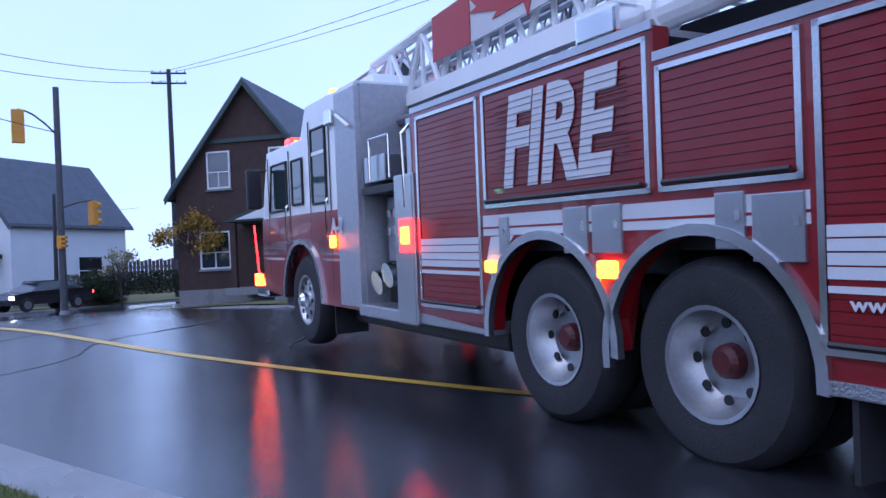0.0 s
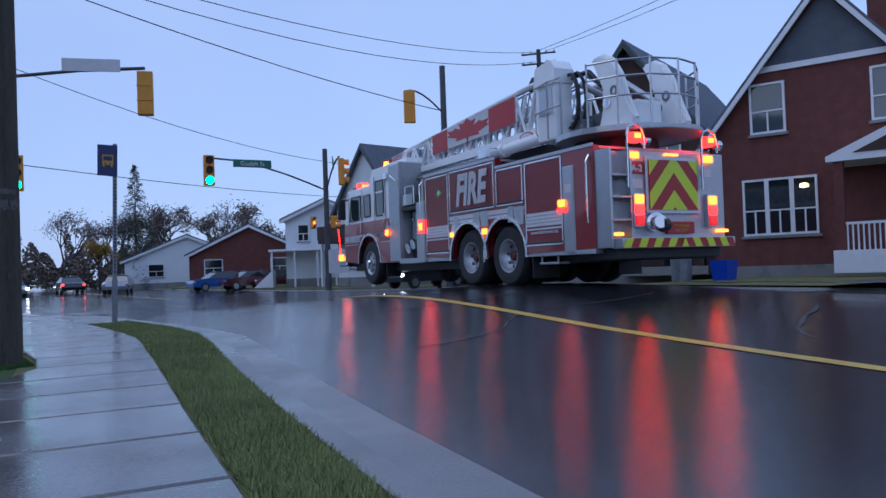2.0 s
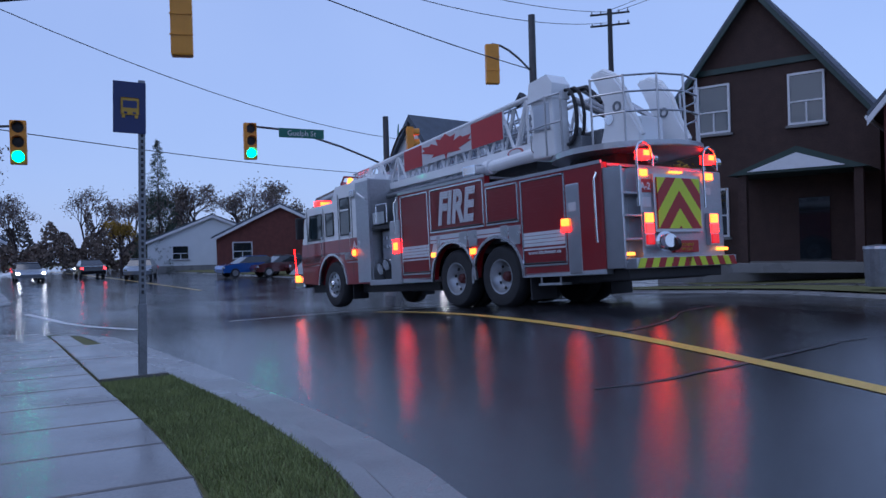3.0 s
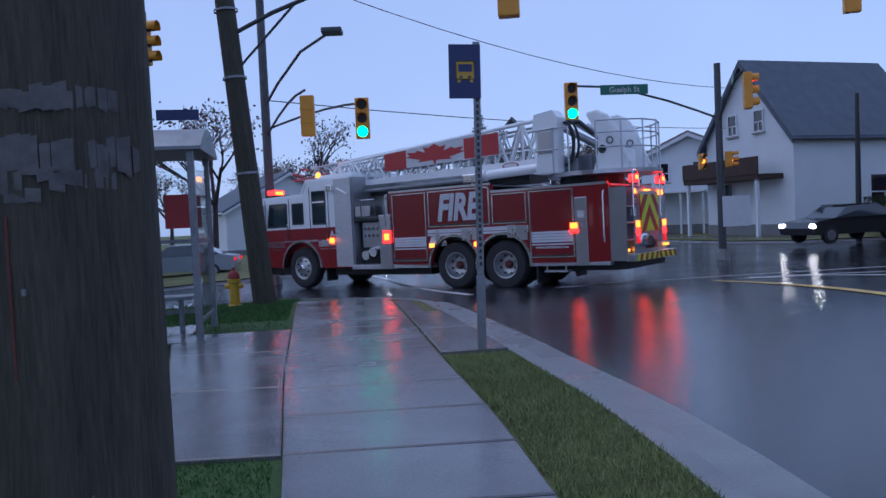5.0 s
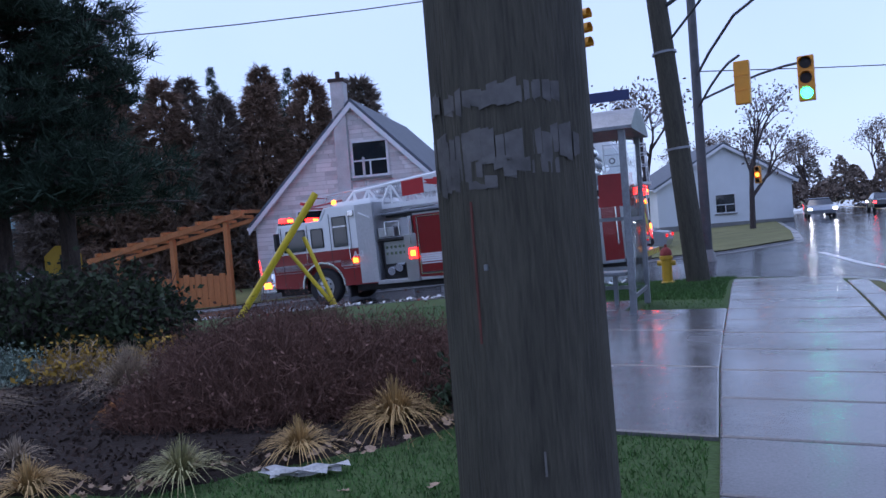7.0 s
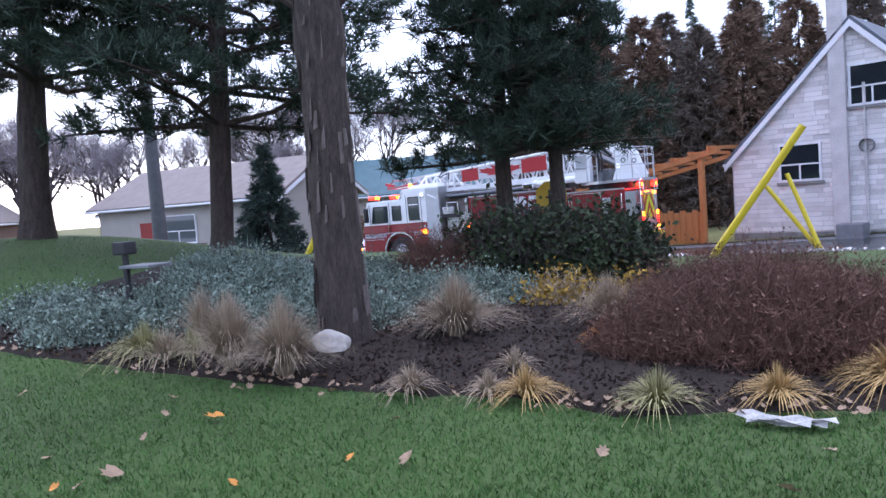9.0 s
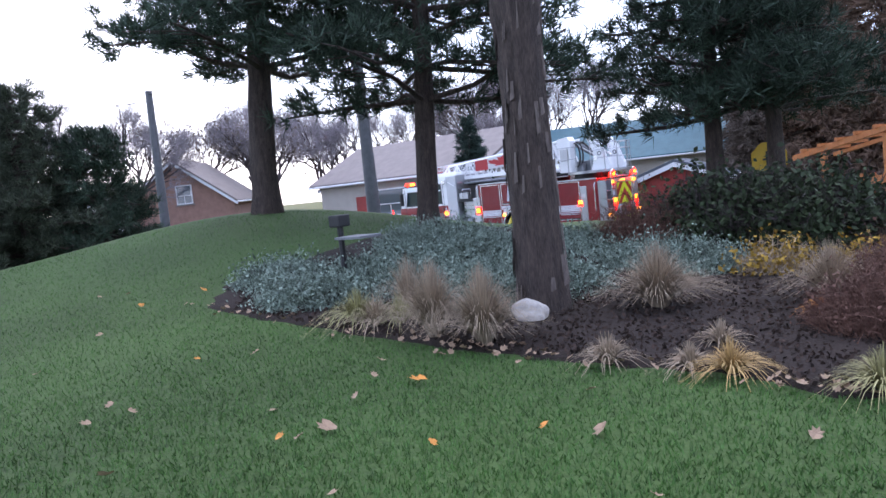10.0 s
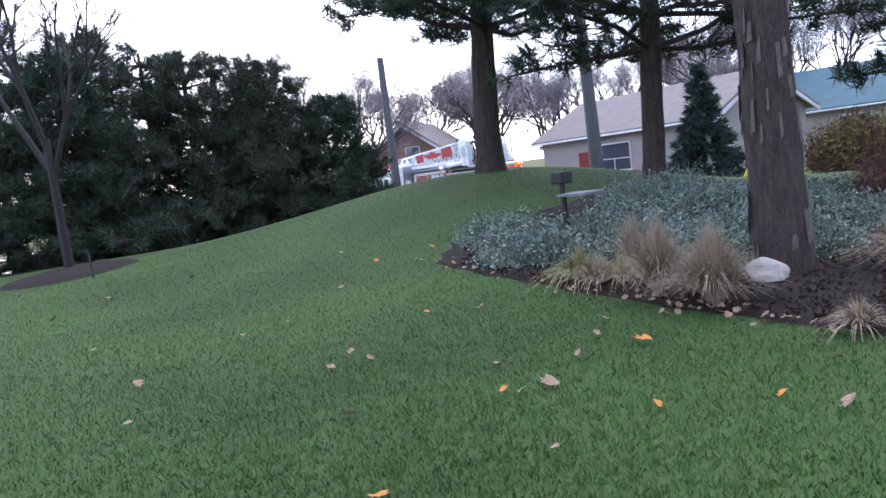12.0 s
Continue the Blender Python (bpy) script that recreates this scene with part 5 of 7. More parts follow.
for x, y, z, rz, words in ((7.1, 23.75, 5.05, 4, "Guelph St"), (9.95, 22.5, 5.0, 70, None)):
    sg = thing("street_name_sign", pose(x, y, z, 0, 0, rz), "green street-name sign on a mast arm", "street sign", "street name signs")
    part("plate", Geo().box(-0.75, -0.012, -0.15, 0.75, 0.012, 0.15, 0.004), "sign_green", sg)
    if words:
        part("lettering", moved(text_mesh(words, 0.24, align="CENTER"), Matrix.Translation((0, -0.016, -0.08)) @ Matrix.Rotation(radians(90), 4, "X")), "sign_white", sg)
    else:
        part("lettering_bars", Geo().box(-0.6, -0.016, -0.05, 0.1, -0.012, 0.06).box(0.2, -0.016, -0.05, 0.6, -0.012, 0.06), "sign_white", sg)
nt = thing("notice_board", pose(10.2, 23.9, 0.7), "white notice board fixed to a mast", "sign")
part("board", Geo().box(-0.1, -0.02, 0, 0.75, 0.02, 0.95), "sign_white", nt)

# bus stop
bs = thing("bus_stop_sign", pose(1.27, 7.55, 0, 0, 1.3, 6), "blue bus stop sign on a slim grey post", "bus stop sign")
part("post", Geo().box(-0.032, -0.02, -0.1, 0.032, 0.02, 2.98, 0.006), "steel", bs)
part("post_sleeve", Geo().box(-0.04, -0.028, -0.05, 0.04, 0.028, 0.75, 0.006), "steel", bs)
g = Geo()
for k in range(34):
    g.box(-0.012, -0.024, 0.85 + k * 0.06, 0.012, -0.019, 0.885 + k * 0.06)
part("post_holes", g, "dark", bs)
face = part("sign_face", Geo().box(-0.27, -0.035, 2.44, 0.035, -0.022, 2.95, 0.004), "sign_blue", bs)
part("bus_picture", Geo().box(-0.2, -0.041, 2.62, -0.03, -0.035, 2.79, 0.012), "sign_yellow", face)
part("bus_picture", Geo().box(-0.18, -0.045, 2.69, -0.05, -0.041, 2.76).box(-0.17, -0.045, 2.63, -0.14, -0.041, 2.65).box(-0.09, -0.045, 2.63, -0.06, -0.041, 2.65), "sign_blue", face)
part("bus_picture", Geo().box(-0.19, -0.041, 2.59, -0.16, -0.035, 2.62).box(-0.07, -0.041, 2.59, -0.04, -0.035, 2.62), "sign_yellow", face)

# bus shelter
sh = thing("bus_shelter", pose(-1.95, 9.35, 0, 0, 0, 8), "grey bus shelter with glass walls and a curved roof", "bus shelter")
for x, y in ((0, 0), (0, 1.3), (-1.9, 0), (-1.9, 1.3), (-0.95, 1.3)):
    part("post", Geo().box(x - 0.04, y - 0.04, 0, x + 0.04, y + 0.04, 2.3, 0.008), "steel", sh)
roof = Geo()
prof = [(-0.12 + 1.54 * i / 10, 2.3 + 0.28 * math.sin(math.pi * i / 10)) for i in range(11)]
roof.prism(prof + [(1.42, 2.26), (-0.12, 2.26)], "x", -2.05, 0.14)
part("roof", roof, "steel", sh, smooth=True)
for (x0, y0, x1, y1) in ((-0.01, 0.05, 0.01, 1.25), (-1.85, 1.29, -1.0, 1.31), (-0.9, 1.29, -0.05, 1.31)):
    p = part("pane", Geo().box(x0, y0, 0.25, x1, y1, 2.15), "clear_pane", sh)
    p.visible_shadow = False
    part("pane_rail", Geo().box(x0 - 0.01, y0 - 0.01, 0.2, x1 + 0.01, y1 + 0.01, 0.25).box(x0 - 0.01, y0 - 0.01, 1.15, x1 + 0.01, y1 + 0.01, 1.2), "steel", p)
part("poster", Geo().box(-0.55, 1.24, 1.35, -0.1, 1.28, 1.8), "red_panel", sh)
part("bench", Geo().box(-1.8, 0.85, 0.42, -0.2, 1.2, 0.47, 0.01).box(-1.7, 1.0, 0, -1.65, 1.1, 0.42).box(-0.4, 1.0, 0, -0.35, 1.1, 0.42), "steel", sh)
bl = thing("bollard", pose(-2.35, 8.9, 0), "yellow steel bollard beside the shelter", "bollard")
part("post", Geo().tube((0, 0, 0), (0, 0, 0.9), 0.06, n=14).spin([(0.06, 0.9), (0.04, 0.94), (0.0, 0.96)], (0, 0, 0), "z", 14), "hydrant_yellow", bl)
stn = thing("street_name_sign", pose(-3.35, 13.5, 3.3, 0, 0, 10), "small blue street-name sign on a pole", "street sign")
part("plate", Geo().box(-0.35, -0.012, -0.09, 0.35, 0.012, 0.09), "sign_blue", stn)
part("post", Geo().tube((-0.45, 0.05, -3.3), (-0.45, 0.05, 1.75), 0.03, n=8), "steel", stn)
signal_head("small yellow signal seen edge-on", -3.82, 13.32, 4.5, 80, "none", 0.75)
hy = thing("fire_hydrant", pose(-2.75, 14.3, ground_at(-2.75, 14.3) - 0.02), "yellow fire hydrant with a red cap", "fire hydrant")
part("barrel", Geo().spin([(0.13, 0), (0.13, 0.05), (0.09, 0.07), (0.09, 0.45), (0.12, 0.47), (0.12, 0.52), (0.09, 0.54)], (0, 0, 0), "z", 16), "hydrant_yellow", hy, smooth=True)
part("cap", Geo().spin([(0.11, 0.54), (0.10, 0.62), (0.05, 0.68), (0.025, 0.69), (0.025, 0.74), (0.0, 0.74)], (0, 0, 0), "z", 16), "shed_red", hy, smooth=True)
for s in (-1, 1):
    part("outlet", Geo().tube((s * 0.08, 0, 0.4), (s * 0.16, 0, 0.4), 0.05, n=10), "hydrant_yellow", hy)

# park sign post
pk = thing("park_sign_post", pose(-4.72, 10.16, ground_at(-4.72, 10.16) - 0.08, 0, 0, 25) @ Matrix.Diagonal((1.28, 1.28, 1.04, 1)), "black square post lettered LIPS PARK with a round emblem", "park sign")
part("post", Geo().box(-0.15, -0.15, 0, 0.15, 0.15, 2.3, 0.015), "sign_black", pk)
part("neck", Geo().box(-0.07, -0.07, 2.3, 0.07, 0.07, 2.38), "sign_black", pk)
part("head", Geo().box(-0.17, -0.17, 2.38, 0.17, 0.17, 2.75, 0.015), "sign_black", pk)
em = Geo().spin([(0.09, 0), (0.11, 0), (0.11, -0.006), (0.09, -0.006), (0.09, 0)], (0, 0, 0), "z", 22).path([(-0.05, -0.06, 0), (0.05, 0.05, 0)], 0.009, 5).path([(0.05, -0.06, 0), (-0.05, 0.05, 0), (0.0, 0.07, 0)], 0.009, 5)
part("emblem", moved(em, Matrix.Translation((0, -0.176, 2.565)) @ Matrix.Rotation(radians(90), 4, "X")), "sign_white", pk)
for word, z in (("LIPS", 0.52), ("PARK", 1.22)):
    g = text_mesh(word, 0.21, bold=0.002, extrude=0.003)
    g.v = [(0.075 - p[1], -0.152 - p[2], z + p[0] * 1.05) for p in g.v]
    part("lettering", g, "sign_white", pk, "white capital letters")

# yellow braced guy guards
br = thing("guy_wire_guard", pose(0, 0, 0), "leaning yellow pipe with two short braces on the verge", "guard pipe")
bz = ground_at(-10.3, 13.2)
part("long_pipe", Geo().tube((-12.4, 13.1, -0.62), (-10.9, 14.5, 2.26), 0.085, n=10), "brace_yellow", br)
part("short_pipe", Geo().tube((-10.55, 14.6, -0.6), (-11.45, 13.95, 1.0), 0.05, n=10), "brace_yellow", br)
part("short_pipe", Geo().tube((-10.5, 14.5, -0.6), (-11.2, 14.3, 1.25), 0.05, n=10), "brace_yellow", br)
br2 = thing("guy_wire_guard", pose(0, 0, 0), "yellow pipe guarding a guy wire near a spruce", "guard pipe")
part("long_pipe", Geo().tube((-22.0, 6.0, ground_at(-22.0, 6.0) - 0.1), (-21.5, 7.3, 1.7), 0.09, n=10), "brace_yellow", br2)
ws = thing("pedestrian_sign", pose(-13.4, 9.6, ground_at(-13.4, 9.6), 0, 0, 55), "yellow round warning sign on a post", "road sign")
part("post", Geo().tube((0, 0, 0), (0, 0, 1.75), 0.03, n=8), "steel", ws)
pl = part("plate", Geo().prism([(0.36 * math.cos(a), 1.5 + 0.36 * math.sin(a)) for a in [radians(22.5 + 45 * i) for i in range(8)]], "y", -0.05, -0.035), "sign_yellow", ws)
part("plate_symbol", Geo().box(-0.06, -0.058, 1.35, 0.02, -0.05, 1.65).box(-0.12, -0.058, 1.47, 0.1, -0.05, 1.51), "dark", pl)

# wires
wires = tagged(new("overhead_wires"), "thin dark overhead wires between poles", "wires", kind="structure")
for a, b, sag in (((-2.6, 14, 8.6), (13.75, 20.3, 6.8), 0.3), ((-2.6, 14, 9.0), (28.0, 35.0, 14.4), 1.0), ((-2.6, 14, 8.8), (28.0, 35.0, 13.8), 1.3), ((28.0, 35.0, 14.5), (22, -30, 14.5), 1.6), ((28.5, 35.0, 14.5), (23, -30, 14.6), 1.8),
                  ((-3.9, 23.9, 9.3), (22, 44, 8), 1.2), ((-2.6, 14, 8.2), (0.1, 1.6, 9.2), 0.5), ((-2.2, 14, 8.6), (0.3, 1.6, 9.4), 0.5), ((-38.1, -6.25, 7.0), (-3.9, 23.9, 8.5), 1.4), ((-38.1, -6.25, 6.7), (-50.5, -20, 10.5), 0.8),
                  ((-3.9, 23.9, 5.2), (40, 60, 8), 1.0), ((-2.6, 14, 9.2), (-38, -6.25, 7.1), 0.9)):
    pts = []
    for k in range(15):
        s = k / 14
        pts.append((a[0] + (b[0] - a[0]) * s, a[1] + (b[1] - a[1]) * s, a[2] + (b[2] - a[2]) * s - sag * 4 * s * (1 - s)))
    part("wire", Geo().path(pts, 0.016, 4), "dark", wires)


# ---------------------------------------------------------------- houses
def house(x, y, z, rz, w, d, eave, ridge, wall, roofm, label, wins=(), trim="trim", chimney=None, over=0.35, gable_band=None, courses=0.0, foot=0.25):
    """A gabled house: local front gable at y = 0 looks to -y; it runs back to y = d. wins: (face, u, z0, width, height, lit)."""
    t = thing("house", pose(x, y, z, 0, 0, rz), label, "house", "houses")
    h = w / 2
    part("wall", Geo().prism([(-h, -0.6), (h, -0.6), (h, eave), (0, ridge), (-h, eave)], "y", 0, d), wall, t)
    part("footing", Geo().box(-h - 0.03, -0.03, -0.6, h + 0.03, d + 0.03, foot), "kerb", t)
    sl = Vector((h, ridge - eave)).normalized()
    for s in (-1, 1):
        ex, ez = s * (h + over), eave - over * (ridge - eave) / h
        up = 0.16
        g = Geo()
        pts = [(0, ridge), (ex, ez), (ex, ez + up), (0, ridge + up)]
        g.prism(pts, "y", -over, d + over)
        r = part("roof", g, roofm, t)
        part("fascia", Geo().prism([(0, ridge + 0.03), (ex, ez + 0.0), (ex, ez - 0.2), (0, ridge - 0.2)], "y", -over - 0.03, -over + 0.05), trim, r)
        part("gutter", Geo().tube((ex, -over, ez + 0.02), (ex, d + over, ez + 0.02), 0.07, n=6), trim, r)
    if courses:
        k = 0
        zz = 0.3
        g = Geo()
        rnd = random.Random(7)
        while zz < ridge - 0.3:
            half = h if zz < eave else h * (ridge - zz) / (ridge - eave)
            u = -half + 0.05
            while u < half - 0.3:
                ln = rnd.uniform(0.35, 0.9)
                if rnd.random() < 0.93:
                    g.box(u, -0.015 - rnd.random() * 0.012, zz, min(u + ln - 0.02, half - 0.03), 0.01, zz + courses - 0.02)
                u += ln
            zz += courses
        part("brick_course", g, "white_course", t)
        t.children[-1]["kind"] = "stuff"
    for face, u, z0, ww, hh, lit in wins:
        m = {"f": Matrix.Identity(4), "r": Matrix.Translation((h, 0, 0)) @ Matrix.Rotation(radians(90), 4, "Z"), "l": Matrix.Translation((-h, d, 0)) @ Matrix.Rotation(radians(-90), 4, "Z")}[face]
        win = part("window", moved(Geo().box(u - ww / 2, -0.036, z0, u + ww / 2, 0.02, z0 + hh), m), lit or "winglass", t)
        g = Geo()
        b = 0.07
        for q in ((u - ww / 2 - b, z0 - b, u + ww / 2 + b, z0), (u - ww / 2 - b, z0 + hh, u + ww / 2 + b, z0 + hh + b), (u - ww / 2 - b, z0, u - ww / 2, z0 + hh), (u + ww / 2, z0, u + ww / 2 + b, z0 + hh), (u - ww / 2, z0 + hh * 0.42, u + ww / 2, z0 + hh * 0.42 + 0.05)):
            g.box(q[0], -0.08, q[1], q[2], 0.02, q[3])
        if hh > 0.6:
            g.box(u - 0.025, -0.07, z0, u + 0.025, 0.0, z0 + hh * 0.42)
        part("frame", moved(g, m), "trim", win)
        part("sill", moved(Geo().box(u - ww / 2 - 0.14, -0.12, z0 - 0.16, u + ww / 2 + 0.14, 0.02, z0 - 0.08), m), "kerb", win)
    if chimney:
        cx, cy, cw, top, z0 = chimney
        c = part("chimney", Geo().box(cx - cw / 2, cy - cw / 2, z0, cx + cw / 2, cy + cw / 2, top, 0.02), wall, t)
        part("chimney_cap", Geo().box(cx - cw / 2 - 0.05, cy - cw / 2 - 0.05, top, cx + cw / 2 + 0.05, cy + cw / 2 + 0.05, top + 0.12).tube((cx, cy, top + 0.1), (cx, cy, top + 0.4), 0.09, n=8), "brick_brown", c)
    if gable_band:
        part("gable_band", Geo().box(-h * (ridge - gable_band) / (ridge - eave) - 0.1, -0.1, gable_band - 0.09, h * (ridge - gable_band) / (ridge - eave) + 0.1, 0.02, gable_band + 0.09), trim, t)
    return t


M["warm"] = glow("lamp_lit_curtain", (0.5, 0.2, 0.06), 0.6)
hw = house(-15.9, 23.1, -1.05, 20, 8.2, 9, 2.9, 7.0, "white_brick", "roof_grey", "whitewashed brick house with a steep grey roof",
           [("f", 0.55, 4.35, 1.25, 1.2, None), ("f", -1.75, 2.05, 1.25, 1.15, None), ("f", 2.2, 2.15, 1.25, 1.15, None), ("f", 2.3, 0.0, 1.0, 0.45, None)], chimney=(-0.45, 0.05, 0.5, 7.8, -0.4), courses=0.16, over=0.2)
part("meter_box", Geo().spin([(0.0, -.1), (0.22, -.1), (0.22, .1)], (0.0, 0.0, 0), "z", 14), "steel", hw).matrix_basis = Matrix.Translation((0.35, -0.1, 3.0)) @ Matrix.Rotation(radians(90), 4, "X")
part("air_conditioner", Geo().box(-0.4, -1.0, -0.1, 0.4, -0.3, 0.55, 0.03), "steel", hw)
part("down_pipe", Geo().tube((0.3, -0.06, 0), (0.3, -0.06, 5.0), 0.05, n=8), "white_brick", hw)

# cedar pergola fence beside it
cd = thing("cedar_pergola", pose(-22.6, 20.2, -1.2, 0, 0, 12), "orange cedar pergola with a boarded fence", "pergola")
for x in (-2.6, 0.0, 2.4):
    part("post", Geo().box(x - 0.09, -0.09, 0, x + 0.09, 0.09, 2.2 + (x + 2.6) * 0.2, 0.01), "cedar", cd)
part("rafter", Geo().prism([(-3.9, 2.0), (3.2, 3.35), (3.2, 3.55), (-3.9, 2.2)], "y", -0.18, 0.0), "cedar", cd)
part("rafter", Geo().prism([(-3.9, 2.0), (3.2, 3.35), (3.2, 3.5), (-3.9, 2.15)], "y", 2.0, 2.2), "cedar", cd)
for i in range(9):
    x = -3.4 + i * 0.78
    part("slat", Geo().box(x, -0.3, 2.2 + (x + 3.9) * 0.19, x + 0.1, 2.3, 2.32 + (x + 3.9) * 0.19), "cedar", cd)
for i in range(19):
    part("board", Geo().box(-2.6 + i * 0.265, 0.02, 0.05, -2.6 + i * 0.265 + 0.25, 0.06, 1.25 + (0.08 if i % 2 else 0), 0.004), "cedar", cd)

M["sky"] = glass_like("sky_reflecting_glass", (0.06, 0.08, 0.10), 0.03)
h1 = house(20.8, 17.9, 0.2, -62, 7.0, 10, 4.7, 9.2, "brick_brown", "roof_grey", "dark brown brick house with green trim and a porch",
           [("f", -1.4, 4.7, 0.95, 1.5, "sky"), ("f", 1.5, 4.7, 0.95, 1.5, "sky"), ("f", -1.7, 1.2, 1.3, 1.5, None), ("r", 3, 1.2, 1.2, 1.4, None)], trim="trim_dark", gable_band=6.7)
part("porch_roof", Geo().prism([(-0.4, 3.0), (3.5, 3.0), (1.6, 3.75)], "y", -2.0, 0.0), "trim_dark", h1)
part("porch_gable", Geo().prism([(0.2, 3.08), (2.9, 3.08), (1.6, 3.55)], "y", -2.04, -1.99), "trim", h1)
for x in (0.0, 3.2):
    part("porch_post", Geo().box(x - 0.12, -1.9, 0, x + 0.12, -1.66, 3.0, 0.01), "brick_brown", h1)
part("front_door", Geo().box(1.2, -0.05, 0.2, 2.1, 0.02, 2.3), "winglass", h1)
part("porch_floor", Geo().box(-0.4, -2.1, 0, 3.5, 0, 0.3, 0.01), "kerb", h1)
h2 = house(21.9, 9.9, 0.2, -62, 7.2, 10, 4.6, 9.0, "brick_red", "roof_grey", "red brick house with white trim and a gabled porch",
           [("f", -1.75, 4.6, 0.95, 1.5, "sky"), ("f", 1.75, 4.6, 0.95, 1.5, "sky"), ("f", -2.25, 1.3, 0.62, 1.7, None), ("f", -1.5, 1.3, 0.62, 1.7, None), ("f", -0.75, 1.3, 0.62, 1.7, None)], gable_band=6.6, chimney=(1.2, 4.0, 0.8, 10.2, 6.0))
part("gable_shingles", Geo().prism([(-1.75, 6.7), (1.75, 6.7), (0, 8.75)], "y", -0.04, 0.0), "roof_grey", h2)
part("porch_roof", Geo().prism([(0.2, 3.2), (4.0, 3.2), (4.0, 3.35), (2.1, 4.2), (0.2, 3.35)], "y", -2.0, 0.0), "trim", h2)
part("porch_gable", Geo().prism([(0.9, 3.4), (3.3, 3.4), (2.1, 3.95)], "y", -2.03, -1.99), "brick_brown", h2)
for x in (0.5, 3.7):
    part("porch_post", Geo().box(x - 0.13, -1.9, 0.6, x + 0.13, -1.64, 3.2, 0.01), "brick_red", h2)
part("porch_wall", Geo().box(0.3, -2.0, 0, 3.9, -1.7, 0.65, 0.01), "trim", h2)
for i in range(22):
    part("baluster", Geo().box(0.65 + i * 0.135, -1.86, 0.65, 0.69 + i * 0.135, -1.82, 1.4), "trim", h2)
part("porch_rail", Geo().box(0.5, -1.88, 1.38, 3.7, -1.8, 1.45), "trim", h2)
part("front_door", Geo().box(1.6, -0.05, 0.6, 2.5, 0.02, 2.7), "brick_brown", h2)
part("room_lamp", Geo().spin([(0.0, .09), (0.12, .05), (0.14, -.04), (0.0, -.08)], (-0.75, -0.09, 2.75), "z", 12), "warmlight", h2)

h3 = house(17.7, 39.8, 0.1, -74, 6.6, 8.5, 4.7, 8.6, "siding", "roof_grey", "white clapboard house with a dark wooden balcony",
           [("f", -1.0, 5.0, 0.6, 1.0, None), ("f", 1.0, 5.0, 0.6, 1.0, None), ("f", -1.6, 0.9, 1.0, 1.5, None), ("r", 5.5, 1.0, 1.8, 1.5, None)], trim="roof_grey")
part("balcony", Geo().box(-3.4, -1.5, 2.5, 2.6, 0, 2.75, 0.01).box(-3.4, -1.55, 2.75, 2.6, -1.47, 3.6).box(-3.45, -1.5, 2.75, -3.37, 0, 3.6), "brick_brown", h3)
for x in (-3.2, 2.3):
    part("balcony_post", Geo().box(x - 0.08, -1.4, -0.3, x + 0.08, -1.24, 2.5), "siding", h3)
h4 = house(17.4, 47.6, 0.1, -25, 5.8, 9, 4.6, 5.9, "siding", "roof_brown", "white two-storey house with a covered front stair",
           [("f", -1.6, 3.0, 0.7, 1.1, None), ("f", 0.6, 3.0, 0.7, 1.1, None), ("f", 1.6, 0.9, 0.8, 1.3, None), ("r", 3, 2.4, 0.9, 1.1, None)])
part("porch_roof", Geo().box(-3.8, -1.8, 2.2, 1.0, 0, 2.35, 0.02), "trim", h4)
for x in (-3.6, -2.0, -0.4, 0.9):
    part("porch_post", Geo().box(x - 0.06, -1.7, -0.3, x + 0.06, -1.58, 2.2), "trim", h4)
part("stair", Geo().prism([(-4.9, -0.3), (-3.6, -0.3), (-3.6, 0.9)], "y", -1.6, -0.4), "trim", h4)
house(14.5, 60, 0.0, -18, 10, 9, 2.6, 5.0, "brick_red", "roof_grey", "low red brick bungalow with a grey roof", [("f", -3, 0.9, 1.4, 1.2, None), ("f", 2.5, 0.9, 1.4, 1.2, None)])
house(11.5, 76, 0.0, -12, 12, 9, 2.6, 5.0, "siding", "roof_grey", "low pale bungalow down the street", [("f", -3, 0.9, 1.4, 1.2, None), ("f", 2.5, 0.9, 1.4, 1.2, None)])
house(34, 30, 0.4, -60, 8, 8, 2.6, 5.2, "brick_red", "roof_grey", "small red brick house behind a fence", [("f", 0, 1.0, 1.2, 1.2, None)])
house(-9.5, 60, -0.5, 30, 10, 9, 3.2, 6.0, "siding", "roof_grey", "grey house beyond the side street", [("f", 0, 1.0, 1.4, 1.3, None)])
# side-street houses seen between the pines
hb = house(-39.8, 12.3, -1.1, 130, 8, 12, 3.2, 5.1, "stucco", "roof_brown", "beige bungalow with a picture window and red brick below", [("l", 5.7, 1.05, 2.3, 1.4, "sky")], over=0.5)
part("brick_apron", Geo().box(-4.1, 4.6, -0.5, -3.98, 8.0, 0.95), "brick_red", hb)
part("red_door", Geo().box(-4.06, 8.1, 0.0, -3.98, 9.0, 2.2), "shed_red", hb)
ht = house(-48.3, 30.2, -1.0, 155, 9, 13, 2.9, 5.3, "stucco", "roof_teal", "long bungalow under a teal shingle roof", [("l", 4, 1, 1.6, 1.2, None), ("l", 9, 1, 1.6, 1.2, None)], over=0.5)
for y in (3, 6, 9):
    part("roof_vent", Geo().tube((-0.6, y, 4.9), (-0.6, y, 5.5), 0.14, n=8), "dark", ht)
sd = house(-33.0, 17.7, -1.3, 55, 4.6, 4, 1.7, 2.5, "shed_red", "roof_grey", "low red shed with a grey roof", [], over=0.3)
house(-56, -8.3, -1.7, 80, 8, 8, 3.6, 6.6, "brick_tan", "roof_brown", "tan brick house with a white gable", [("f", 0.6, 3.6, 1.0, 1.2, "sky"), ("f", 1.6, 0.9, 1.4, 1.2, "sky")])
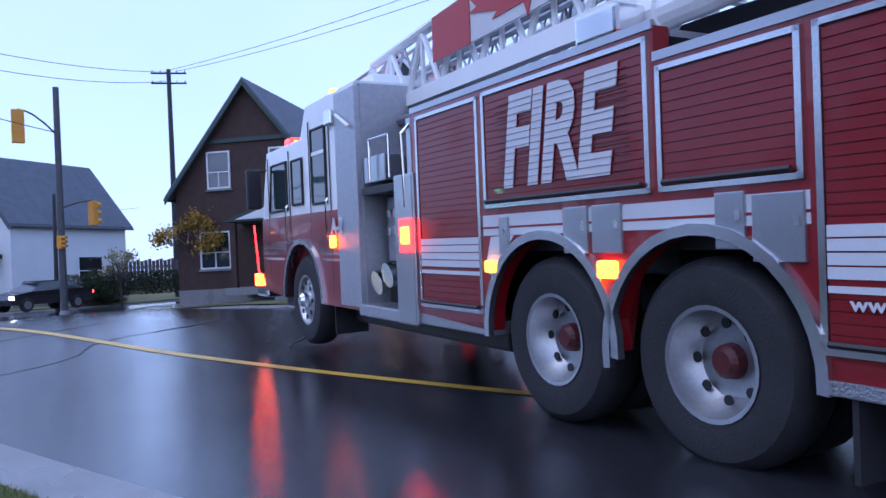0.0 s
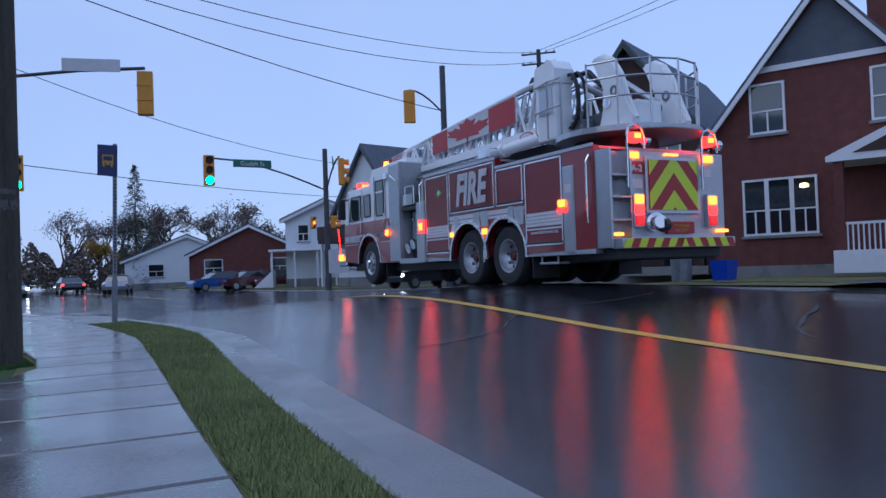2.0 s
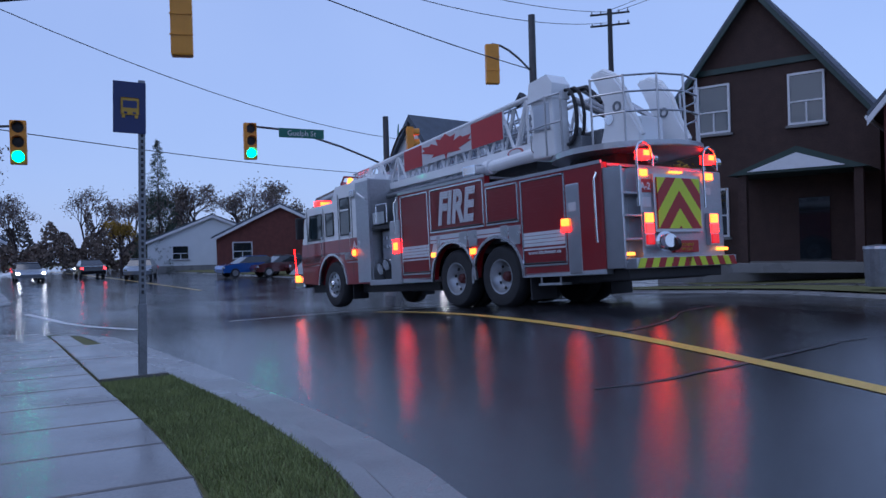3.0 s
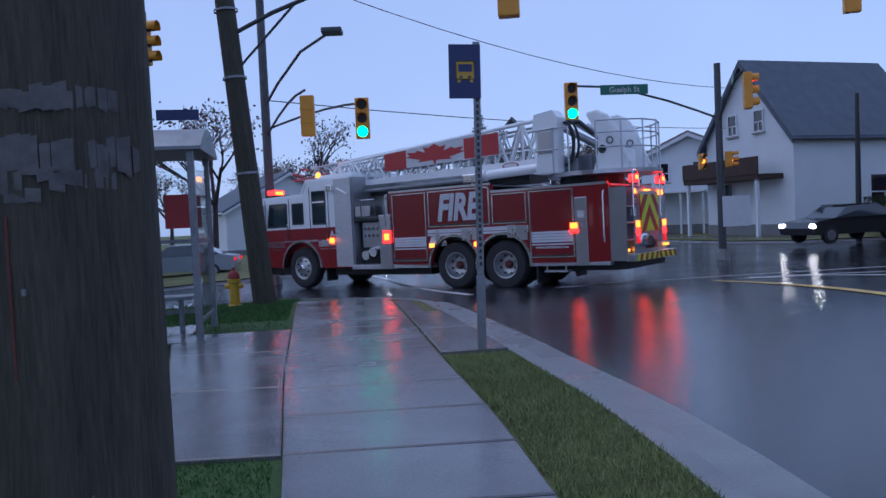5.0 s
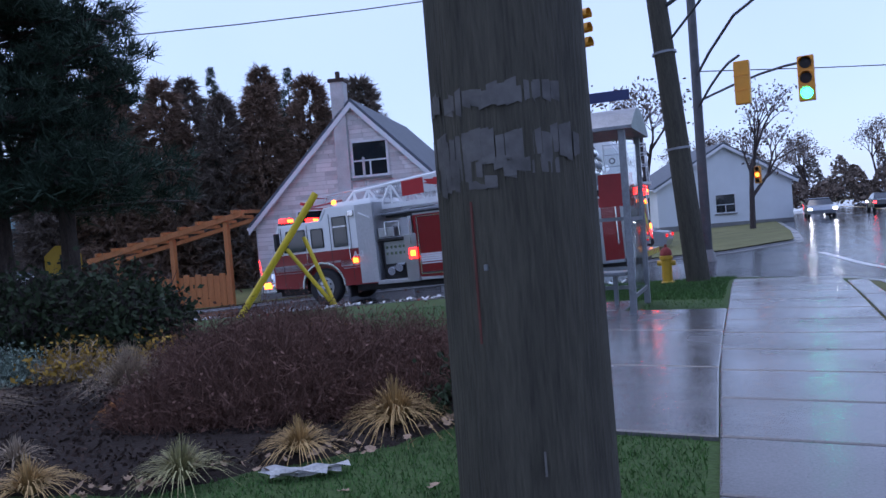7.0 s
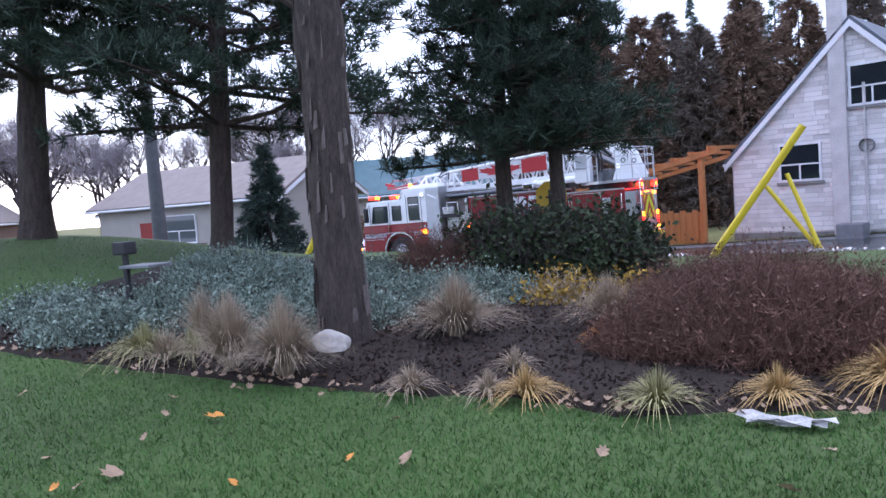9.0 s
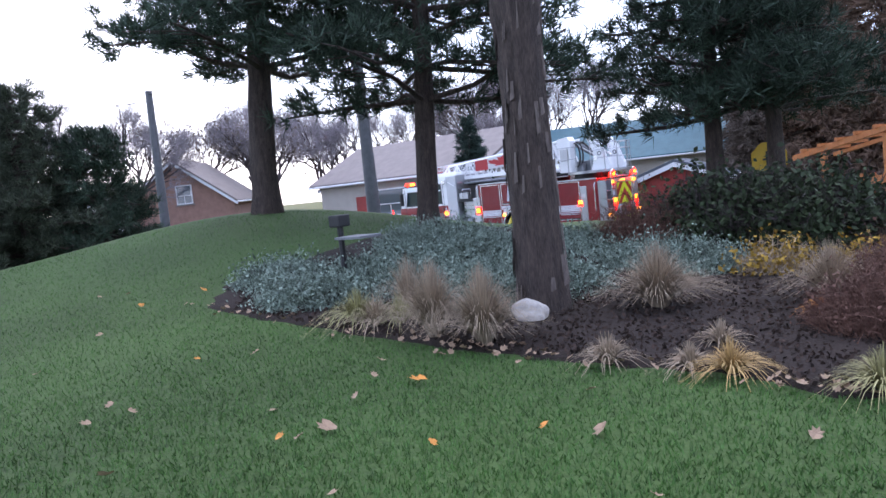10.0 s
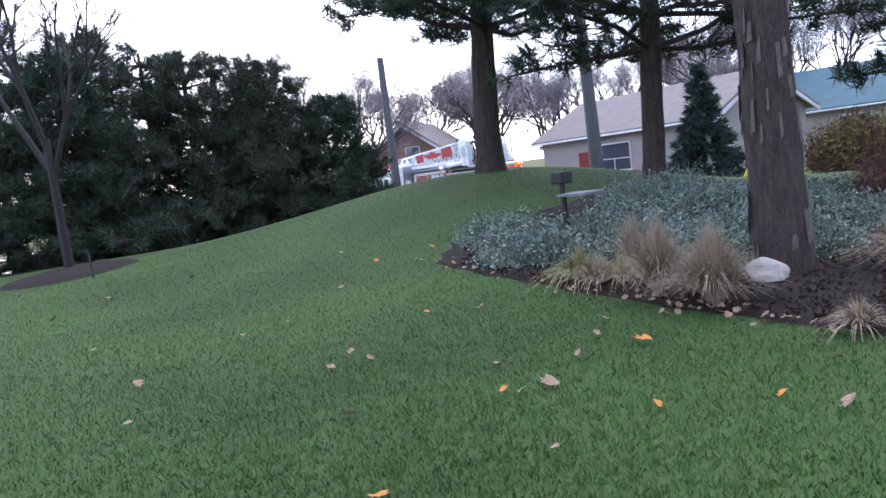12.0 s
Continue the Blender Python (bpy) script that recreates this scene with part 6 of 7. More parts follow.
house(-62, -14, -1.0, 80, 7, 8, 2.4, 4.6, "stucco", "roof_brown", "grey stucco cottage behind pines", [("f", 0.6, 1.0, 0.8, 1.0, "sky")])
house(-74, 10, -1.0, 70, 16, 8, 3.0, 5.6, "brick_tan", "roof_brown", "long brick building behind bare trees", [("f", -3, 1.0, 1.0, 1.2, None), ("f", 3, 1.0, 1.0, 1.2, None)])

# board fence behind the corner
fn = thing("board_fence", pose(27, 30.2, 0.4, 0, 0, -32), "grey weathered board fence", "fence")
for i in range(60):
    part("board", Geo().box(-5 + i * 0.21, 0, 0, -5 + i * 0.21 + 0.19, 0.03, 1.7 + 0.05 * ((i * 7) % 3), 0.004), "fence_wood", fn)
for z in (0.5, 1.3):
    part("rail", Geo().box(-5, 0.03, z, 7.6, 0.08, z + 0.09), "fence_wood", fn)


# ---------------------------------------------------------------- cars
def car(x, y, rz, paint, label, lights=False, tail=False):
    t = thing("car", pose(x, y, road_z(x, y) + (0.14 if x > 15 else 0.0), 0, 0, rz), label, "car", "parked cars")
    prof = [(-2.2, 0.35), (2.15, 0.35), (2.25, 0.6), (2.1, 0.82), (1.2, 0.95), (-1.7, 1.0), (-2.25, 0.92), (-2.3, 0.6)]
    part("body", Geo().prism(prof, "x", -0.88, 0.88), paint, t)
    cab = [(1.15, 0.95), (0.45, 1.38), (-0.9, 1.42), (-1.75, 1.0)]
    g = Geo()
    g.add([(-0.84, 1.15, 0.95), (0.84, 1.15, 0.95), (0.66, 0.45, 1.38), (-0.66, 0.45, 1.38), (-0.66, -0.9, 1.42), (0.66, -0.9, 1.42), (0.84, -1.75, 1.0), (-0.84, -1.75, 1.0)],
          [(0, 1, 2, 3), (3, 2, 5, 4), (4, 5, 6, 7), (1, 6, 5, 2), (0, 3, 4, 7)])
    part("glasshouse", g, "winglass", t)
    part("roof", Geo().box(-0.66, -0.92, 1.40, 0.66, 0.47, 1.45, 0.02), paint, t)
    for sx in (-0.8, 0.8):
        for yy in (-1.35, 1.4):
            w = part("wheel", Geo().spin([(0.2, -.1), (0.31, -.1), (0.33, 0), (0.31, .1), (0.2, .1), (0.0, .08), (0.2, -.1)], (sx, yy, 0.33), n=20), "rubber", t)
            part("rim", Geo().spin([(0.2, 0.11 * (1 if sx > 0 else -1)), (0.0, 0.11 * (1 if sx > 0 else -1))], (sx, yy, 0.33), n=14), "alu", w)
        part("headlight", Geo().box(sx - 0.16, 2.13, 0.62, sx + 0.06, 2.24, 0.76, 0.02), "headlight" if lights else "chrome", t)
        part("tail_lamp", Geo().box(sx - 0.1, -2.33, 0.72, sx + 0.1, -2.25, 0.86, 0.02), "taillight" if tail or lights else "dim_red", t)
    return t


car(16.9, 29.3, 104, "car_black", "black saloon car waiting with its headlights on", True)
car(10.6, 52, 100, "car_blue", "bright blue parked car")
car(12.6, 51, 100, "car_red", "maroon parked car in a driveway")
car(14.6, 50.5, 100, "car_red", "dark red parked car in a driveway")
car(4.0, 58, 170, "car_silver", "silver parked car down the street")
car(19.7, 4.3, -60, "car_black", "black car parked on a driveway", False, True)
for x, y in ((-3.4, 62), (-4.4, 74), (-6.0, 92)):
    car(x, y, 188, "car_silver", "oncoming car with bright headlights", True)
car(0.6, 66, 8, "car_black", "dark car with red tail lamps", False, True)
car(-9.5, 33, 95, "car_silver", "silver car parked beyond the side street")
car(-14.5, 35, 95, "car_silver", "pale car parked beyond the side street")
if True:
    rb = thing("recycling_bin", pose(16.75, 9.4, road_z(16.75, 9.4) + 0.2, 0, 0, 20), "blue plastic recycling box at the kerb", "recycling bin")
    part("tub", Geo().add([(-.3, -.2, 0), (.3, -.2, 0), (.3, .2, 0), (-.3, .2, 0), (-.36, -.25, .55), (.36, -.25, .55), (.36, .25, .55), (-.36, .25, .55)], [(0, 3, 2, 1), (0, 1, 5, 4), (1, 2, 6, 5), (2, 3, 7, 6), (3, 0, 4, 7), (4, 5, 6, 7)]), "blue_bin", rb)
    gb = thing("litter_bin", pose(16.15, 10.4, road_z(16.15, 10.4) + 0.2), "grey metal bin at the kerb", "litter bin")
    part("drum", Geo().tube((0, 0, 0), (0, 0, 0.8), 0.27, 0.3, 18), "steel", gb)
    part("lid", Geo().spin([(0.31, 0.8), (0.3, 0.86), (0.0, 0.9)], (0, 0, 0), "z", 18), "alu", gb)


# ---------------------------------------------------------------- plants
rng = np.random.default_rng(11)


def unit(v):
    return v / np.maximum(np.linalg.norm(v, axis=-1, keepdims=True), 1e-9)


def shards(base, way, length, width, per=1):
    """One thin triangle from each base along its way."""
    k = len(base)
    side = unit(np.cross(way, unit(rng.normal(size=(k, 3)))))
    w = (np.asarray(width) * np.ones(k))[:, None] / 2
    ln = (np.asarray(length) * np.ones(k))[:, None]
    v = np.stack([base - side * w, base + side * w, base + way * ln], 1).reshape(-1, 3)
    return v, np.arange(3 * k).reshape(-1, 3)


def leaves(base, size):
    """One four-cornered leaf at each base, turned at random."""
    k = len(base)
    a = unit(rng.normal(size=(k, 3)))
    b = unit(np.cross(a, unit(rng.normal(size=(k, 3)))))
    s = (np.asarray(size) * rng.uniform(0.6, 1.3, k))[:, None]
    v = np.stack([base - a * s * 0.6, base + b * s * 0.35, base + a * s * 0.6, base - b * s * 0.35], 1).reshape(-1, 3)
    return v, np.arange(4 * k).reshape(-1, 4)


def limb(g, p, q, r0, r1, n=6, bend=0.08, k=3):
    p, q = Vector(p), Vector(q)
    last = p
    for i in range(1, k + 1):
        s = i / k
        m = p.lerp(q, s) + (Vector((random.uniform(-1, 1), random.uniform(-1, 1), random.uniform(-.4, .6))) * bend * (q - p).length * (1 if i < k else 0))
        g.tube(last, m, r0 + (r1 - r0) * (s - 1 / k), r0 + (r1 - r0) * s, n, False)
        last = m


def tuft_cloud(tips, ways, per, length, width, spread=0.9):
    b = np.repeat(tips, per, 0) + rng.normal(size=(len(tips) * per, 3)) * 0.05
    w = unit(np.repeat(ways, per, 0) + rng.normal(size=(len(tips) * per, 3)) * spread)
    return shards(b, w, length * rng.uniform(0.6, 1.2, len(b)), width)


def pine(x, y, h, r, first, label, spread=3.2, tiers=16, material="needle", lean=0.0, dens=1.0, gap=0.0, seed=1, tilt=0.0):
    random.seed(seed)
    t = thing("pine_tree", pose(x, y, land_z(x, y) - 0.08) @ Matrix.Rotation(radians(tilt), 4, "X") @ pose(0, 0, 0, 0, lean, random.uniform(0, 360)), label, "pine tree", "pines")
    g = Geo()
    n, k = 16, 26
    for i in range(k):
        z = h * i / (k - 1)
        rr = r * (1.25 if i == 0 else 1.0) * (1 - 0.72 * z / h)
        wob = 0.05 * math.sin(z * 0.9 + seed)
        for j in range(n):
            a = 2 * math.pi * j / n
            q = rr * (1 + random.uniform(-.07, .07) + 0.05 * math.sin(5 * a + z * 2))
            g.v.append((wob + q * math.cos(a), q * math.sin(a), z))
    g.f += [(i * n + j, i * n + (j + 1) % n, (i + 1) * n + (j + 1) % n, (i + 1) * n + j) for i in range(k - 1) for j in range(n)]
    part("trunk", g, "bark", t, smooth=True)
    limbs, tips, ways = Geo(), [], []
    for i in range(tiers):
        z = first + (h - first) * (i / tiers) ** 0.9
        reach = spread * (1 - 0.75 * (z - first) / (h - first + 0.1)) * random.uniform(0.7, 1.1)
        a0 = random.uniform(0, 6.28)
        for j in range(5):
            a = a0 + j * 1.256 + random.uniform(-.35, .35)
            if random.random() < gap:
                continue
            ln = reach * random.uniform(0.65, 1.1)
            d = Vector((math.cos(a), math.sin(a), random.uniform(-.15, .28)))
            p, q = Vector((0, 0, z)), Vector((0, 0, z)) + d * ln
            limb(limbs, p, q, 0.05 * r / 0.25 + 0.015, 0.015, 5)
            m = max(3, int(ln * 3.2 * dens))
            for s in range(m):
                f = 0.3 + 0.7 * (s + random.random()) / m
                b = p.lerp(q, f)
                for u in range(2):
                    side = Vector((-d.y, d.x, 0)) * random.uniform(-1, 1) * ln * 0.28 + Vector((0, 0, random.uniform(-.1, .28)))
                    e = b + side + d * random.uniform(0, 0.25)
                    if random.random() < 0.4:
                        limbs.tube(b, e, 0.012, 0.006, 4, False)
                    tips.append(tuple(e))
                    ways.append(tuple((side.normalized() * 0.6 + d * 0.6 + Vector((0, 0, 0.55))).normalized()))
    part("bough_mass", limbs, "bark", t)["kind"] = "stuff"
    part("needles", tuft_cloud(np.array(tips), np.array(ways), 44, 0.28, 0.022), material, t)
    return t


def spruce(x, y, h, w, label, material="spruce", seed=2, name="spruce_tree", full=0.85, per=9, ln=0.24, wd=0.035):
    random.seed(seed)
    t = thing(name, pose(x, y, base_z(x, y) - 0.05), label, "spruce tree", "spruces")
    part("trunk", Geo().tube((0, 0, 0), (0, 0, h * 0.97), 0.14, 0.015, 8), "bark_grey", t)
    tips, ways = [], []
    n = int(h * 7)
    for i in range(n):
        f = i / n
        z = 0.25 + (h - 0.3) * f
        rad = w * (1 - f) ** full * random.uniform(0.75, 1.12)
        for j in range(max(4, int(13 * (1 - f)) + 3)):
            a = random.uniform(0, 6.28)
            for s in (0.45, 0.75, 1.0):
                rr = rad * s
                tips.append((rr * math.cos(a), rr * math.sin(a), z - rr * 0.22))
                ways.append((math.cos(a), math.sin(a), -0.1))
    part("needles", tuft_cloud(np.array(tips), unit(np.array(ways)), per, ln, wd, 0.55), material, t)
    return t


def bare_tree(x, y, h, label, seed, material="far_twig", twig=0.02, spread=0.75, leafy=0, leafmat="far_leaf", trunk=0.16, z=None, depth=5, wood="bark_grey"):
    random.seed(seed)
    t = thing("bare_tree", pose(x, y, (base_z(x, y) if z is None else z) - 0.05), label, "bare tree", "bare trees")
    g, tw, ends = Geo(), Geo(), []

    def grow(p, d, ln, r, k):
        q = p + d * ln
        (g if k > 1 else tw).tube(p, q, r, r * 0.7, 6 if k > 2 else 3, False)
        if k == 0:
            ends.append(tuple(q))
            return
        for _ in range(3 if k > 1 else 4):
            nd = (d + Vector((random.gauss(0, 1), random.gauss(0, 1), random.gauss(0.25, .6))) * spread * 0.62).normalized()
            grow(p.lerp(q, random.uniform(0.65, 1.0)), nd, ln * random.uniform(0.58, 0.82), max(r * 0.62, twig * 0.35), k - 1)

    grow(Vector((0, 0, 0)), Vector((0.03, 0.02, 1)), h * 0.3, trunk, depth)
    part("trunk", g, wood, t)
    part("twig_mass", tw, material, t)["kind"] = "stuff"
    if depth > 5 and twig > 0.015:
        e = np.array(ends)
        part("twig_haze", tuft_cloud(e, unit(e - np.array([0, 0, h * 0.25])), 4, h * 0.085, 0.015, 0.8), material, t)["kind"] = "stuff"
    if leafy:
        e = np.array(ends)
        part("leaves", leaves(np.repeat(e, leafy, 0) + rng.normal(size=(len(e) * leafy, 3)) * h * 0.03, h * 0.012 + 0.06), leafmat, t)
    return t


def shrub(name, x, y, w, d, h, label, material, twigs=900, leaf=0, leafmat=None, lean=0.35, seed=3, zf=land_z, thick=0.012, size=0.06):
    """A mass of fine stems, with leaves where it has them."""
    r = np.random.default_rng(seed)
    t = thing(name, pose(x, y, 0), label, "shrub", "shrubs")
    a, q = r.uniform(0, 6.283, twigs), np.sqrt(r.uniform(0, 1, twigs))
    px, py = q * np.cos(a) * w / 2, q * np.sin(a) * d / 2
    top = h * (1 - 0.75 * q ** 2.2) * r.uniform(0.75, 1.15, twigs)
    z0 = np.array([zf(x + u, y + v) for u, v in zip(px, py)])
    base = np.stack([px * 0.8, py * 0.8, z0], 1)
    way = unit(np.stack([px / w + r.normal(0, lean, twigs), py / d + r.normal(0, lean, twigs), np.ones(twigs) * 1.1], 1))
    v1, f1 = shards(base, way, top, thick * 1.6)
    mid_ = base + way * (top * r.uniform(0.35, 0.95, twigs))[:, None]
    k = 3
    b2 = np.repeat(mid_, k, 0)
    w2 = unit(np.repeat(way, k, 0) * 0.6 + r.normal(size=(twigs * k, 3)) * 0.7)
    v2, f2 = shards(b2, w2, h * 0.28 * r.uniform(0.5, 1.1, twigs * k), thick)
    part("stem_mass", (np.concatenate([v1, v2]), np.concatenate([f1, f2 + len(v1)])), material, t)
    if leaf:
        e = np.repeat(base + way * (top * r.uniform(0.3, 1.0, twigs))[:, None], leaf, 0)
        part("leaves", leaves(e + r.normal(size=e.shape) * 0.09, size), leafmat, t)
    return t


def tussock(x, y, r0, h, material, label, blades=420, droop=0.55, seed=1, width=0.009):
    """Arching blades from one crown, each of three pieces."""
    r = np.random.default_rng(seed)
    t = thing("ornamental_grass", pose(x, y, land_z(x, y) + 0.03), label, "ornamental grass", "ornamental grasses")
    a = r.uniform(0, 6.283, blades)
    out = np.abs(r.normal(0, 1, blades)).clip(0.05, 1.8) * r0 * 0.75
    hh = h * r.uniform(0.6, 1.1, blades)
    c = np.stack([np.cos(a), np.sin(a), 0 * a], 1)
    side = np.stack([-np.sin(a), np.cos(a), 0 * a], 1)
    base = c * (0.12 * r0) * r.uniform(0, 1, blades)[:, None]
    vs, fs, n = [], [], 5
    for k in range(n):
        s = k / (n - 1)
        p = base + c * (out * s ** 1.5)[:, None]
        p[:, 2] = hh * (s - droop * s ** 3 * (out / r0))
        w = width * (1 - 0.85 * s)
        vs += [p - side * w, p + side * w]
    v = np.stack(vs, 1).reshape(-1, 3)
    i = np.arange(blades)[:, None] * 2 * n
    f = np.concatenate([i + np.array([[2 * k, 2 * k + 1, 2 * k + 3, 2 * k + 2]]) for k in range(n - 1)])
    part("blades", (v, f), material, t)
    return t


# the near trunk and its boulder
random.seed(5)
nt = thing("pine_tree", pose(-5.85, 2.25, land_z(-5.85, 2.25) - 0.1, 0, -0.5, 0), "tall pine with a bare scarred brown trunk", "pine tree")
g = Geo()
n, k = 26, 40
for i in range(k):
    z = 9.0 * i / (k - 1)
    rr = 0.215 * (1 + 0.3 * math.exp(-z * 3)) * (1 - 0.035 * z) * (1 + 0.16 * math.exp(-((z - 2.85) / 0.3) ** 2))
    for j in range(n):
        a = 2 * math.pi * j / n
        q = rr * (1 + 0.045 * math.sin(9 * a + 1.3 * math.sin(z * 2.2)) + random.uniform(-.035, .035))
        g.v.append((q * math.cos(a), q * math.sin(a), z))
g.f += [(i * n + j, i * n + (j + 1) % n, (i + 1) * n + (j + 1) % n, (i + 1) * n + j) for i in range(k - 1) for j in range(n)]
part("trunk", g, "bark", nt, smooth=True)
flakes = Geo()
for _ in range(110):
    z, a = random.uniform(0.1, 4.0), random.uniform(0, 6.28)
    rr = 0.222 * (1 + 0.26 * math.exp(-z * 3)) * (1 - 0.035 * z)
    w, hh = random.uniform(0.008, 0.026) / rr, random.uniform(0.1, 0.34)
    o = random.uniform(0.004, 0.016)
    flakes.add([((rr + o) * math.cos(a - w), (rr + o) * math.sin(a - w), z), ((rr + o + .01) * math.cos(a + w), (rr + o + .01) * math.sin(a + w), z + 0.02), ((rr + o) * math.cos(a + w), (rr + o) * math.sin(a + w), z + hh), ((rr - 0.01) * math.cos(a - w * .5), (rr - 0.01) * math.sin(a - w * .5), z + hh)], [(0, 1, 2, 3)])
part("loose_bark", flakes, "bark_pale", nt)
lb = Geo()
for z, a, ln, up in ((3.0, 1.3, 2.2, 1.5), (3.05, 4.2, 2.2, 1.6), (3.3, 2.6, 1.8, 1.2), (4.2, 5.6, 2.4, 0.6), (4.6, 0.4, 2.4, 0.5)):
    limb(lb, (0, 0, z), (ln * math.cos(a), ln * math.sin(a), z + up), 0.09, 0.03, 8)
part("limbs", lb, "bark", nt)
tp = np.array([(2.4 * math.cos(a) * s, 2.4 * math.sin(a) * s, 4.4 + random.uniform(0, 4)) for a, s in [(random.uniform(0, 6.28), random.uniform(.3, 1.2)) for _ in range(320)]])
part("needles", tuft_cloud(tp, unit(tp - np.array([0, 0, 3.5])), 30, 0.27, 0.022), "needle", nt)
rk = thing("boulder", pose(-5.45, 2.0, land_z(-5.45, 2.0) + 0.04, 0, 0, 25) @ Matrix.Scale(0.86, 4), "pale rounded boulder at the foot of a trunk", "boulder")
bm = bmesh.new()
bmesh.ops.create_icosphere(bm, subdivisions=4, radius=1)
for v in bm.verts:
    s = 1 + 0.3 * noise.noise(v.co * 1.3) + 0.05 * noise.noise(v.co * 4)
    v.co = Vector((v.co.x * 0.19 * s, v.co.y * 0.15 * s, max(-0.05, v.co.z * 0.14 * s) + 0.07))
gg = Geo().add([v.co for v in bm.verts], [[q.index for q in f.verts] for f in bm.faces])
bm.free()
part("rock", gg, "stone", rk, smooth=True)

pine(-13.7, -0.45, 10.5, 0.25, 2.7, "tall dark pine on the mound", 4.1, 20, lean=-1, dens=1.6, gap=0.05, seed=21, tilt=-6)
pine(-12.2, 2.3, 10.5, 0.19, 2.2, "dark pine with a straight bare trunk", 3.8, 20, lean=0, dens=1.6, gap=0.05, seed=22, tilt=-4)
pine(-11.3, 7.2, 9.5, 0.16, 2.0, "bushy dark pine behind shrubs", 2.3, 22, lean=0, dens=1.4, seed=23)
pine(-10.8, 8.1, 9.0, 0.15, 2.1, "bushy dark pine behind shrubs", 2.1, 20, lean=2, dens=1.3, seed=26)
for i, (x, y, h, s) in enumerate(((-21.0, -5.0, 4.3, 2.2), (-20.6, -6.8, 5.5, 2.6), (-19.6, -8.6, 5.6, 2.7), (-20.5, -10.2, 6.2, 2.9), (-18.0, -10.6, 5.9, 2.8), (-17.2, -12.6, 6.2, 2.9), (-16.2, -10.2, 4.8, 2.4), (-22.3, -7.8, 6.0, 2.6), (-15.2, -13.4, 6.0, 2.8))):
    pine(x, y, h, 0.14, 0.25, "dense low pine in a dark thicket", s, 15, material="thicket" if i % 3 else "needle", dens=1.5, seed=31 + i)
for i, (x, y, h, w) in enumerate(((-35.3, 8.4, 5.7, 1.8), )):
    spruce(x, y, h, w, "blue-green spruce beside a bungalow", seed=41, per=22, ln=0.34, wd=0.05)
for i, (x, y, h, w) in enumerate(((-32.5, 32.5, 13.0, 1.9), (-29.8, 36, 13.0, 2.6))):
    spruce(x, y, h, w, "tall dark spruce behind the white house", "needle", seed=44 + i)
spruce(6.9, 79, 13, 3, "tall dark spruce above rooftops", "needle", seed=47)
spruce(21.5, 33.2, 2.2, 0.9, "small clipped cedar by a hedge", "yew", seed=48, name="cedar")
spruce(22.9, 33.9, 2.4, 0.9, "small clipped cedar by a hedge", "yew", seed=49, name="cedar")
hd = thing("hedge", pose(22.5, 31.6, 0.2, 0, 0, -28), "clipped dark green hedge", "hedge")
hp = rng.uniform((-3, -0.6, 0), (3, 0.6, 1.3), (9000, 3))
part("leaves", leaves(hp, 0.09), "yew", hd)

# rusty conifers behind the white house
for i, (x, y, h, w, mt) in enumerate(((-37.5, 25.5, 12.5, 2.6, "far_leaf"), (-35.3, 27.4, 13, 2.8, "needle_brown"), (-33.2, 29.4, 12, 2.6, "needle_brown"), (-31, 31.5, 11, 2.6, "far_leaf"), (-29.5, 33, 11.5, 2.7, "needle_brown"), (-27.5, 35, 12, 2.8, "needle_brown"),
                                      (-25, 36.5, 11.5, 2.8, "far_leaf"), (-43, 34, 14, 3.2, "needle_brown"), (-39.5, 37, 14, 3.2, "far_leaf"), (-35.5, 40, 14.5, 3.2, "needle_brown"), (-41, 29, 13, 2.8, "far_leaf"))):
    spruce(x, y, h, w, "tall rusty conifer in a dark thicket", mt, seed=60 + i, name="larch_tree", full=0.5, per=15, ln=0.55, wd=0.085)
for i, (x, y, h) in enumerate(((-14, 38, 10), (-10, 40, 11), (-18, 42, 11), (-6, 48, 9))):
    bare_tree(x, y, h, "bare tree with a few brown leaves", 70 + i, leafy=2, trunk=0.18)
for i, (x, y, h) in enumerate(((-49, -2, 10), (-60, 2, 12), (-53, -11, 11), (-56, 14, 12), (-66, 6, 13), (-60, 9, 12), (-68, -8, 13), (-58, 3, 11), (-75, -3, 15), (-72, -14, 14), (-50, 14, 9), (-70, -20, 15), (-64, 16, 14), (-54, 30, 13), (-60, 24, 13), (-47, 38, 13), (-64, -3, 13), (-58, -19, 12), (-66, -26, 14), (-56, 19, 12))):
    bare_tree(x, y, h, "bare grey-brown tree along the side street", 80 + i, leafy=0 if i % 3 else 1, trunk=0.2, depth=6)
for i, (x, y, h) in enumerate(((5, 95, 11), (11, 88, 12), (15, 80, 11), (19, 84, 12), (0, 110, 13), (9, 104, 12), (-8, 110, 12), (-14, 96, 11), (-18, 88, 11), (-12, 74, 10), (24, 74, 10), (29, 64, 9), (-22, 70, 11))):
    bare_tree(x, y, h, "autumn street tree with thin brown foliage", 100 + i, leafy=9 if i % 2 else 5, trunk=0.22)
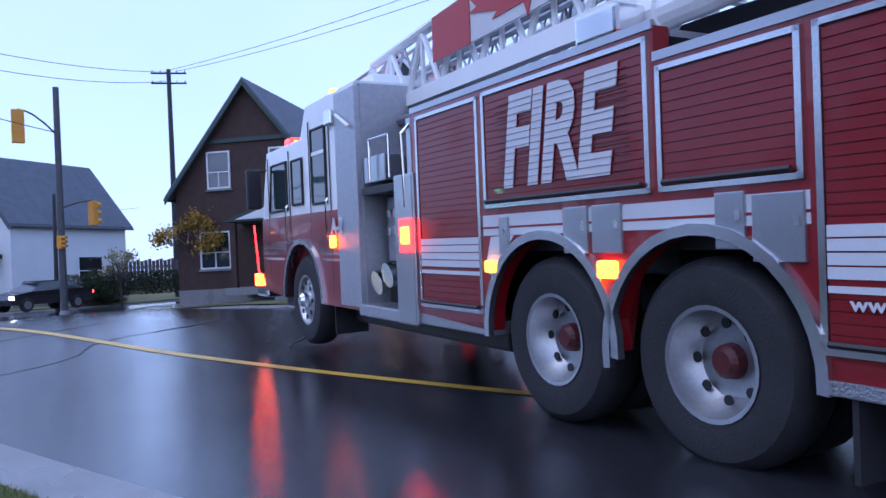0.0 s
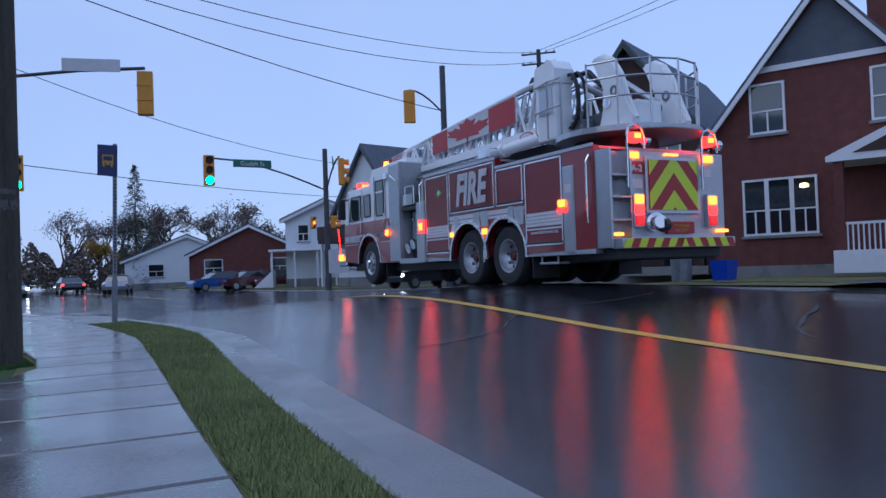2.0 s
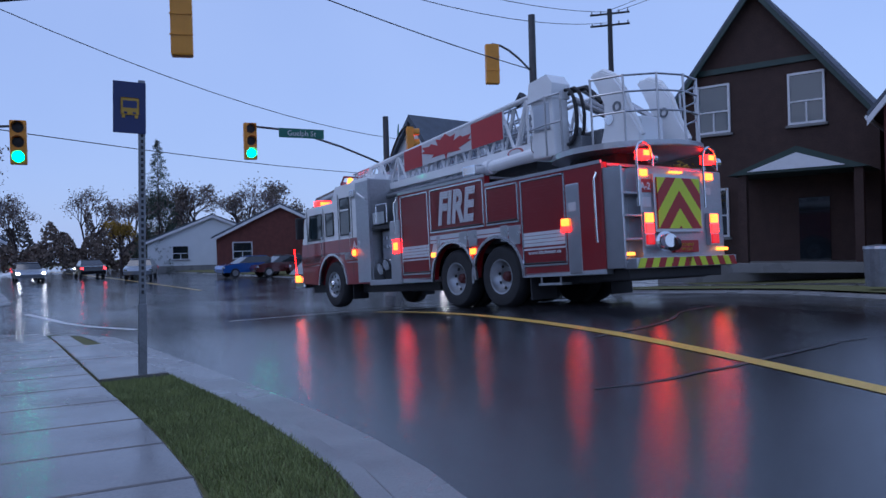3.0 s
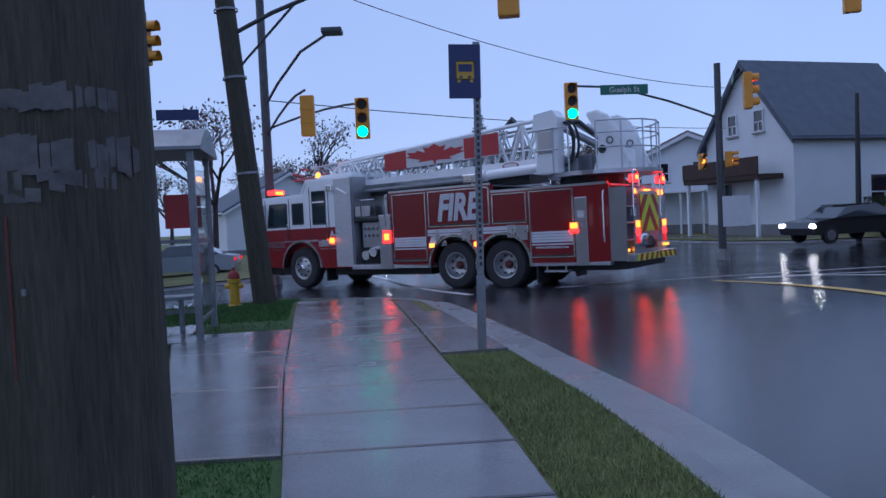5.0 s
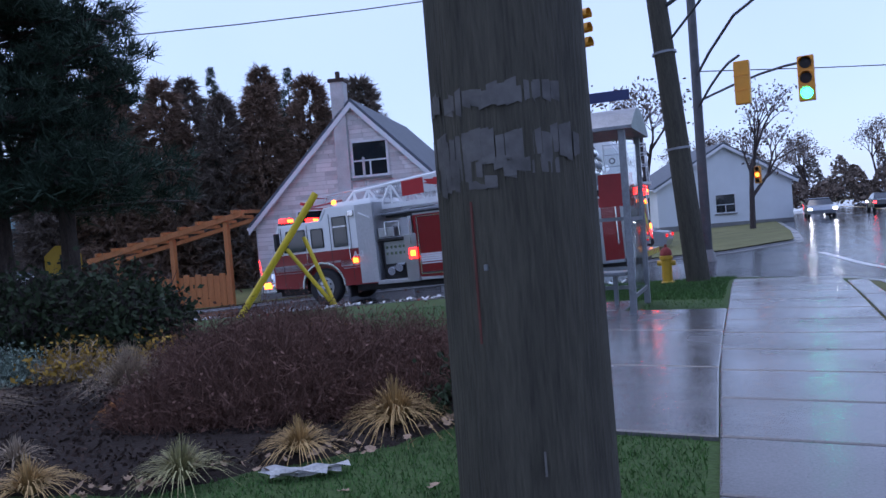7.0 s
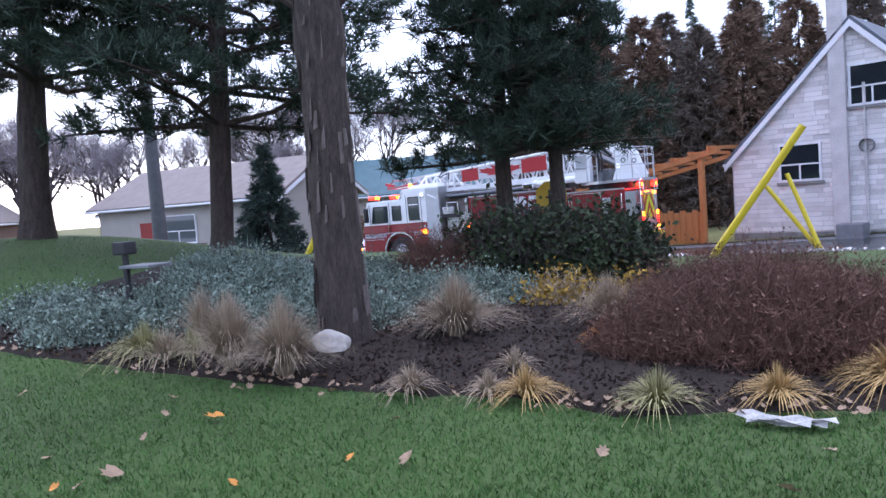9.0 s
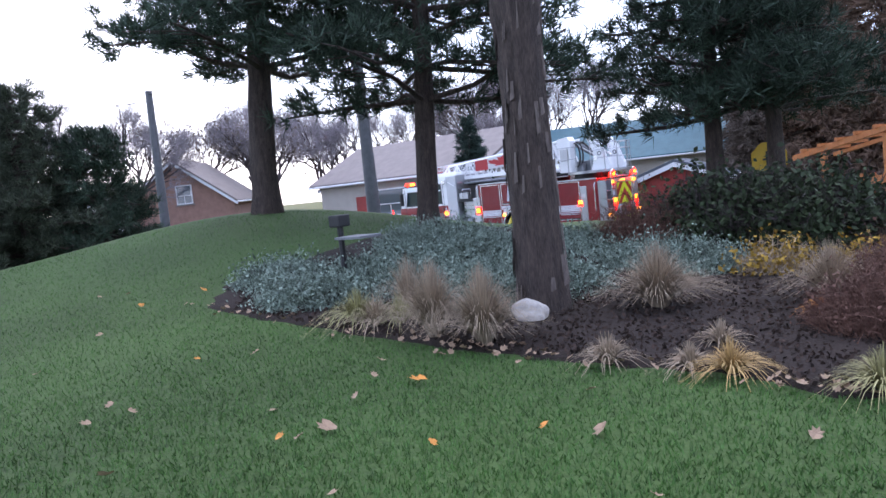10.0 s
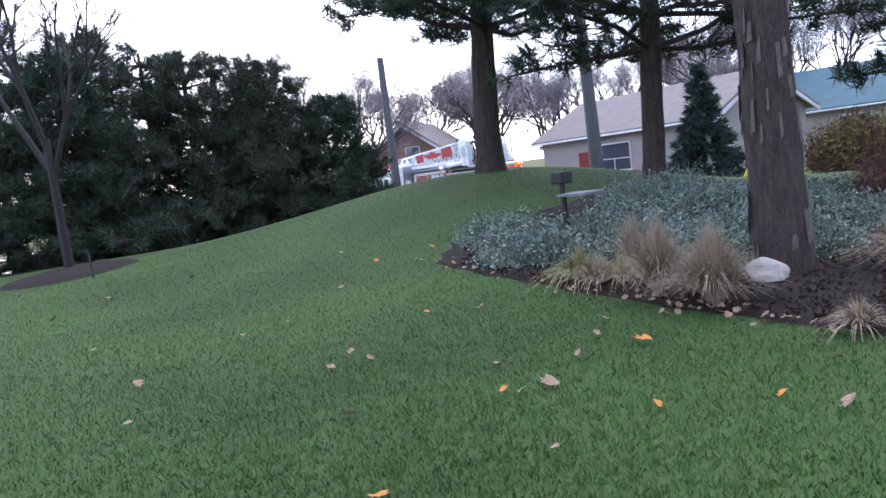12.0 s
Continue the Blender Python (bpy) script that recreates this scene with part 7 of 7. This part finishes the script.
for i, (x0, x1, y0, h0) in enumerate(((-30, 0, 120, 7), (0, 26, 128, 9), (26, 62, 112, 9), (-14, 20, 98, 5.5), (18, 44, 92, 7))):
    wr = np.random.default_rng(300 + i)
    wx, wy_ = wr.uniform(x0, x1, 9000), y0 + wr.uniform(-6, 6, 9000)
    top = h0 * (0.62 + 0.22 * np.sin(wx * 0.55 + i) + 0.16 * np.sin(wx * 1.37 + 2 * i) + 0.1 * np.sin(wx * 3.1))
    wz = top * np.sqrt(wr.uniform(0, 1, 9000)) - 0.4
    tagged(part("distant_woods", leaves(np.stack([wx, wy_, wz], 1), 0.42), "far_leaf" if i % 2 else "far_mixed"), "dull brown and grey autumn trees far down the street", "woods", kind="stuff")
bare_tree(3.5, 84, 6, "small yellow-leaved tree down the street", 120, leafy=12, leafmat="yellow_leaf", trunk=0.12)
bare_tree(37, 33, 6, "round bare tree behind the fence", 121, leafy=2, trunk=0.15)
bare_tree(20.0, 20.7, 5.4, "small tree with yellow autumn leaves", 122, leafy=34, leafmat="yellow_leaf", trunk=0.08, depth=4)
bare_tree(21.5, 30.2, 4.4, "small green-yellow street tree", 123, leafy=5, leafmat="lime", trunk=0.07, depth=4)
bare_tree(34, 8, 9, "bare tree behind brick houses", 124, trunk=0.2)
bare_tree(-11.9, -7.9, 8.0, "young bare tree in a mulch circle", 125, material="bark_dark", twig=0.007, spread=0.6, trunk=0.09, wood="bark_dark", z=land_z(-11.9, -7.9), depth=6)
mc = Geo()
for rr, z in ((0.0, 0.12), (0.6, 0.1), (1.0, 0.05), (1.2, -0.03)):
    for j in range(24):
        a = 2 * math.pi * j / 24
        px, py = -11.6 + rr * math.cos(a), -7.7 + rr * math.sin(a)
        mc.v.append((px, py, land_z(px, py) + z))
mc.f += [(i * 24 + j, i * 24 + (j + 1) % 24, (i + 1) * 24 + (j + 1) % 24, (i + 1) * 24 + j) for i in range(3) for j in range(24)]
tagged(part("mulch_ring", mc, "soil", smooth=True), "ring of dark mulch round a young tree", "mulch ring", kind="structure")
sk = thing("garden_stake", pose(-10.6, -6.7, land_z(-10.6, -6.7)), "short green metal stake in the lawn", "stake")
part("stake", Geo().tube((0, 0, 0), (0.03, 0, 0.45), 0.018, n=6), "trim_dark", sk)

for i, (x, y, h, w) in enumerate(((26.5, 5.2, 8.0, 2.2), (28.6, 3.6, 7.0, 2.2), (30.5, 6.5, 9.0, 2.6))):
    spruce(x, y, h, w, "dark evergreen tree beside the red brick house", "yew", seed=150 + i, name="cedar", full=0.6, per=10, ln=0.4, wd=0.07)
rw = thing("retaining_wall", pose(17.9, 2.4, base_z(17.9, 2.4) + 0.05, 0, 0, -24), "low grey concrete retaining wall beside a driveway", "wall")
for k in range(5):
    part("block", Geo().box(k * 0.72, 0, -0.1, k * 0.72 + 0.71, 0.3, 0.62, 0.015), "kerb", rw)
part("coping", Geo().box(-0.05, -0.04, 0.62, 3.66, 0.34, 0.72, 0.015), "kerb", rw)
shrub("yellowing_bush", -32.2, 13.6, 5.5, 3.0, 2.6, "tall yellow-green bush beside the side street", "barberry", 1500, 6, "far_lime", lean=0.3, seed=176, zf=base_z, thick=0.03, size=0.14)

# garden bed
for i, (x, y, w, d, h) in enumerate(((-8.0, 1.2, 3.0, 2.2, 0.55), (-7.4, 2.6, 3.2, 2.0, 0.5), (-9.6, 2.2, 3.0, 2.6, 0.6), (-9.8, 4.2, 3.4, 2.6, 0.55), (-7.6, 4.4, 2.8, 2.0, 0.5), (-7.6, 0.2, 1.6, 1.4, 0.35), (-8.6, -0.1, 1.8, 1.4, 0.4), (-6.6, 1.9, 1.6, 1.2, 0.4))):
    shrub("juniper", x, y, w, d, h * (0.65 + 0.3 * (i % 3) / 2), "low spreading blue-green juniper", "juniper", 1500, 3, "juniper", lean=0.8, seed=140 + i, size=0.034)
for i, (x, y, w, d, h, tw) in enumerate(((-3.3, 4.6, 2.3, 2.0, 0.78, 3000), (-2.5, 4.9, 1.8, 1.6, 0.62, 2000), (-4.3, 5.2, 2.0, 1.8, 0.72, 2400), (-2.9, 5.6, 1.7, 1.4, 0.66, 1600), (-9.3, 4.9, 1.6, 1.2, 0.9, 1400), (-4.6, 6.2, 2.2, 1.5, 0.72, 2000), (-3.7, 4.0, 1.4, 1.1, 0.5, 1300))):
    shrub("barberry", x, y, w, d, h, "dense bare reddish-brown shrub", "barberry", int(tw * 1.4), 1, "barberry", lean=0.6, seed=160 + i, size=0.026, thick=0.006)
for i, (x, y, w, d, h) in enumerate(((-8.9, 5.9, 2.3, 1.8, 1.2), (-7.8, 6.5, 2.1, 1.7, 1.1))):
    shrub("evergreen_shrub", x, y, w, d, h, "dark rounded evergreen shrub", "bark_grey", 1300, 9, "yew", lean=0.4, seed=170 + i, size=0.075)
shrub("evergreen_shrub", -1.75, 4.75, 0.7, 0.6, 0.28, "small dark green ground shrub", "bark_grey", 300, 6, "yew", seed=175, size=0.05)
for i, (x, y, w, h) in enumerate(((-6.3, 4.9, 1.1, 0.42), (-5.6, 5.4, 0.8, 0.34), (-4.1, 6.2, 0.6, 0.26))):
    shrub("perennial", x, y, w, w * 0.8, h, "yellowing leafy garden perennial plant", "straw", 220, 4, "yellow_leaf", seed=180 + i, size=0.05)
for i, (x, y, r0, h, mt, lab, nb) in enumerate((
        (-4.85, 1.45, 0.40, 0.52, "straw", "pale dry ornamental grass clump", 800), (-5.35, 1.15, 0.40, 0.55, "straw", "pale dry ornamental grass clump", 700),
        (-5.3, 3.1, 0.48, 0.5, "straw", "silvery dry ornamental grass clump", 800), (-4.7, 4.3, 0.42, 0.45, "straw", "silvery dry ornamental grass clump", 500),
        (-6.3, 0.6, 0.42, 0.32, "lime", "yellow-green grassy clump", 420), (-6.4, 1.1, 0.35, 0.5, "straw", "dry upright grass clump", 260), (-6.05, 0.75, 0.4, 0.28, "straw", "withered pale grass clump", 260), (-5.95, 0.95, 0.3, 0.3, "lime", "yellow-green grassy clump", 200),
        (-3.87, 2.03, 0.24, 0.22, "straw", "withered tan grass tuft", 170), (-3.48, 2.4, 0.2, 0.18, "straw", "withered tan grass tuft", 130), (-3.28, 2.55, 0.25, 0.22, "gold", "golden grass tuft", 220),
        (-3.9, 2.85, 0.22, 0.2, "straw", "withered tan grass tuft", 120), (-2.62, 3.0, 0.28, 0.24, "lime", "yellow-green striped grass tuft", 230), (-2.3, 3.6, 0.26, 0.22, "gold", "golden grass tuft", 230),
        (-2.05, 4.25, 0.34, 0.32, "gold", "large golden grass tuft", 420), (-4.3, 3.9, 0.2, 0.18, "fallen_orange", "small rusty plant", 120))):
    tussock(x, y, r0, h * (1.15 if h > 0.4 else 1.0), mt, lab, int(nb * (2.2 if h > 0.4 else 1.5)), droop=0.5 if h > 0.4 else 0.8, seed=200 + i, width=0.0042 if h > 0.4 else 0.006)
gl = thing("garden_lamp", pose(-8.25, 0.62, land_z(-8.25, 0.62) + 0.3, 0, 0, 40), "small dark garden spotlight with a flat solar panel", "garden lamp")
part("stake", Geo().tube((0, 0, -0.35), (0, 0, 0.42), 0.035, n=8), "dark", gl)
part("head", Geo().box(-0.09, -0.09, 0.38, 0.09, 0.09, 0.52, 0.02), "dark", gl)
part("panel", Geo().box(0.08, -0.18, 0.24, 0.5, 0.16, 0.27, 0.006), "steel", gl)
jn = thing("litter", pose(-2.0, 3.3, land_z(-2.0, 3.3) + 0.02, 0, 0, 35), "crumpled pale newspaper on the lawn edge", "litter")
for k, (du, turn, tip) in enumerate(((0.0, 0, 6), (0.05, 14, -9), (-0.06, -11, 12))):
    sheet = Geo()
    for i in range(6):
        for j in range(3):
            sheet.v.append((-0.19 + i * 0.075, -0.035 + j * 0.035, 0.012 + k * 0.012 + 0.014 * math.sin(i * 1.9 + j * 2.1 + k)))
    sheet.f += [(i * 3 + j, i * 3 + j + 1, i * 3 + j + 4, i * 3 + j + 3) for i in range(5) for j in range(2)]
    part("sheet", moved(sheet, Matrix.Translation((du, 0, 0)) @ Matrix.Rotation(radians(turn), 4, "Z") @ Matrix.Rotation(radians(tip), 4, "X")), "paper", jn)

def in_bed(x, y):
    inside = False
    for (a, b), (c, d) in zip(BED, BED[1:] + BED[:1]):
        if (b > y) != (d > y) and x < (c - a) * (y - b) / (d - b) + a:
            inside = not inside
    return inside


# mulch chips over the bed
cp = rng.uniform((-9.5, -0.6), (-1.6, 6.0), (26000, 2))
cp = cp[[in_bed(a, b) for a, b in cp]]
cz = np.array([land_z(a, b) + 0.045 for a, b in cp]) + rng.uniform(0, 0.02, len(cp))
tagged(part("mulch_chips", leaves(np.stack([cp[:, 0], cp[:, 1], cz], 1), 0.035), "chip"), "dark bark mulch chips over the garden bed", "mulch", kind="stuff")

# fallen leaves
leafshape = Geo().add([(0, -.06, 0), (.035, -.045, .012), (.06, -.01, .018), (.035, .01, .004), (.05, .045, .016), (.015, .04, .004), (0, .075, .014), (-.015, .04, .004), (-.05, .045, .016), (-.035, .01, .004), (-.06, -.01, .018), (-.035, -.045, .012), (0, 0, 0)],
                      [(12, i, (i + 1) % 12) for i in range(12)])
LEAFSPOTS = [(-4.12, .82, 1), (-3.41, .2, 0), (-4.79, .65, 0), (-2.47, .19, 0), (-3.9, -.1, 0), (-4.6, -1.2, 0), (-5.6, -.3, 0), (-3.2, -.9, 0), (-2.7, 1.5, 0), (-2.2, 2.3, 0), (-1.9, 1.4, 0), (-1.4, 2.6, 0), (-1.2, 3.3, 0), (-1.6, 3.1, 0), (-1.0, 2.4, 0), (-2.9, .7, 1)]
r = random.Random(9)
for _ in range(45):
    LEAFSPOTS.append((r.uniform(-9, -1), r.uniform(-6, 2.2) if r.random() < .7 else r.uniform(1, 4), 1 if r.random() < .2 else 0))
proto = {}
for x, y, o in LEAFSPOTS:
    key = "fallen_orange" if o else "fallen"
    if key not in proto:
        proto[key] = part("fallen_leaf", leafshape, key)
        tagged(proto[key], "curled orange maple leaf on the grass" if o else "curled pale brown leaf on the grass", "leaf", "fallen leaves")
        proto[key].matrix_world = pose(x, y, land_z(x, y) + 0.04, r.uniform(-25, 25), r.uniform(-25, 25), r.uniform(0, 360))
    else:
        c = proto[key].copy()
        scene.collection.objects.link(c)
        c.matrix_world = pose(x, y, land_z(x, y) + 0.04, r.uniform(-30, 30), r.uniform(-30, 30), r.uniform(0, 360)) @ Matrix.Scale(r.uniform(0.45, 0.8), 4)
lit = Geo()
for _ in range(170):
    s = r.random()
    i = r.randrange(0, 9)
    (a, b), (c, d) = BED[i], BED[i + 1]
    k = r.random()
    x, y = a + (c - a) * k + r.gauss(0, .1), b + (d - b) * k + r.gauss(0, .1)
    m = pose(x, y, land_z(x, y) + 0.06, r.uniform(-40, 40), r.uniform(-40, 40), r.uniform(0, 360)) @ Matrix.Scale(r.uniform(0.25, 0.55), 4)
    lit.add([m @ Vector(p) for p in leafshape.v], leafshape.f)
tagged(part("leaf_litter", lit, "fallen"), "brown leaf litter along the edge of the bed", "leaf litter", kind="stuff")
sn = Geo()
for _ in range(170):
    x = r.uniform(-19, -3.5)
    y = street_y(x) - 0.3 - abs(r.gauss(0, .35))
    if x > -6 and r.random() < 0.5:
        y -= r.uniform(0, 3)
    m = pose(x, y, land_z(x, y) + 0.03, 0, 0, r.uniform(0, 360)) @ Matrix.Scale(r.uniform(0.6, 1.6), 4)
    sn.add([m @ Vector((p[0] * 1.6, p[1], p[2] * 3)) for p in leafshape.v], leafshape.f)
tagged(part("pale_leaf_litter", sn, "sign_white"), "pale fallen leaves strewn along the street edge", "leaf litter", kind="stuff")


def blades_over(name, pts, zf, h, mtl, label, width=0.006):
    k = len(pts)
    z = np.array([zf(a, b) for a, b in pts])
    base = np.stack([pts[:, 0], pts[:, 1], z], 1)
    way = unit(np.stack([rng.normal(0, .45, k), rng.normal(0, .45, k), np.ones(k)], 1))
    v, f = shards(base, way, h * rng.uniform(0.5, 1.2, k), width)
    return tagged(part(name, (v, f), mtl), label, "grass", kind="stuff")


p = rng.uniform((0, 0), (1, 1), (330000, 2))
dist = 1.4 + 13 * p[:, 0] ** 1.5
ang = radians(5) + p[:, 1] * radians(165)
q = np.stack([0.75 - dist * np.sin(ang), 0.1 + dist * np.cos(ang)], 1)
q = q[[not in_bed(a, b) and a < lerp(b, WALK_L) - 0.06 and b < street_y(a) - 0.3 for a, b in q]]
blades_over("lawn_blades", q, land_z, 0.036, "blade", "fine green grass blades", 0.0075)
vp = np.stack([rng.uniform(0, 1, 60000), rng.uniform(-6, 7.35, 60000)], 1)
vx = np.array([lerp(b, WALK_R) + 0.02 + (lerp(b, KERB) - 0.2 - lerp(b, WALK_R)) * a for a, b in vp])
blades_over("verge_blades", np.stack([vx, vp[:, 1]], 1), lambda a, b: land_z(a, b), 0.05, "verge_blade", "short worn grass blades on the verge", 0.008)
vq = np.stack([rng.uniform(-5, -1.2, 24000), rng.uniform(10.9, 15.4, 24000)], 1)
vq = vq[[b < street_y(a) - 0.25 and a < lerp(b, WALK_L) - 0.08 for a, b in vq]]
blades_over("corner_blades", vq, land_z, 0.06, "blade", "short green grass at the street corner", 0.012)


# ---------------------------------------------------------------- what moves
TRUCK = [
    (0, 5.14, -7.64, -0.07, 2.1, -0.4, -22.9),
    (0.5, 5.70, -5.04, -0.04, 2.1, 0.1, -19.0),
    (1, 7.44, -1.18, 0.10, 2.2, -0.2, -9.4),
    (1.5, 8.36, 2.46, 0.31, 1.1, -0.2, -3.8),
    (2, 8.98, 6.62, 0.36, 0.1, 0.1, 2.3),
    (2.5, 8.67, 9.70, 0.24, -2.6, 0.4, 4.1),
    (3.5, 7.90, 13.90, -0.03, -2.3, 0.4, 19.5),
    (4.5, 4.82, 17.07, -0.26, -1.1, 0.4, 37.8),
    (5, 2.73, 18.60, -0.33, -0.6, 0.4, 53.1),
    (5.5, 0.47, 19.86, -0.36, -1.2, 0.4, 61.3),
    (6, -2.14, 20.67, -0.38, -1.9, 0.3, 68.0),
    (6.5, -5.02, 20.32, -0.51, -2.2, 0.4, 86.1),
    (7.5, -11.50, 19.40, -0.78, -1.9, 0.2, 101.0),
    (8.5, -17.89, 16.84, -0.98, -1.2, 0.3, 115.1),
    (9, -22.18, 15.39, -1.11, -1.0, 0.2, 122.3),
    (9.5, -26.53, 13.26, -1.22, -0.2, 0.0, 124.6),
    (10, -29.55, 10.15, -1.24, 0.1, -0.4, 126.4),
    (10.5, -33.60, 7.20, -1.24, 0.0, -0.2, 128.5),
    (11, -36.00, 3.50, -1.24, 0.1, 0.0, 130.4),
    (12, -39.50, -3.00, -1.24, 0.0, 0.0, 130.6),
]


def motions():
    walk(engine, [(t, pose(x, y, z, rx, ry, rz)) for t, x, y, z, rx, ry, rz in TRUCK])
    times = [k / 15 for k in range(181)]
    spots = [(lerp(t, [(r[0], r[1]) for r in TRUCK]), lerp(t, [(r[0], r[2]) for r in TRUCK])) for t in times]
    gone, turn = 0.0, []
    for a, b in zip(spots, spots[:1] + spots):
        gone += math.hypot(a[0] - b[0], a[1] - b[1])
        turn.append(-math.degrees(gone / 0.56))
    for w in wheels:
        at = w.matrix_basis.translation.copy()
        walk(w, [(t, pose(at.x, at.y, at.z, d, 0, 0)) for t, d in zip(times, turn)])


motions()
